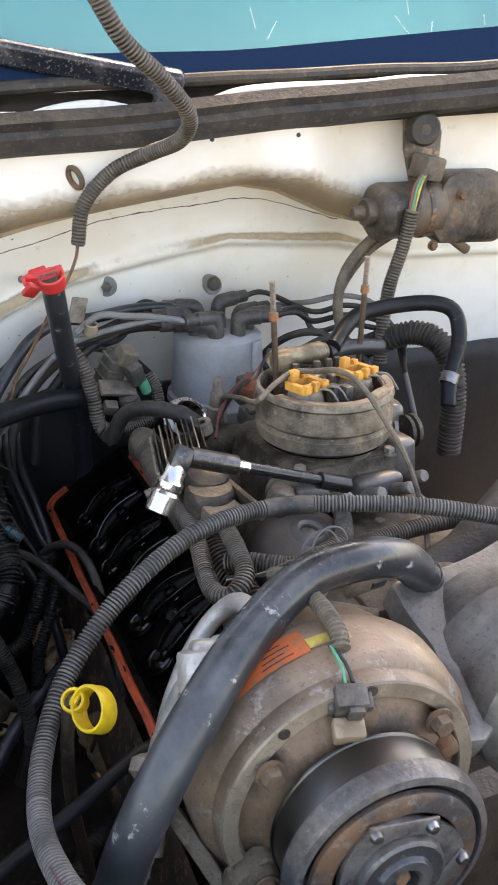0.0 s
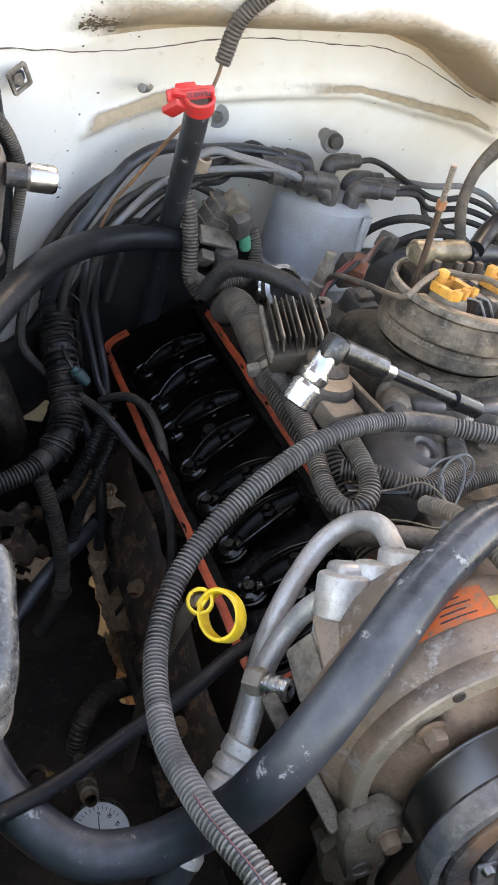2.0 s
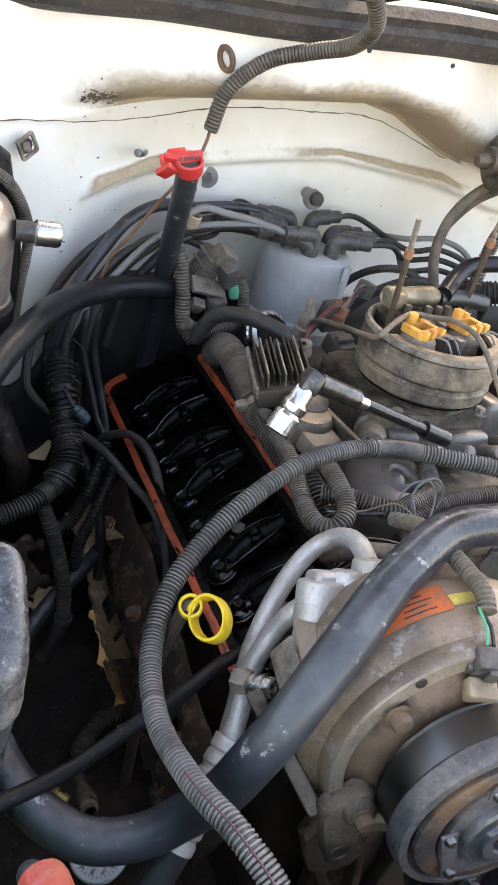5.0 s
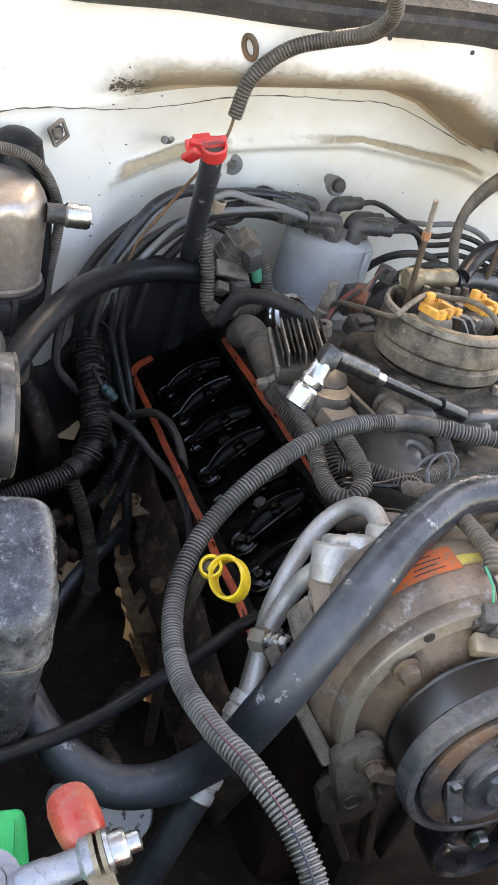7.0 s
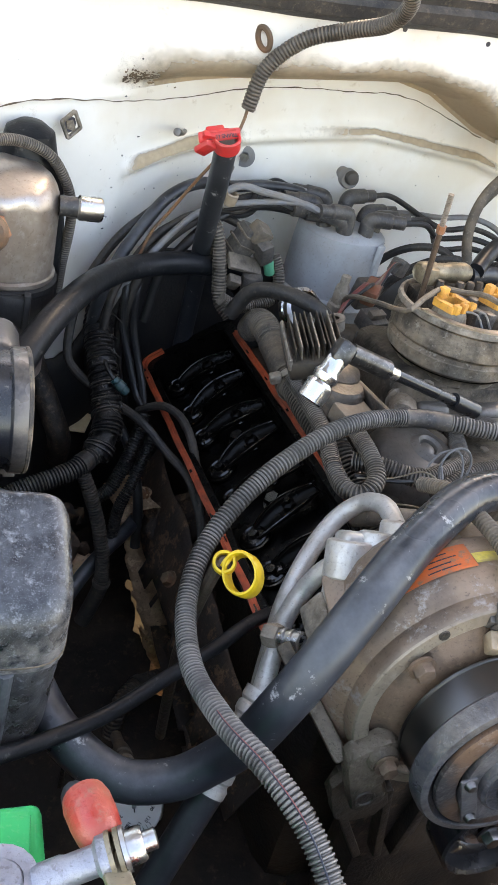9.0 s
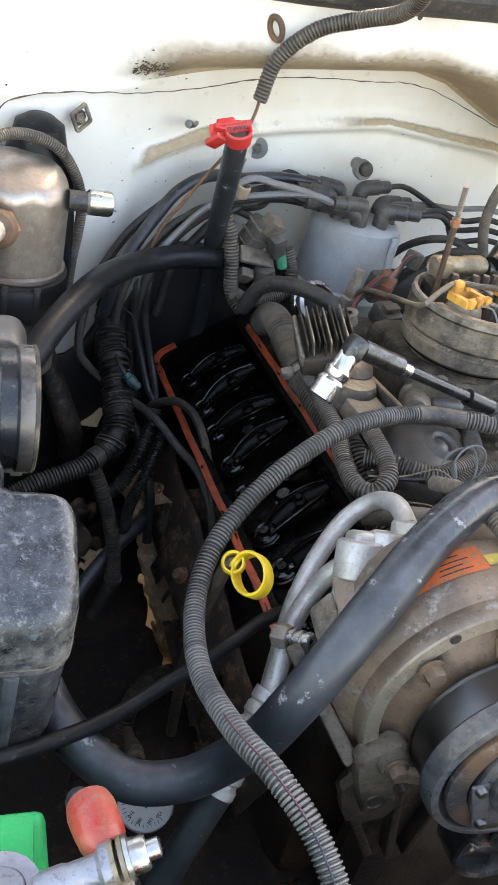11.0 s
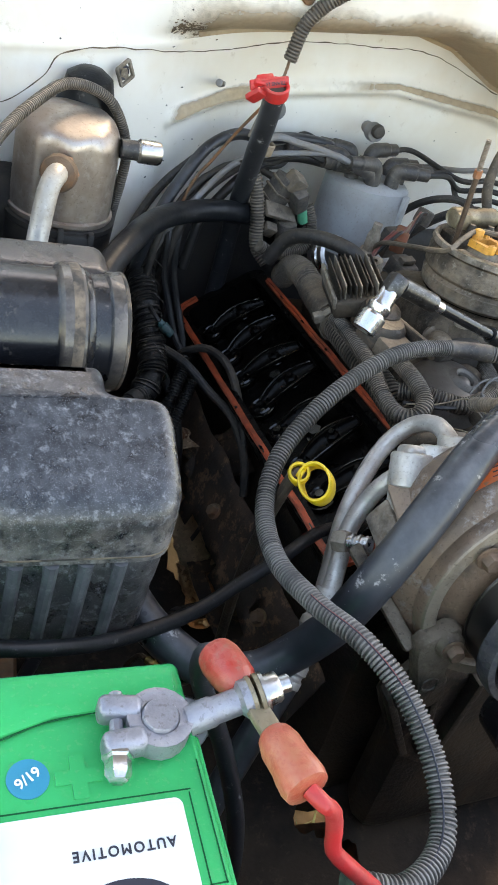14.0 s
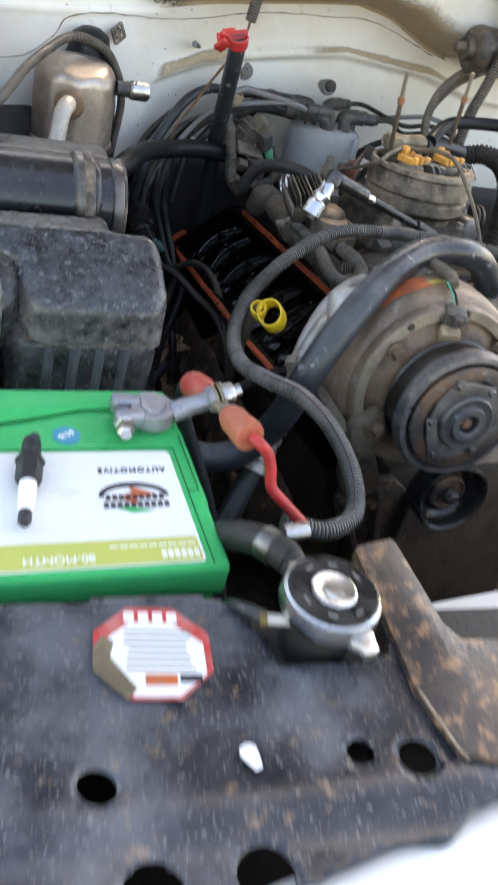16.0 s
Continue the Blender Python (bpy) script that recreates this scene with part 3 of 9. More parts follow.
def build_firewall():
    bm = bmesh.new()
    xs = [-0.62 + i * 0.005 for i in range(345)]
    zs = [0.62 + i * 0.02 for i in range(27)] + [1.15 + i * 0.004 for i in range(82)]
    grid = [[bm.verts.new((x, firewall_y(x, z), z)) for z in zs] for x in xs]
    for a, b in zip(grid, grid[1:]):
        for i in range(len(zs) - 1):
            bm.faces.new((a[i], b[i], b[i + 1], a[i + 1]))
    ob = link_mesh("wall_firewall", bm, PAINT, shade=70)
    so = ob.modifiers.new("thickness", "SOLIDIFY")
    so.thickness, so.offset = 0.012, -1
    tagged(ob, "dusty white painted pressed steel firewall with a bead", "firewall", kind="structure")
    # cracked sealer seam
    pts = [(-0.30, 1.262), (-0.16, 1.274), (-0.129, 1.280), (-0.099, 1.302), (-0.088, 1.320), (-0.068, 1.327), (-0.03, 1.329), (0.05, 1.322), (0.12, 1.323), (0.20, 1.336), (0.32, 1.345), (0.40, 1.348), (0.52, 1.315)]
    path = [Vector((x, firewall_y(x, z) - 0.0002, z + 0.0015 * noise.noise((x * 60, 0, 0)))) for x, z in [(p.x, p.z) for p in spline([(x, 0, z) for x, z in pts], 0.004)]]
    part("seam", sweep(path, lambda q: 0.0004 + 0.0007 * abs(noise.noise((q * 40, 3, 0))) * 2, 6), GREASE, ob, "cracked brown sealer seam")
    # tiny grime specks, a smear of old grease, pin holes in the shelf
    rs = random.Random(12)

    def blot(bm, x, z, r, lift=0.0006):
        vs = []
        for k in range(7):
            a, q = 2 * math.pi * k / 7, r * (0.6 + 0.7 * rs.random())
            px, pz = x + q * 1.3 * math.cos(a), z + q * math.sin(a)
            vs.append(bm.verts.new((px, firewall_y(px, pz) - lift, pz)))
        bm.faces.new(vs[::-1])

    bm = bmesh.new()
    for _ in range(60):
        blot(bm, -0.12 + 0.62 * rs.random(), 1.15 + 0.24 * rs.random() ** 1.4, 0.0003 + 0.0009 * rs.random() ** 3)
    for _ in range(35):
        blot(bm, 0.0 + 0.14 * rs.random(), 1.17 + 0.12 * rs.random(), 0.0003 + 0.0010 * rs.random() ** 3)
    part("grime_specks", bm, INK, ob, "black specks of grime")
    bm = bmesh.new()
    for _ in range(520):
        f = rs.random()
        blot(bm, 0.032 + 0.05 * f + 0.004 * rs.gauss(0, 1), 1.352 - 0.006 * f + 0.0042 * rs.gauss(0, 1), 0.0003 + 0.0013 * rs.random() ** 2, 0.0009)
    part("grease_smear", bm, GREASE, ob, "dark smear of old grease")
    # dust with shade painted in under the shelf, and dust along the bead, ragged-edged
    def tan_layer(name, x0, x1, low, high, start, wide, label, full=1.0):
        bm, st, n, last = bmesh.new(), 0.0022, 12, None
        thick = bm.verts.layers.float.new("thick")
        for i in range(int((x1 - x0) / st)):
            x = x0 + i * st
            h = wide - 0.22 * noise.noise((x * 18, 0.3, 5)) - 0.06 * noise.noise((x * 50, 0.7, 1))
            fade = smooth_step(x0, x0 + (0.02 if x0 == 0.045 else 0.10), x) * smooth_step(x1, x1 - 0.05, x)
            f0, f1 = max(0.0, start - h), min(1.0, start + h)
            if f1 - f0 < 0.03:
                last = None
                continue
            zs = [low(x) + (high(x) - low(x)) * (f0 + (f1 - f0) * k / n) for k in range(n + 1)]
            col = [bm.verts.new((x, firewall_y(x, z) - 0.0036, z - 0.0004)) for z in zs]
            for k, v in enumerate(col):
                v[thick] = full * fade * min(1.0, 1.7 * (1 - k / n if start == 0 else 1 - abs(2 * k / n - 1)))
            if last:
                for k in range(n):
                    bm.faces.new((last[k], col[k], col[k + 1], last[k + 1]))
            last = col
        part(name, bm, DUSTSHADE, ob, label)

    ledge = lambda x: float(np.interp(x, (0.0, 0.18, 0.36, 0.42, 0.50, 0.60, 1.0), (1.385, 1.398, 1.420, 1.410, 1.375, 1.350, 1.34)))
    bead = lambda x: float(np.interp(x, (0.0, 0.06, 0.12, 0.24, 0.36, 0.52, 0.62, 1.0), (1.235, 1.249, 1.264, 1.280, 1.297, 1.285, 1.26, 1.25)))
    tan_layer("shelf_dust_shade", 0.02, 0.56, lambda x: ledge(x) - 0.052, lambda x: ledge(x) + 0.012, 0.0, 0.9, "brown dust and painted shade under the shelf")
    tan_layer("bead_dust", 0.045, 0.20, lambda x: bead(x) - 0.001, lambda x: bead(x) + 0.020, 0.5, 0.42, "tan dust lodged on the bead", 0.75)
    tan_layer("bead_dust", 0.26, 0.58, lambda x: bead(x) + 0.002, lambda x: bead(x) + 0.016, 0.5, 0.42, "tan dust lodged on the bead", 0.6)
    # flat ink discs carry the dark of the pin holes
    for x in (0.012, 0.060, 0.104, 0.30, 0.40):
        z = 1.438 + 0.03 * x
        part("pin_hole", lathe([(0, 0.0008), (0.0026, 0.0008), (0.0026, 0)], 10, axes((x, firewall_y(x, z), z), (0, -1, 0.05))), INK, ob)
    return ob


wall = build_firewall()

# ground under and round the truck
bm = bmesh.new()
grid = {}
ticks = [-400, -60, -12, -4] + [-3 + i * 0.15 for i in range(41)] + [4, 12, 60, 400]
for i, x in enumerate(ticks):
    for j, y in enumerate(ticks):
        z = 0.1 + 0.015 * noise.noise((x * 1.7, y * 1.7, 0)) if abs(x) < 5 and abs(y) < 5 else 0.1
        grid[i, j] = bm.verts.new((x, y, z))
for i in range(len(ticks) - 1):
    for j in range(len(ticks) - 1):
        bm.faces.new((grid[i, j], grid[i + 1, j], grid[i + 1, j + 1], grid[i, j + 1]))
solid("ground", bm, EARTH, "bare sunlit tan earth under the truck", "ground", kind="structure")

# dry grass tufts beside the truck
bm = bmesh.new()
rng = random.Random(4)
for _ in range(1500):
    x, y = 0.35 + rng.random() * 0.9, 0.2 + rng.random() * 0.9
    h, a = 0.03 + 0.07 * rng.random(), rng.random() * 6.28
    p, q = Vector((x, y, 0.09)), Vector((0.003 * math.cos(a), 0.003 * math.sin(a), 0))
    tip = p + Vector((0.05 * (rng.random() - 0.5), 0.05 * (rng.random() - 0.5), h))
    bm.faces.new([bm.verts.new(v) for v in (p - q, p + q, tip)])
solid("grass", bm, STRAW, "dry straw-coloured grass on the earth", "grass", kind="stuff")

# cowl, seal and windscreen above the firewall


def build_cowl():
    bm = bmesh.new()
    prof = [(0.972, 1.446), (0.962, 1.452), (0.960, 1.464), (0.966, 1.470), (0.964, 1.478), (0.974, 1.487), (0.985, 1.482), (0.990, 1.465), (0.985, 1.442)]
    xs = [-0.62 + i * 0.05 for i in range(36)]
    rings = [[bm.verts.new((x, y - 0.012 + 0.11 * (x - 0.2) + 0.004 * noise.noise((x * 5, 0, 0)), z + 0.08 * (x - 0.25) + 0.003 * noise.noise((x * 7, 1, 0)))) for y, z in prof] for x in xs]
    for a, b in zip(rings, rings[1:]):
        for k in range(len(prof)):
            bm.faces.new((a[k], a[(k + 1) % len(prof)], b[(k + 1) % len(prof)], b[k]))
    bmesh.ops.recalc_face_normals(bm, faces=bm.faces)
    tagged(link_mesh("cowl_seal", bm, OLDRUBBER), "dusty black rubber weatherstrip along the firewall's top", "weatherstrip", kind="structure")
    # glass foot: a straight line that rises a little across the truck
    def foot(x, up=0.0, out=0.0):
        return Vector((x, 1.018 + 0.10 * (x - 0.345) + 0.766 * up - 0.643 * out, 1.504 + 0.047 * (x - 0.345) + 0.643 * up + 0.766 * out))

    bm = bmesh.new()
    xs2 = [-0.62 + i * 0.05 for i in range(36)]
    lo, hi = [bm.verts.new(foot(x)) for x in xs2], [bm.verts.new(foot(x, 0.75)) for x in xs2]
    for i in range(len(xs2) - 1):
        bm.faces.new((lo[i], lo[i + 1], hi[i + 1], hi[i]))
    g = tagged(link_mesh("window_windscreen", bm, GLASS), "windscreen glass coloured blue-green for reflected sky", "windscreen", kind="structure")
    so = g.modifiers.new("thickness", "SOLIDIFY")
    so.thickness = 0.005
    # flat navy band without gloss along the foot of the glass
    bm = bmesh.new()
    lo, hi = [bm.verts.new(foot(x, 0.0, 0.0066)) for x in xs2], [bm.verts.new(foot(x, float(np.interp(x, (-0.6, 0.1, 0.345, 0.66, 1.1), (0.04, 0.034, 0.030, 0.052, 0.07))), 0.0066)) for x in xs2]
    for i in range(len(xs2) - 1):
        bm.faces.new((lo[i], lo[i + 1], hi[i + 1], hi[i]))
    part("dark_band", bm, NAVYBAND, g, "navy black band along the glass")
    part("glass_rubber", tube([foot(x, -0.004, 0.004) + Vector((0, 0, 0.002 * noise.noise((x * 9, 0, 4)))) for x in xs2], 0.007, 10), OLDRUBBER, g, "dusty rubber edge of the glass")
    lip = [Vector((x, 0.996 + 0.10 * (x - 0.345) + 0.003 * noise.noise((x * 11, 2, 0)), 1.489 + 0.055 * (x - 0.345) - 0.022 * smooth_step(0.15, 0.10, x) - 0.012 * smooth_step(0.19, 0.22, x) * smooth_step(0.32, 0.28, x) + 0.003 * smooth_step(0.28, 0.34, x) + 0.0045 * noise.noise((x * 14, 0, 9)))) for x in xs2]
    part("cowl_edge", tube(lip, 0.0065, 10), PAINT, g, "white painted cowl lip")
    # scratches on the glass
    rs = random.Random(3)
    for k in range(6):
        a = foot(0.25 + 0.5 * rs.random(), 0.035 + 0.05 * rs.random(), 0.0035)
        b = a + Vector((0.03 * (rs.random() - 0.4), 0.766 * 0.03, 0.643 * 0.03)) * (0.4 + rs.random())
        part("scratch", sweep([a, b], 0.0002, 4), LABEL, g)
    bm = bmesh.new()
    prof = [(0.985, 1.470), (1.0, 1.486), (1.03, 1.494), (1.06, 1.492), (1.06, 1.46), (0.985, 1.455)]
    rings = [[bm.verts.new((x, y + 0.10 * (x - 0.345), z + 0.05 * (x - 0.345))) for y, z in prof] for x in xs]
    for a, b in zip(rings, rings[1:]):
        for k in range(len(prof)):
            bm.faces.new((a[k], a[(k + 1) % len(prof)], b[(k + 1) % len(prof)], b[k]))
    bmesh.ops.recalc_face_normals(bm, faces=bm.faces)
    tagged(link_mesh("cowl_panel", bm, GUTTER), "dark cowl gutter below the windscreen", "cowl", kind="structure")
    # unseen dark backdrop added so that the glass stays dark
    bm = box(1.7, 0.8, 0.02, 0.005, m=pose(0.25, 1.72, 1.44, 4, 0, 0))
    tagged(link_mesh("dashboard", bm, DARKPLASTIC), "dark backdrop added behind the windscreen", "dashboard", kind="structure")


build_cowl()

# radiator support across the front
def build_support():
    sup = tagged(new("core_support"), "worn black radiator support panel with round holes", "radiator support", kind="structure")
    holes = [(-0.124, -0.023, 0.0095), (0.013, -0.016, 0.0078), (0.044, -0.022, 0.0105), (-0.051, -0.069, 0.0140), (-0.103, -0.070, 0.0140)]

    def lip(x):
        return -0.0668 + 0.256 * max(-0.08, min(0.12, x)) + 0.08 * max(0.0, x - 0.12) - 0.010 * math.exp(-(((x - 0.045) / 0.016) ** 2))

    def inside(x, y):
        rear = float(np.interp(x, (-0.6, -0.10, -0.05, -0.032, -0.022, -0.014, 0.03, 0.055, 0.06, 0.12, 0.7), (0.085, 0.092, 0.092, 0.084, 0.062, 0.040, 0.040, 0.045, 0.070, 0.046, 0.060)))
        front = lip(x)
        return front < y < rear and all((x - hx) ** 2 + (y - hy) ** 2 > r * r for hx, hy, r in holes)

    def height(x, y):
        return 1.2 - 0.006 * smooth_step(-0.03, -0.06, y) + 0.004 * smooth_step(0.03, 0.0, y) * smooth_step(-0.1, -0.15, x) + 0.0012 * noise.noise((x * 12, y * 12, 0)) 

    st = 0.0035
    bm = bmesh.new()
    vs = {}
    for i in range(int(1.3 / st)):
        for j in range(int(0.20 / st)):
            x, y = -0.6 + i * st, -0.085 + j * st
            if inside(x + st / 2, y + st / 2):
                q = []
                for a, b in ((0, 0), (1, 0), (1, 1), (0, 1)):
                    k = (i + a, j + b)
                    if k not in vs:
                        px, py = x + a * st, y + b * st
                        for hx, hy, r in holes:
                            dd = math.hypot(px - hx, py - hy)
                            if abs(dd - r) < st:
                                px, py = hx + (px - hx) * r / dd, hy + (py - hy) * r / dd
                        if abs(py - lip(px)) < st:
                            py = lip(px)
                        vs[k] = bm.verts.new((px, py, height(px, py)))
                    q.append(vs[k])
                bm.faces.new(q)
    p = link_mesh("panel", bm, SUPPORT, sup)
    so = p.modifiers.new("thickness", "SOLIDIFY")
    so.thickness, so.offset = 0.0025, -1
    # boxed brace that slants back beside the filler neck and the plate it ends in
    o = [(0.058, 0.124), (0.061, 0.128), (0.087, 0.135), (0.0905, 0.132), (0.0945, 0.078), (0.0955, 0.060), (0.103, 0.049), (0.17, 0.046), (0.55, 0.085), (0.55, 0.03), (0.10, -0.036), (0.066, -0.024), (0.057, 0.012)]
    part("brace", prism(o, 0.0040, 0.001, pose(0, 0, 1.2015)), RUSTPAINT, sup, "rusted black steel brace")
    part("brace_side", prism([(0.060, 0.127), (0.062, 0.128), (0.061, 0.012), (0.057, 0.012)], 0.028, 0, pose(0, 0, 1.1735)), RUSTPAINT, sup, "rusty side of the brace")
    part("brace_side", prism([(0.0885, 0.132), (0.0905, 0.132), (0.0945, 0.076), (0.0925, 0.076)], 0.028, 0, pose(0, 0, 1.1735)), RUSTPAINT, sup)
    part("brace_seam", tube([(0.058, 0.015, 1.2058), (0.066, -0.022, 1.2058), (0.070, -0.028, 1.2048)], 0.0009, 6), IVORY, sup)
    # dark plate added underneath so the holes look black
    part("hole_backing", box(1.2, 0.13, 0.01, 0.002, m=pose(0.05, -0.0, 1.10)), BLACKCASE, sup)
    # radiator below
    part("radiator_tank", box(0.95, 0.05, 0.06, 0.012, m=pose(0.15, 0.075, 1.12)), BLACKCASE, sup, "black radiator side tank")
    part("radiator_core", box(0.95, 0.035, 0.6, 0.003, m=pose(0.15, 0.075, 0.52)), BLACKCASE, sup)
    return sup


build_support()


def build_fascia():
    bm = bmesh.new()
    xs = [-0.6 + i * 0.05 for i in range(27)]
    rows = []
    for x in xs:
        y0 = -0.0708 + 0.256 * max(-0.08, min(0.12, x)) + 0.08 * max(0.0, x - 0.12)
        rows.append([bm.verts.new((x, y0 + dy, z)) for dy, z in ((0.012, 1.186), (-0.008, 1.191), (-0.12, 1.186), (-0.155, 1.170), (-0.17, 1.14), (-0.175, 0.75))])
    for a, b in zip(rows, rows[1:]):
        for k in range(5):
            bm.faces.new((a[k], a[k + 1], b[k + 1], b[k]))
    bmesh.ops.recalc_face_normals(bm, faces=bm.faces)
    ob = tagged(link_mesh("front_panel", bm, FASCIA), "clean white painted front header panel of the truck", "body panel", kind="structure")
    so = ob.modifiers.new("thickness", "SOLIDIFY")
    so.thickness = 0.002


build_fascia()

# inner wings and the white rail seen past the fan
bm = box(0.54, 0.042, 0.04, 0.006, m=pose(0.40, 0.170, 1.080, 0, 0, 9))
tagged(link_mesh("wing_rail", bm, PAINT), "white painted steel rail behind the radiator", "body rail", kind="structure")
for name, x, far in (("wall_inner_wing_near_battery", -0.46, 1), ("wall_inner_wing_opposite", 0.98, -1)):
    bm = bmesh.new()
    ys = [-0.06 + i * 0.05 for i in range(22)]
    prof = [(0.0, 1.22), (0.02 * far, 1.2), (0.05 * far, 1.05), (0.10 * far, 0.9), (0.16 * far, 0.75), (0.18 * far, 0.6)]
    rows = [[bm.verts.new((x + dx + 0.01 * noise.noise((y * 4, z * 4, 0)), y, z)) for dx, z in prof] for y in ys]
    for a, b in zip(rows, rows[1:]):
        for k in range(len(prof) - 1):
            bm.faces.new((a[k], a[k + 1], b[k + 1], b[k]))
    bmesh.ops.recalc_face_normals(bm, faces=bm.faces)
    ob = tagged(link_mesh(name, bm, BLACKCASE), "dark dusty inner wing panel of the engine bay", "inner wing", kind="structure")
    so = ob.modifiers.new("thickness", "SOLIDIFY")
    so.thickness = 0.003
bm = box(0.09, 1.6, 0.13, 0.015, m=pose(-0.12, 0.5, 0.62))
tagged(link_mesh("frame_rail", bm, RUST), "rusty steel chassis rail under the engine bay", "chassis rail", kind="structure")
bm = box(0.09, 1.6, 0.13, 0.015, m=pose(0.78, 0.5, 0.62))
tagged(link_mesh("frame_rail", bm, RUST), "rusty steel chassis rail under the engine bay", "chassis rail", kind="structure")
bm = box(0.9, 0.12, 0.08, 0.015, m=pose(0.33, 0.42, 0.55))
tagged(link_mesh("crossmember", bm, RUST), "rusty steel crossmember between the chassis rails", "crossmember", kind="structure")

# raised bonnet, unseen: blocks the sun, its grey underside bounces light
bm = bmesh.new()
rows = []
for k in range(13):
    f = k / 12
    rows.append([bm.verts.new((-0.62 + 0.155 * j, 1.10 - 0.55 * f + 0.11 * (-0.62 + 0.155 * j), 1.80 + 0.98 * f + 0.02 * math.sin(math.pi * f))) for j in range(12)])
for a, b in zip(rows, rows[1:]):
    for j in range(11):
        bm.faces.new((a[j], a[j + 1], b[j + 1], b[j]))
ob = tagged(link_mesh("bonnet", bm, BONNETPAD), "unseen raised bonnet with a grey underside over the engine bay", "bonnet", kind="structure")
so = ob.modifiers.new("thickness", "SOLIDIFY")
so.thickness = 0.004

# unseen panels added to shade the ground: wings, front apron, cab sides and floor
for name, sx, sy, sz, x, y, z, mat_ in (("wall_wing_near_battery", 0.02, 1.45, 0.75, -0.78, 0.62, 0.48, FASCIA), ("wall_wing_opposite", 0.02, 1.45, 0.75, 1.30, 0.62, 0.48, FASCIA), ("front_apron", 1.9, 0.03, 0.34, 0.25, -0.20, 0.42, BLACKCASE), ("cab_floor", 2.0, 2.6, 0.04, 0.25, 2.55, 0.50, UNDER), ("wall_cab_side_near", 0.02, 2.4, 1.0, -0.78, 2.6, 0.50, FASCIA), ("wall_cab_side_far", 0.02, 2.4, 1.0, 1.30, 2.6, 0.50, FASCIA)):
    tagged(link_mesh(name, box(sx, sy, sz, 0.008, m=pose(x, y, z, 0, 0, 6)), mat_), "plain unseen body panel added to shade the ground", "body panel", kind="structure")

# dark sheet added in front of the lower firewall
bm = bmesh.new()
xs = [-0.30 + i * 0.02 for i in range(61)]
zs = [0.60 + i * 0.03 for i in range(18)]
grid = [[bm.verts.new((x, firewall_y(x, min(z, 1.2)) - 0.014 - 0.006 * noise.noise((x * 8, z * 8, 5)), 0.60 + (z - 0.60) * (1.0 + (0.04 * noise.noise((x * 6, 0, 2)) + 0.06 * smooth_step(0.25, 0.1, x) - 0.22 * smooth_step(0.09, 0.0, x))))) for k, z in enumerate(zs)] for x in xs]
for a, b in zip(grid, grid[1:]):
    for i in range(len(zs) - 1):
        bm.faces.new((a[i], b[i], b[i + 1], a[i + 1]))
ob = tagged(link_mesh("lower_wall_sheet", bm, BLACKCASE, shade=80), "dark sheet added over the lower firewall", "sound mat", kind="structure")
so = ob.modifiers.new("thickness", "SOLIDIFY")
so.thickness, so.offset = 0.008, -1

# dark sheet added under the bay to hide the lit ground, with gaps
bm = bmesh.new()
torn = [(0.166 - 0.0022 * k, 0.755 + 0.0115 * k, 0.031 - 0.0014 * k) for k in range(13)] + [(0.123, 1.05, 0.012), (0.24, 0.441, 0.024), (0.273, 0.401, 0.015), (0.316, 0.619, 0.016)]
vs = {}
for i in range(150):
    for j in range(160):
        x, y = -0.40 + i * 0.008, -0.05 + j * 0.008
        if any((x - a) ** 2 + (y - b) ** 2 < (r * (1 + 0.5 * noise.noise((x * 34, y * 34, 0)))) ** 2 for a, b, r in torn):
            continue
        q = []
        for a, b in ((0, 0), (1, 0), (1, 1), (0, 1)):
            k = (i + a, j + b)
            if k not in vs:
                px, py = -0.40 + k[0] * 0.008, -0.05 + k[1] * 0.008
                for a2, b2, r2 in torn:
                    dd, rr = math.hypot(px - a2, py - b2), r2 * (1 + 0.5 * noise.noise((px * 34, py * 34, 0)))
                    if abs(dd - rr) < 0.009:
                        px, py = a2 + (px - a2) * rr / dd, b2 + (py - b2) * rr / dd
                vs[k] = bm.verts.new((px, py, 0.70 + 0.02 * noise.noise((px * 5, py * 5, 7))))
            q.append(vs[k])
        bm.faces.new(q)
tagged(link_mesh("under_bay_sheet", bm, UNDER, shade=80), "dark sheet added under the engine bay, open in places", "splash shield", kind="structure")


# ---- engine ----
ED = Vector((-0.121, 0.988, -0.097)).normalized()  # along the crankshaft, to the rear
EU = (Vector((0, 0, 1)) - ED * ED.z).normalized()  # the engine's own upright
ER = ED.cross(EU)


def eng(origin, lean=0.0):
    """A pose on the engine: x to the right, y to the rear, z up, leaned about the crankshaft."""
    x = ER * math.cos(radians(lean)) + EU * math.sin(radians(lean))
    m = Matrix((x, ED, x.cross(ED))).transposed().to_4x4()
    m.translation = origin
    return m


HEAD = eng((0.1816 + 0.0021, 0.7443, 1.0679 + 0.0014), 34)


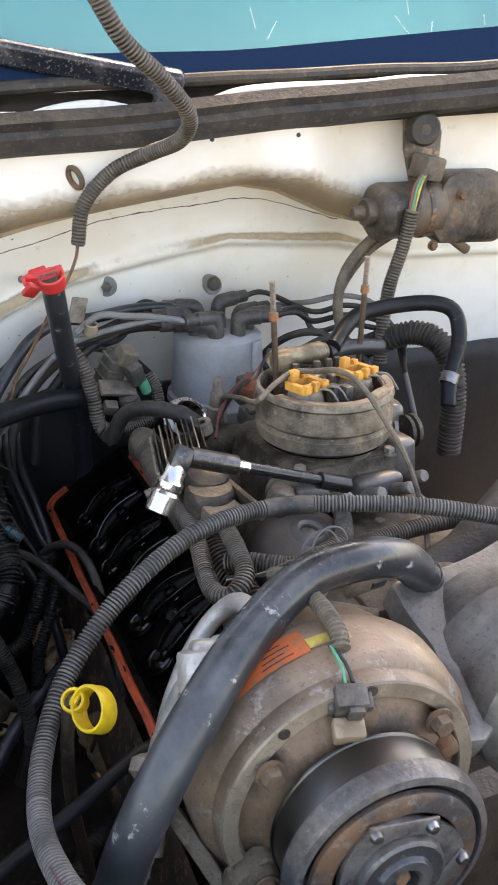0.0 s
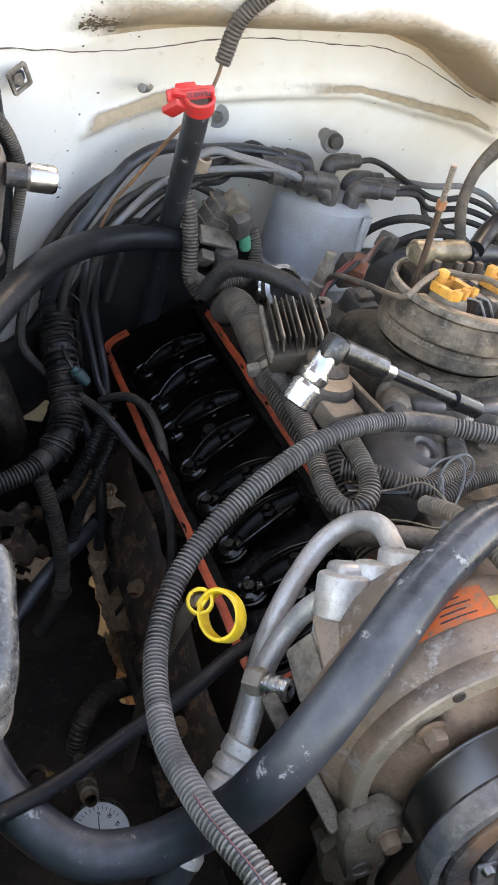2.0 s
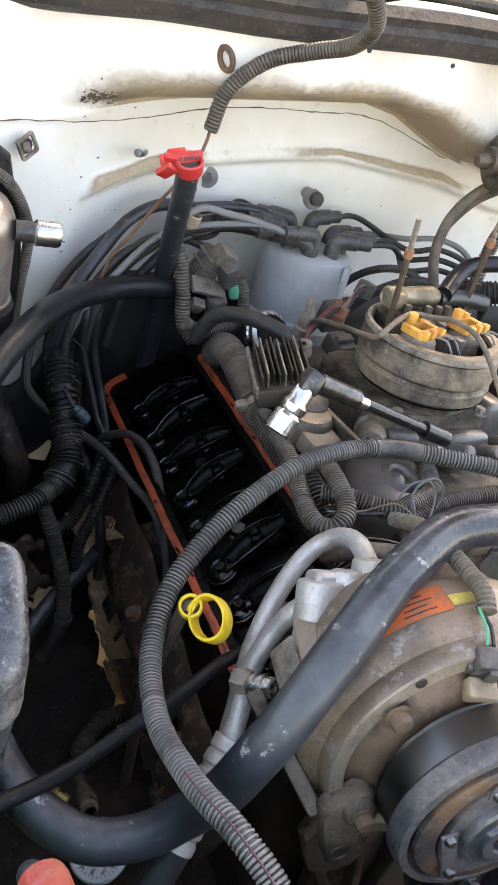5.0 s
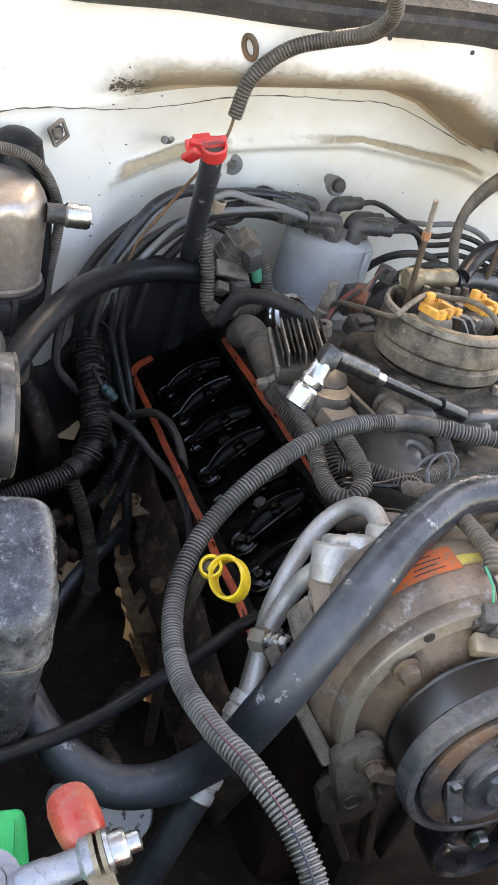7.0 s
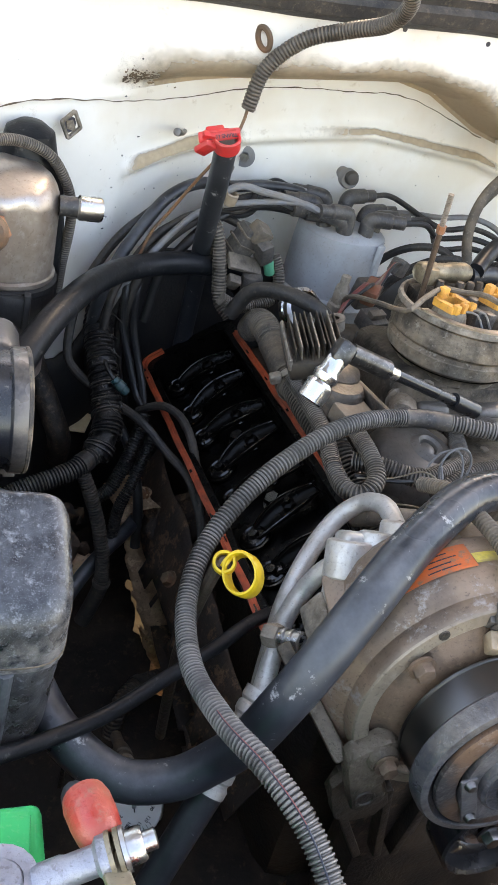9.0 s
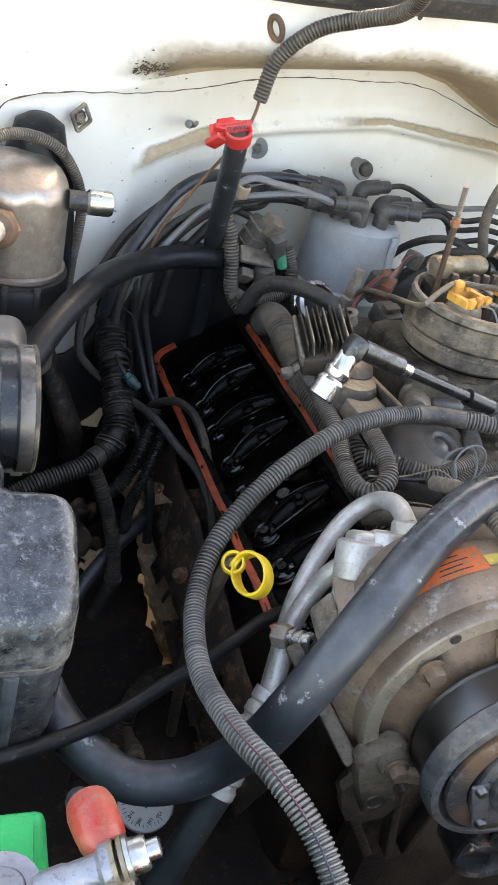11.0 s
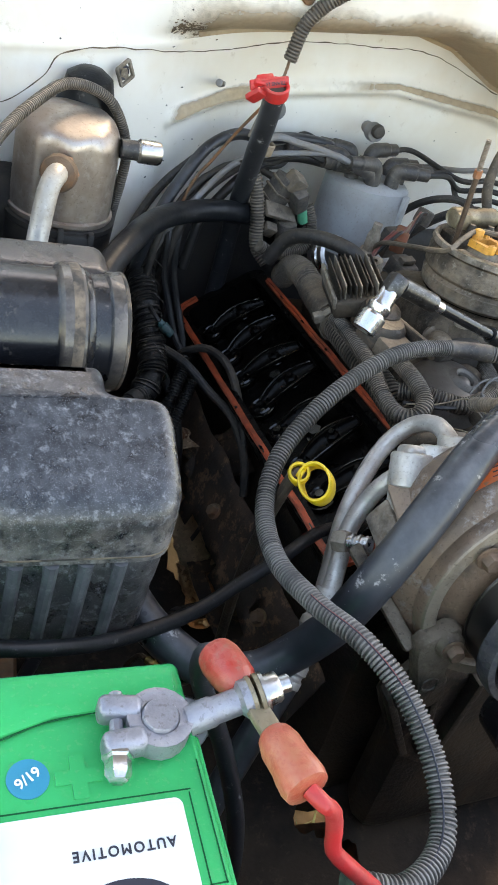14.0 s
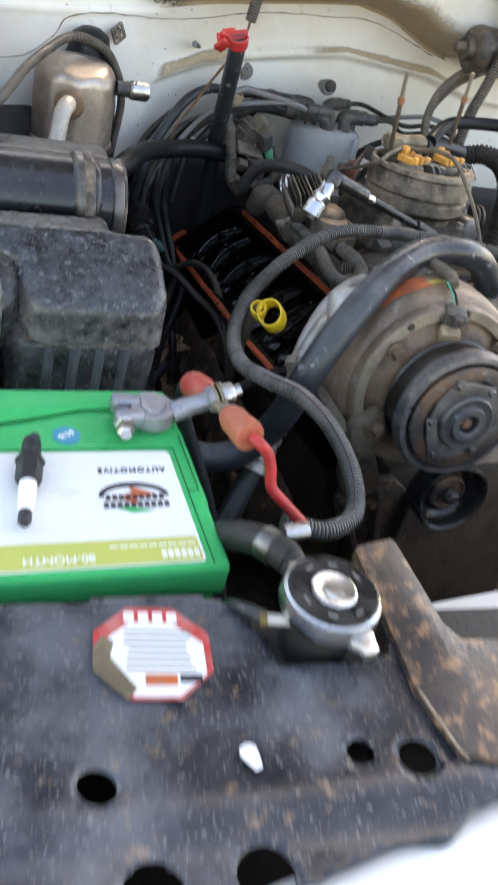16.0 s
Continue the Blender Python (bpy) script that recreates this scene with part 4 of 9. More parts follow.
def build_head():
    t = thing("engine", "open V8 engine with its valve cover off, black with oil", "engine")
    outer, inner = rounded(0.1275, 0.496, 0.02), rounded(0.0995, 0.468, 0.014)
    part("cylinder_head", ring_plate(outer, inner, 0.05, HEAD @ pose(0, 0, -0.05)), OILFILM, t, "oily black cast iron cylinder head")
    bm = box(0.1235, 0.49, 0.09, 0.006, m=HEAD @ pose(0, 0, -0.120))
    part("head_floor", bm, OILFILM, t, "black oily floor of the head")
    g_out, g_in = rounded(0.1255, 0.495, 0.02), rounded(0.1115, 0.481, 0.014)
    def gasket(name, outer_, inner_, tall, label=""):
        # dense along the sides; its rear edge lies drowned in oil but for the corners
        def dense(o):
            out = []
            for (x0, y0), (x1, y1) in zip(o, o[1:] + o[:1]):
                n = 40 if math.hypot(x1 - x0, y1 - y0) > 0.3 else 12 if math.hypot(x1 - x0, y1 - y0) > 0.05 else 1
                out += [(x0 + (x1 - x0) * k / n, y0 + (y1 - y0) * k / n) for k in range(n)]
            return out
        bm = ring_plate(dense(outer_), dense(inner_), tall)
        for v in bm.verts:
            v.co.x += 0.0014 * noise.noise((v.co.y * 22, 0.5 if v.co.x > 0 else 3.0, 0))
        bmesh.ops.delete(bm, geom=[f for f in bm.faces if f.calc_center_median().y > 0.205 and f.calc_center_median().x > -0.028], context="FACES")
        return part(name, to(bm, HEAD @ pose(0, 0, 0.0005)), GASKET, t, label)

    gk = gasket("valve_cover_gasket", g_out, g_in, 0.0045, "orange-red rubber valve cover gasket")
    gasket("gasket_rib", rounded(0.1215, 0.490, 0.018), rounded(0.1180, 0.4865, 0.0165), 0.0062)
    rg = random.Random(17)
    for k in range(15):
        y, side = -0.22 + 0.44 * rg.random(), rg.choice((-1, -1, 1))
        part("oil_slot", prism(rounded(0.0012 + 0.0012 * rg.random(), 0.003 + 0.005 * rg.random(), 0.0005, 3), 0.0006, 0, HEAD @ pose(side * (0.0591 + 0.0035 * (rg.random() - 0.5)), y, 0.0062)), OIL, gk)
    # rockers, springs and pushrods
    for c in range(4):
        for sd in (-1, 1):
            y = (c - 1.5) * 0.1118 + sd * 0.0265
            m = HEAD @ pose(0.001, y, -0.013, 0, 0, -7 * sd)
            # stamped boat: a hollow body with a rolled lip
            bm = bmesh.new()
            rings = []
            for k in range(17):
                f = k / 16
                x = -0.036 + 0.080 * f
                w = 0.0055 + 0.0075 * math.sin(math.pi * f) ** 0.8
                zc = 0.004 * math.sin(math.pi * f) - 0.010 * (1 - f) ** 3
                rings.append([bm.verts.new(m @ Vector((x, w * math.cos(a) * (1.0 if q < 9 else 0.72), zc + (-0.011 * abs(math.sin(a)) if q < 9 else -0.007 * abs(math.sin(a))) * math.sin(math.pi * (0.08 + 0.84 * f)) ** 0.5))) for q, a in enumerate([math.pi * i / 8 for i in range(9)] + [math.pi * (8 - i) / 8 for i in range(9)])])
            for a, b in zip(rings, rings[1:]):
                for k in range(18):
                    bm.faces.new((a[k], a[(k + 1) % 18], b[(k + 1) % 18], b[k]))
            bmesh.ops.recalc_face_normals(bm, faces=bm.faces)
            rk = part("rocker_arm", bm, OILFILM, t, "black oily rocker arm")
            lip = []
            for sign in (1, -1):
                for k in range(13):
                    f = (k + 0.5) / 13 if sign > 0 else 1 - (k + 0.5) / 13
                    lip.append(Vector((-0.036 + 0.080 * f, sign * (0.0055 + 0.0075 * math.sin(math.pi * f) ** 0.8), 0.004 * math.sin(math.pi * f) - 0.010 * (1 - f) ** 3 + 0.0006)))
            lip.append(lip[0])
            part("rocker_rim", tube([m @ p for p in lip], 0.0011, 6, 0.004), OIL, rk)
            part("rocker_nut", lathe([(0, 0), (0.0072, 0), (0.0072, 0.008), (0.0050, 0.0095), (0.0038, 0.010), (0.0036, 0.014), (0, 0.0145)], 6, m @ pose(0.010, 0, -0.005, 0, 0, 20 * c)), OILFILM, t)
            part("rocker_ball", lathe([(0, 0.001), (0.006, 0.0), (0.009, -0.004), (0.0075, -0.008)], 16, m @ pose(0.010, 0, -0.002)), OIL, t)
            turns = [m @ Vector((-0.034 + 0.0155 * math.cos(a), 0.0155 * math.sin(a), -0.046 + 0.036 * a / (2 * math.pi * 6))) for a in [i * 2 * math.pi / 16 for i in range(97)]]
            part("valve_spring", sweep(turns, 0.0020, 6), OIL, t, "black oily coil valve spring")
            part("spring_retainer", lathe([(0, 0.004), (0.0045, 0.004), (0.006, 0.000), (0.010, -0.001), (0.0115, 0.0005), (0.0135, -0.001), (0.0142, -0.004), (0, -0.004)], 22, m @ pose(-0.034, 0, -0.008)), OIL, t)
            part("pushrod", tube([m @ Vector((0.036, 0, -0.006)), m @ Vector((0.042, 0, -0.08))], 0.0042, 8), OIL, t)
    for y in (-0.168, -0.056, 0.056, 0.168):
        bolt(t, HEAD @ Vector((0.0, y, -0.026)), HEAD.to_3x3() @ Vector((0, 0, 1)), 0.0085, OIL, "head_bolt")
    # block and the lower body
    part("block", box(0.34, 0.56, 0.42, 0.03, m=eng((0.37, 0.76, 0.62))), CASTIRON, t, "greasy dark cast iron block")
    part("block_bank", box(0.14, 0.54, 0.16, 0.02, m=HEAD @ pose(0.035, 0, -0.29)), CASTIRON, t)
    part("front_cover", box(0.26, 0.06, 0.3, 0.03, m=eng((0.40, 0.45, 0.72))), CASTIRON, t)
    # intake manifold
    part("intake_manifold", box(0.20, 0.44, 0.085, 0.02, m=eng((0.385, 0.76, 1.045))), DARKALU, t, "grimy cast aluminium intake manifold")
    part("plenum", box(0.15, 0.15, 0.11, 0.02, m=eng((0.37, 0.772, 1.085)), taper=0.92), DARKALU, t)
    for k, (y0, y1) in enumerate(((0.60, 0.69), (0.70, 0.74), (0.82, 0.80), (0.92, 0.86))):
        part("intake_runner", tube([(0.262, y0 + 0.02, 1.09), (0.30, y0 * 0.6 + y1 * 0.4, 1.125), (0.345, y1, 1.14)], 0.022, 14), DARKALU, t)
    dm = eng((0.318, 0.655, 1.160)) @ pose(0, 0, 0, 14, 8, 0)
    part("boss", lathe([(0, 0.002), (0.0085, 0.002), (0.0095, 0.006), (0.0125, 0.0085), (0.0150, 0.0070), (0.0185, 0.0035), (0.028, 0.002), (0.040, -0.004), (0.049, -0.016), (0.053, -0.032), (0.054, -0.07)], 40, dm), PLENUM, t, "smooth grey cast plenum dome")
    part("boss_plug", lathe([(0, 0.006), (0.0045, 0.0055), (0.0075, 0.0035), (0.0080, 0.001)], 18, dm), PLENUM, t)
    # front web of the manifold with cast letters rubbed out
    part("manifold_web", box(0.14, 0.07, 0.035, 0.012, m=eng((0.40, 0.585, 1.12))), DARKALU, t)
    return t


build_head()


def build_throttle_body():
    m = eng((0.369, 0.772, 1.256))
    t = thing("throttle_body", "grimy two-injector throttle body without its air cleaner", "throttle body")
    r = 0.0675
    prof = [(r - 0.006, -0.045), (r - 0.005, -0.006), (r - 0.003, 0.0), (r, -0.001), (r + 0.0012, -0.006), (r - 0.002, -0.009), (r + 0.001, -0.014), (r + 0.001, -0.030), (r - 0.003, -0.034), (r + 0.0005, -0.038), (r - 0.001, -0.050), (r - 0.012, -0.058), (r - 0.014, -0.066), (0.03, -0.066)]
    part("air_horn", lathe(prof, 64, m), DIRTYALU, t, "dusty round aluminium air horn")
    part("bowl_floor", lathe([(0, -0.055), (r - 0.005, -0.055)], 32, m), OIL, t)
    part("gasket_ring", lathe([(r - 0.011, -0.004), (r - 0.001, -0.003), (r - 0.001, -0.007), (r - 0.011, -0.008), (r - 0.011, -0.004)], 40, m @ pose(0, 0, 0.0042, 0, 0, 196), arc=radians(158)), IVORY, t, "torn ivory paper gasket")
    part("base", box(0.125, 0.105, 0.05, 0.01, m=m @ pose(0, 0, -0.115)), DARKALU, t)
    part("fuel_meter_body", box(0.072, 0.036, 0.040, 0.006, m=m @ pose(-0.004, 0.038, -0.042)), DARKALU, t)
    rail = part("fuel_rail", lathe([(0.004, 0.004), (0.0085, 0), (0.0105, 0.003), (0.0105, 0.020), (0.0095, 0.022), (0.0095, 0.040), (0.0108, 0.042), (0.0108, 0.060), (0.0085, 0.062), (0.0085, 0.066), (0, 0.066)], 24, m @ pose(-0.040, 0.040, 0.014, 0, 90, 8)), OLIVE, t, "olive plated fuel inlet barrel")
    part("rail_block", box(0.020, 0.020, 0.018, 0.004, m=m @ pose(-0.030, 0.038, 0.004)), OLIVE, rail)
    part("return_pipe", tube([m @ Vector((0.028, 0.048, 0.012)), m @ Vector((0.06, 0.055, 0.012)), m @ Vector((0.10, 0.06, 0.006))], 0.0085, 14), RUBBER, rail, "black rubber return pipe")
    for x, y in ((-0.020, 0.026), (0.004, 0.026), (0.018, 0.028), (0.030, 0.030)):
        part("screw", lathe([(0, 0.010), (0.0035, 0.0095), (0.0045, 0.006), (0.0045, -0.004)], 12, m @ pose(x, y, 0.003)), CASTIRON, t)
    for x, y in ((-0.006, 0.010), (0.012, 0.006), (0.052, 0.018), (-0.002, -0.022), (0.008, -0.028)):
        part("terminal_stub", box(0.010, 0.012, 0.040, 0.002, m=m @ pose(x, y, -0.035, 0, 0, 15)), DARKPLASTIC, t)
    for x, y in ((-0.032, -0.020), (0.032, -0.004)):
        pod = part("injector", lathe([(0, 0.004), (0.014, 0.004), (0.0165, 0.0), (0.0185, -0.008), (0.0185, -0.020), (0.020, -0.022), (0.020, -0.055)], 28, m @ pose(x, y, 0)), DIRTYALU, t, "round injector pod")
        part("injector_top", lathe([(0, 0.0052), (0.0085, 0.0052), (0.010, 0.004), (0.0130, 0.0042)], 20, m @ pose(x, y, 0)), CASTIRON, pod)
        c = m @ pose(x, y, 0.004, 0, 0, 20)
        part("connector_clip", ring_plate(rounded(0.034, 0.026, 0.003, 3), rounded(0.021, 0.013, 0.002, 3), 0.007, c @ pose(-0.001, -0.001, 0.001)), INJORANGE, pod, "orange injector connector")
        for px, py, w, d, tall in ((-0.013, -0.014, 0.007, 0.007, 0.009), (-0.002, -0.014, 0.006, 0.007, 0.010), (0.010, -0.014, 0.009, 0.007, 0.009), (-0.006, 0.010, 0.009, 0.008, 0.016), (0.008, 0.010, 0.007, 0.007, 0.011)):
            part("clip_post", box(w, d, tall, 0.0014, m=c @ pose(px, py, 0.0015)), INJORANGE, pod)
        for k in (-1, 1):
            p = c @ Vector((0.004 + 0.006 * k, -0.016, 0.004))
            part("injector_wire", tube([p, c @ Vector((0.012 + 0.006 * k, -0.026, 0.004)), c @ Vector((0.02 + 0.006 * k, -0.034, -0.012))], 0.0011, 6), CABLEGREY, pod)
    for base, top in (((-0.046, 0.012, -0.02), (0.308, 0.775, 1.360)), ((0.070, 0.055, -0.015), (0.426, 0.830, 1.362))):
        a, b = m @ Vector(base), Vector(top)
        s = part("stud", tube([a, a.lerp(b, 0.74)], 0.0029, 10), STUDBROWN, t, "tall rusty air cleaner stud")
        part("stud_collar", tube([a.lerp(b, 0.70), a.lerp(b, 0.76)], 0.0044, 6), RUSTNUT, s)
        n = 60
        path = [a.lerp(b, 0.74 + 0.26 * i / n) for i in range(n + 1)]
        part("stud_thread", sweep(path, lambda q: 0.0026 + 0.0005 * math.sin(q * 2 * math.pi / 0.0018), 8), MACHINED, s)
    part("gasket_scrap", prism([(-0.012, -0.004), (0.010, -0.005), (0.014, 0.003), (0.002, 0.005), (-0.010, 0.004)], 0.004, 0.001, m @ pose(0.030, -0.052, 0.001, 0, 0, 30)), IVORY, t)
    # cast lugs and the linkage side
    for x, y, z, sx, sy, sz, rz in ((0.066, -0.030, -0.100, 0.030, 0.050, 0.046, 10), (0.080, 0.006, -0.085, 0.034, 0.030, 0.050, -15), (0.030, -0.062, -0.112, 0.060, 0.024, 0.034, 4), (-0.040, -0.055, -0.110, 0.040, 0.024, 0.030, -10)):
        part("cast_lug", box(sx, sy, sz, 0.007, 3, m=m @ pose(x, y, z, 0, 0, rz), taper=0.85), PLENUM, t, "bare cast lug of the throttle body")
    for x, y in ((0.070, -0.058), (0.044, -0.075), (0.012, -0.074), (-0.022, -0.070)):
        part("nipple", lathe([(0, 0.022), (0.0055, 0.022), (0.0065, 0.018), (0.0058, 0.012), (0.0068, 0.004), (0.0068, -0.006)], 16, m @ pose(x, y, -0.092, 62, 0, 12)), GREYCAST, t)
    for x, y in ((-0.05, -0.05), (0.052, -0.045), (0.06, 0.03)):
        bolt(t, m @ Vector((x, y, -0.068)), EU, 0.006, DIRTYALU)
    part("throttle_lever", prism([(0, 0), (0.03, 0.004), (0.042, 0.03), (0.03, 0.038), (0.01, 0.022)], 0.004, 0, m @ pose(0.078, -0.02, -0.075, 90, 0, 80)), ALU, t)
    part("throttle_cam", lathe([(0, 0), (0.018, 0), (0.018, 0.004), (0.012, 0.006), (0.018, 0.008), (0.018, 0.012), (0, 0.012)], 24, m @ pose(0.085, -0.02, -0.06, 0, 90, 0)), DARKALU, t)


build_throttle_body()


def build_manifold_clutter():
    t = thing("idle_valve", "grimy idle air valve below the throttle body", "valve")
    part("valve_body", lathe([(0, 0.04), (0.011, 0.04), (0.014, 0.034), (0.014, 0.012), (0.018, 0.010), (0.018, 0)], 20, axes((0.318, 0.725, 1.165), (-0.4, -0.8, 0.2))), DIRTYALU, t)
    part("valve_plug", box(0.022, 0.018, 0.022, 0.003, m=pose(0.302, 0.694, 1.160, 25, 0, 25)), DARKPLASTIC, t)
    t = thing("wiring_block", "dusty black wiring connector beside the throttle body", "connector")
    part("body", box(0.026, 0.030, 0.022, 0.003, m=pose(0.331, 0.877, 1.155, 10, 0, 20)), DARKPLASTIC, t)
    part("lid", box(0.020, 0.010, 0.006, 0.001, m=pose(0.330, 0.868, 1.178, 10, 0, 20)), GREYCORR, t)
    t = thing("wiring_block", "black connector with a scrap of white label", "connector")
    part("body", box(0.024, 0.026, 0.024, 0.003, m=pose(0.308, 0.828, 1.150, 12, 0, -15)), DARKPLASTIC, t)
    part("label_scrap", prism([(-0.004, -0.003), (0.004, -0.004), (0.005, 0.003), (-0.003, 0.004)], 0.0004, 0, pose(0.308, 0.824, 1.1745, 12, 0, -15)), LABEL, t)
    t = thing("coil_connector_block", "copper-brown connector with red and white wires", "connector")
    part("body", box(0.018, 0.034, 0.020, 0.003, m=pose(0.338, 0.915, 1.175, 12, 0, -30)), COPPER, t)
    for k in range(4):
        part("wire", tube([(0.336 + 0.003 * k, 0.912, 1.194), (0.352 + 0.002 * k, 0.925, 1.205 + 0.003 * k), (0.368 + 0.003 * k, 0.944, 1.210), (0.374 + 0.003 * k, 0.955, 1.200)], 0.0015, 6), (REDWIRE, IVORY, REDWIRE, WIRE)[k], t)
    part("socket_end", box(0.022, 0.016, 0.020, 0.003, m=pose(0.378, 0.955, 1.190, 0, 20, 30)), DARKPLASTIC, t)
    rs = random.Random(21)
    for k in range(9):
        x, y = 0.29 + 0.12 * rs.random(), 0.62 + 0.10 * rs.random()
        t = thing("manifold_bolt", "grimy bolt head on the intake manifold", "bolt", "bolts of the manifold")
        bolt(t, (x, y, 1.128 + 0.004 * rs.random()), EU, 0.0055, DIRTYALU)
    t = thing("chrome_ring", "bright chrome ring tool lying behind the solenoid", "ring tool")
    cm = axes((0.263, 0.922, 1.146), (0.25, -0.75, 0.6))
    part("band", lathe([(0.020, -0.012), (0.0245, -0.010), (0.0245, -0.004), (0.0225, -0.002), (0.0245, 0.0), (0.0245, 0.008), (0.020, 0.010), (0.019, 0.0), (0.020, -0.012)], 36, cm), BRIGHT, t)
    part("rib", lathe([(0.0240, -0.003), (0.0256, -0.001), (0.0240, 0.001)], 36, cm), BRIGHT, t)
    t = thing("cable_tie", "loose grey cable tie looped round a conduit", "cable tie")
    ring = [Vector((0.316 + 0.017 * math.cos(a), 0.602 + 0.006 * math.sin(a) + 0.004 * math.cos(a), 1.186 + 0.016 * math.sin(a))) for a in [k * 2 * math.pi / 30 for k in range(31)]]
    part("loop", sweep(ring, 0.0011, 6), CLEARTIE, t)
    part("tail", tube([(0.304, 0.600, 1.180), (0.296, 0.592, 1.192), (0.300, 0.580, 1.176), (0.309, 0.577, 1.168)], 0.0012, 6), CLEARTIE, t)


build_manifold_clutter()


def build_distributor():
    c = Vector((0.331, 1.040, 1.205))
    m = eng(c)
    t = thing("distributor", "pale grey distributor cap with dark plug lead boots", "distributor")
    prof = [(0, 0.004), (0.040, 0.004), (0.050, 0.001), (0.0555, -0.004), (0.0575, -0.03), (0.060, -0.078), (0.0645, -0.080), (0.0655, -0.088), (0.060, -0.094), (0.05, -0.12), (0.03, -0.2)]
    part("cap", lathe(prof, 56, m), DISTGREY, t, "smooth pale grey plastic cap")
    part("cap_ridge", box(0.012, 0.006, 0.075, 0.002, m=m @ pose(0.03, -0.048, -0.078, 3, 0, 30)), DISTGREY, t)
    spots = []
    for k in range(8):
        a = radians(22 + 45 * k)
        spots.append((0.037 * math.cos(a), 0.037 * math.sin(a)))
    goes = [(1, 0.15), (1, 0.3), (-1, 0.25), (-1, 0.15), (-1, 0.0), (-1, -0.15), (1, -0.2), (1, -0.05)]
    ends = []
    for k, ((x, y), (gx, gy)) in enumerate(zip(spots, goes)):
        lift = 0.012 + 0.010 * ((k * 3) % 4) / 3
        w = Vector((gx, gy, 0.06)).normalized()
        a = m @ Vector((x, y, 0.0))
        b = m @ Vector((x, y, lift))
        part("tower", lathe([(0.0095, -0.004), (0.0095, lift - 0.004), (0.0085, lift)], 14, m @ pose(x, y, 0)), DARKPLASTIC, t)
        d = m.to_3x3() @ w
        path = spline([b - EU * 0.004, b + d * 0.004 + EU * 0.003, b + d * 0.016 + EU * 0.004, b + d * 0.045 + EU * 0.003], 0.002)
        L = 0.05
        part("boot", sweep(path, lambda q: 0.0098 if q < 0.034 else 0.0082, 12), DARKPLASTIC, t, "dark rubber plug lead boot")
        ends.append((b + d * 0.043 + EU * 0.003, gx, k))
    part("coil_post", lathe([(0.011, -0.004), (0.011, 0.016), (0.009, 0.022), (0, 0.023)], 16, m), DARKPLASTIC, t)
    # leads
    for e, gx, k in ends:
        if gx < 0:
            j = k - 2
            pts = [e, e + Vector((-0.03, 0.004, 0.004)), (0.205 - 0.01 * j, 1.03 - 0.012 * j, 1.205 + 0.008 * j), (0.13, 1.01 - 0.012 * j, 1.20 + 0.006 * j), (0.085, 0.965 - 0.008 * j, 1.17 + 0.004 * j), (0.068 - 0.004 * j, 0.935, 1.13), (0.075 - 0.01 * j, 0.945, 1.06), (0.09, 0.94, 0.96)]
        else:
            j = k % 4
            pts = [e, e + Vector((0.03, 0.0, 0.003)), (0.449, 1.03 - 0.008 * j, 1.240 - 0.010 * j), (0.493, 1.03 - 0.008 * j, 1.246 - 0.010 * j), (0.530, 1.02 - 0.010 * j, 1.238 - 0.008 * j), (0.553, 1.0 - 0.01 * j, 1.21), (0.565, 0.97, 1.16), (0.58, 0.93, 1.08)]
        ob = part("plug_lead", tube(pts, 0.0036, 10), CABLEGREY if k in (5, 0) else OLDRUBBER if k % 2 else WIRE, t, "dusty spark plug lead")
    part("plug_lead", tube([(0.150, 0.985, 1.235), (0.176, 0.990, 1.252), (0.207, 0.995, 1.248), (0.240, 1.0, 1.243), (0.274, 1.0, 1.236), (0.292, 1.0, 1.231)], 0.0042, 10), CABLEGREY, t, "grey spark plug lead")
    part("boot", tube([(0.284, 1.0, 1.233), (0.312, 1.003, 1.224), (0.318, 1.005, 1.212)], 0.0085, 12), DARKPLASTIC, t, "dark rubber plug lead boot")
    # wiring plug at its foot
    part("wiring_plug", box(0.03, 0.022, 0.035, 0.003, m=pose(0.348, 0.955, 1.145, 10, 0, 20)), DARKPLASTIC, t)
    for k in range(3):
        part("lead_wire", tube([(0.345 + 0.006 * k, 0.95, 1.175), (0.325, 0.915 - 0.008 * k, 1.19 + 0.004 * k), (0.298, 0.89, 1.175 - 0.004 * k), (0.285, 0.865, 1.15)], 0.0022, 8), (REDWIRE, REDWIRE, WIRE)[k], t)
    part("sensor", lathe([(0.012, 0), (0.012, 0.02), (0.009, 0.022), (0.009, 0.04), (0.006, 0.045), (0.006, 0.055), (0, 0.055)], 6, pose(0.296, 0.902, 1.150)), DIRTYALU, t)


build_distributor()


def rounded_outline(pts):
    """Each corner cut into three points, so that the outline bends softly."""
    out = []
    c = len(pts)
    for i in range(c):
        p, u, v = Vector(pts[i]), Vector(pts[i - 1]), Vector(pts[(i + 1) % c])
        out += [tuple(p.lerp(u, 0.3)), tuple(p * 0.7 + (u + v) * 0.15), tuple(p.lerp(v, 0.3))]
    return out


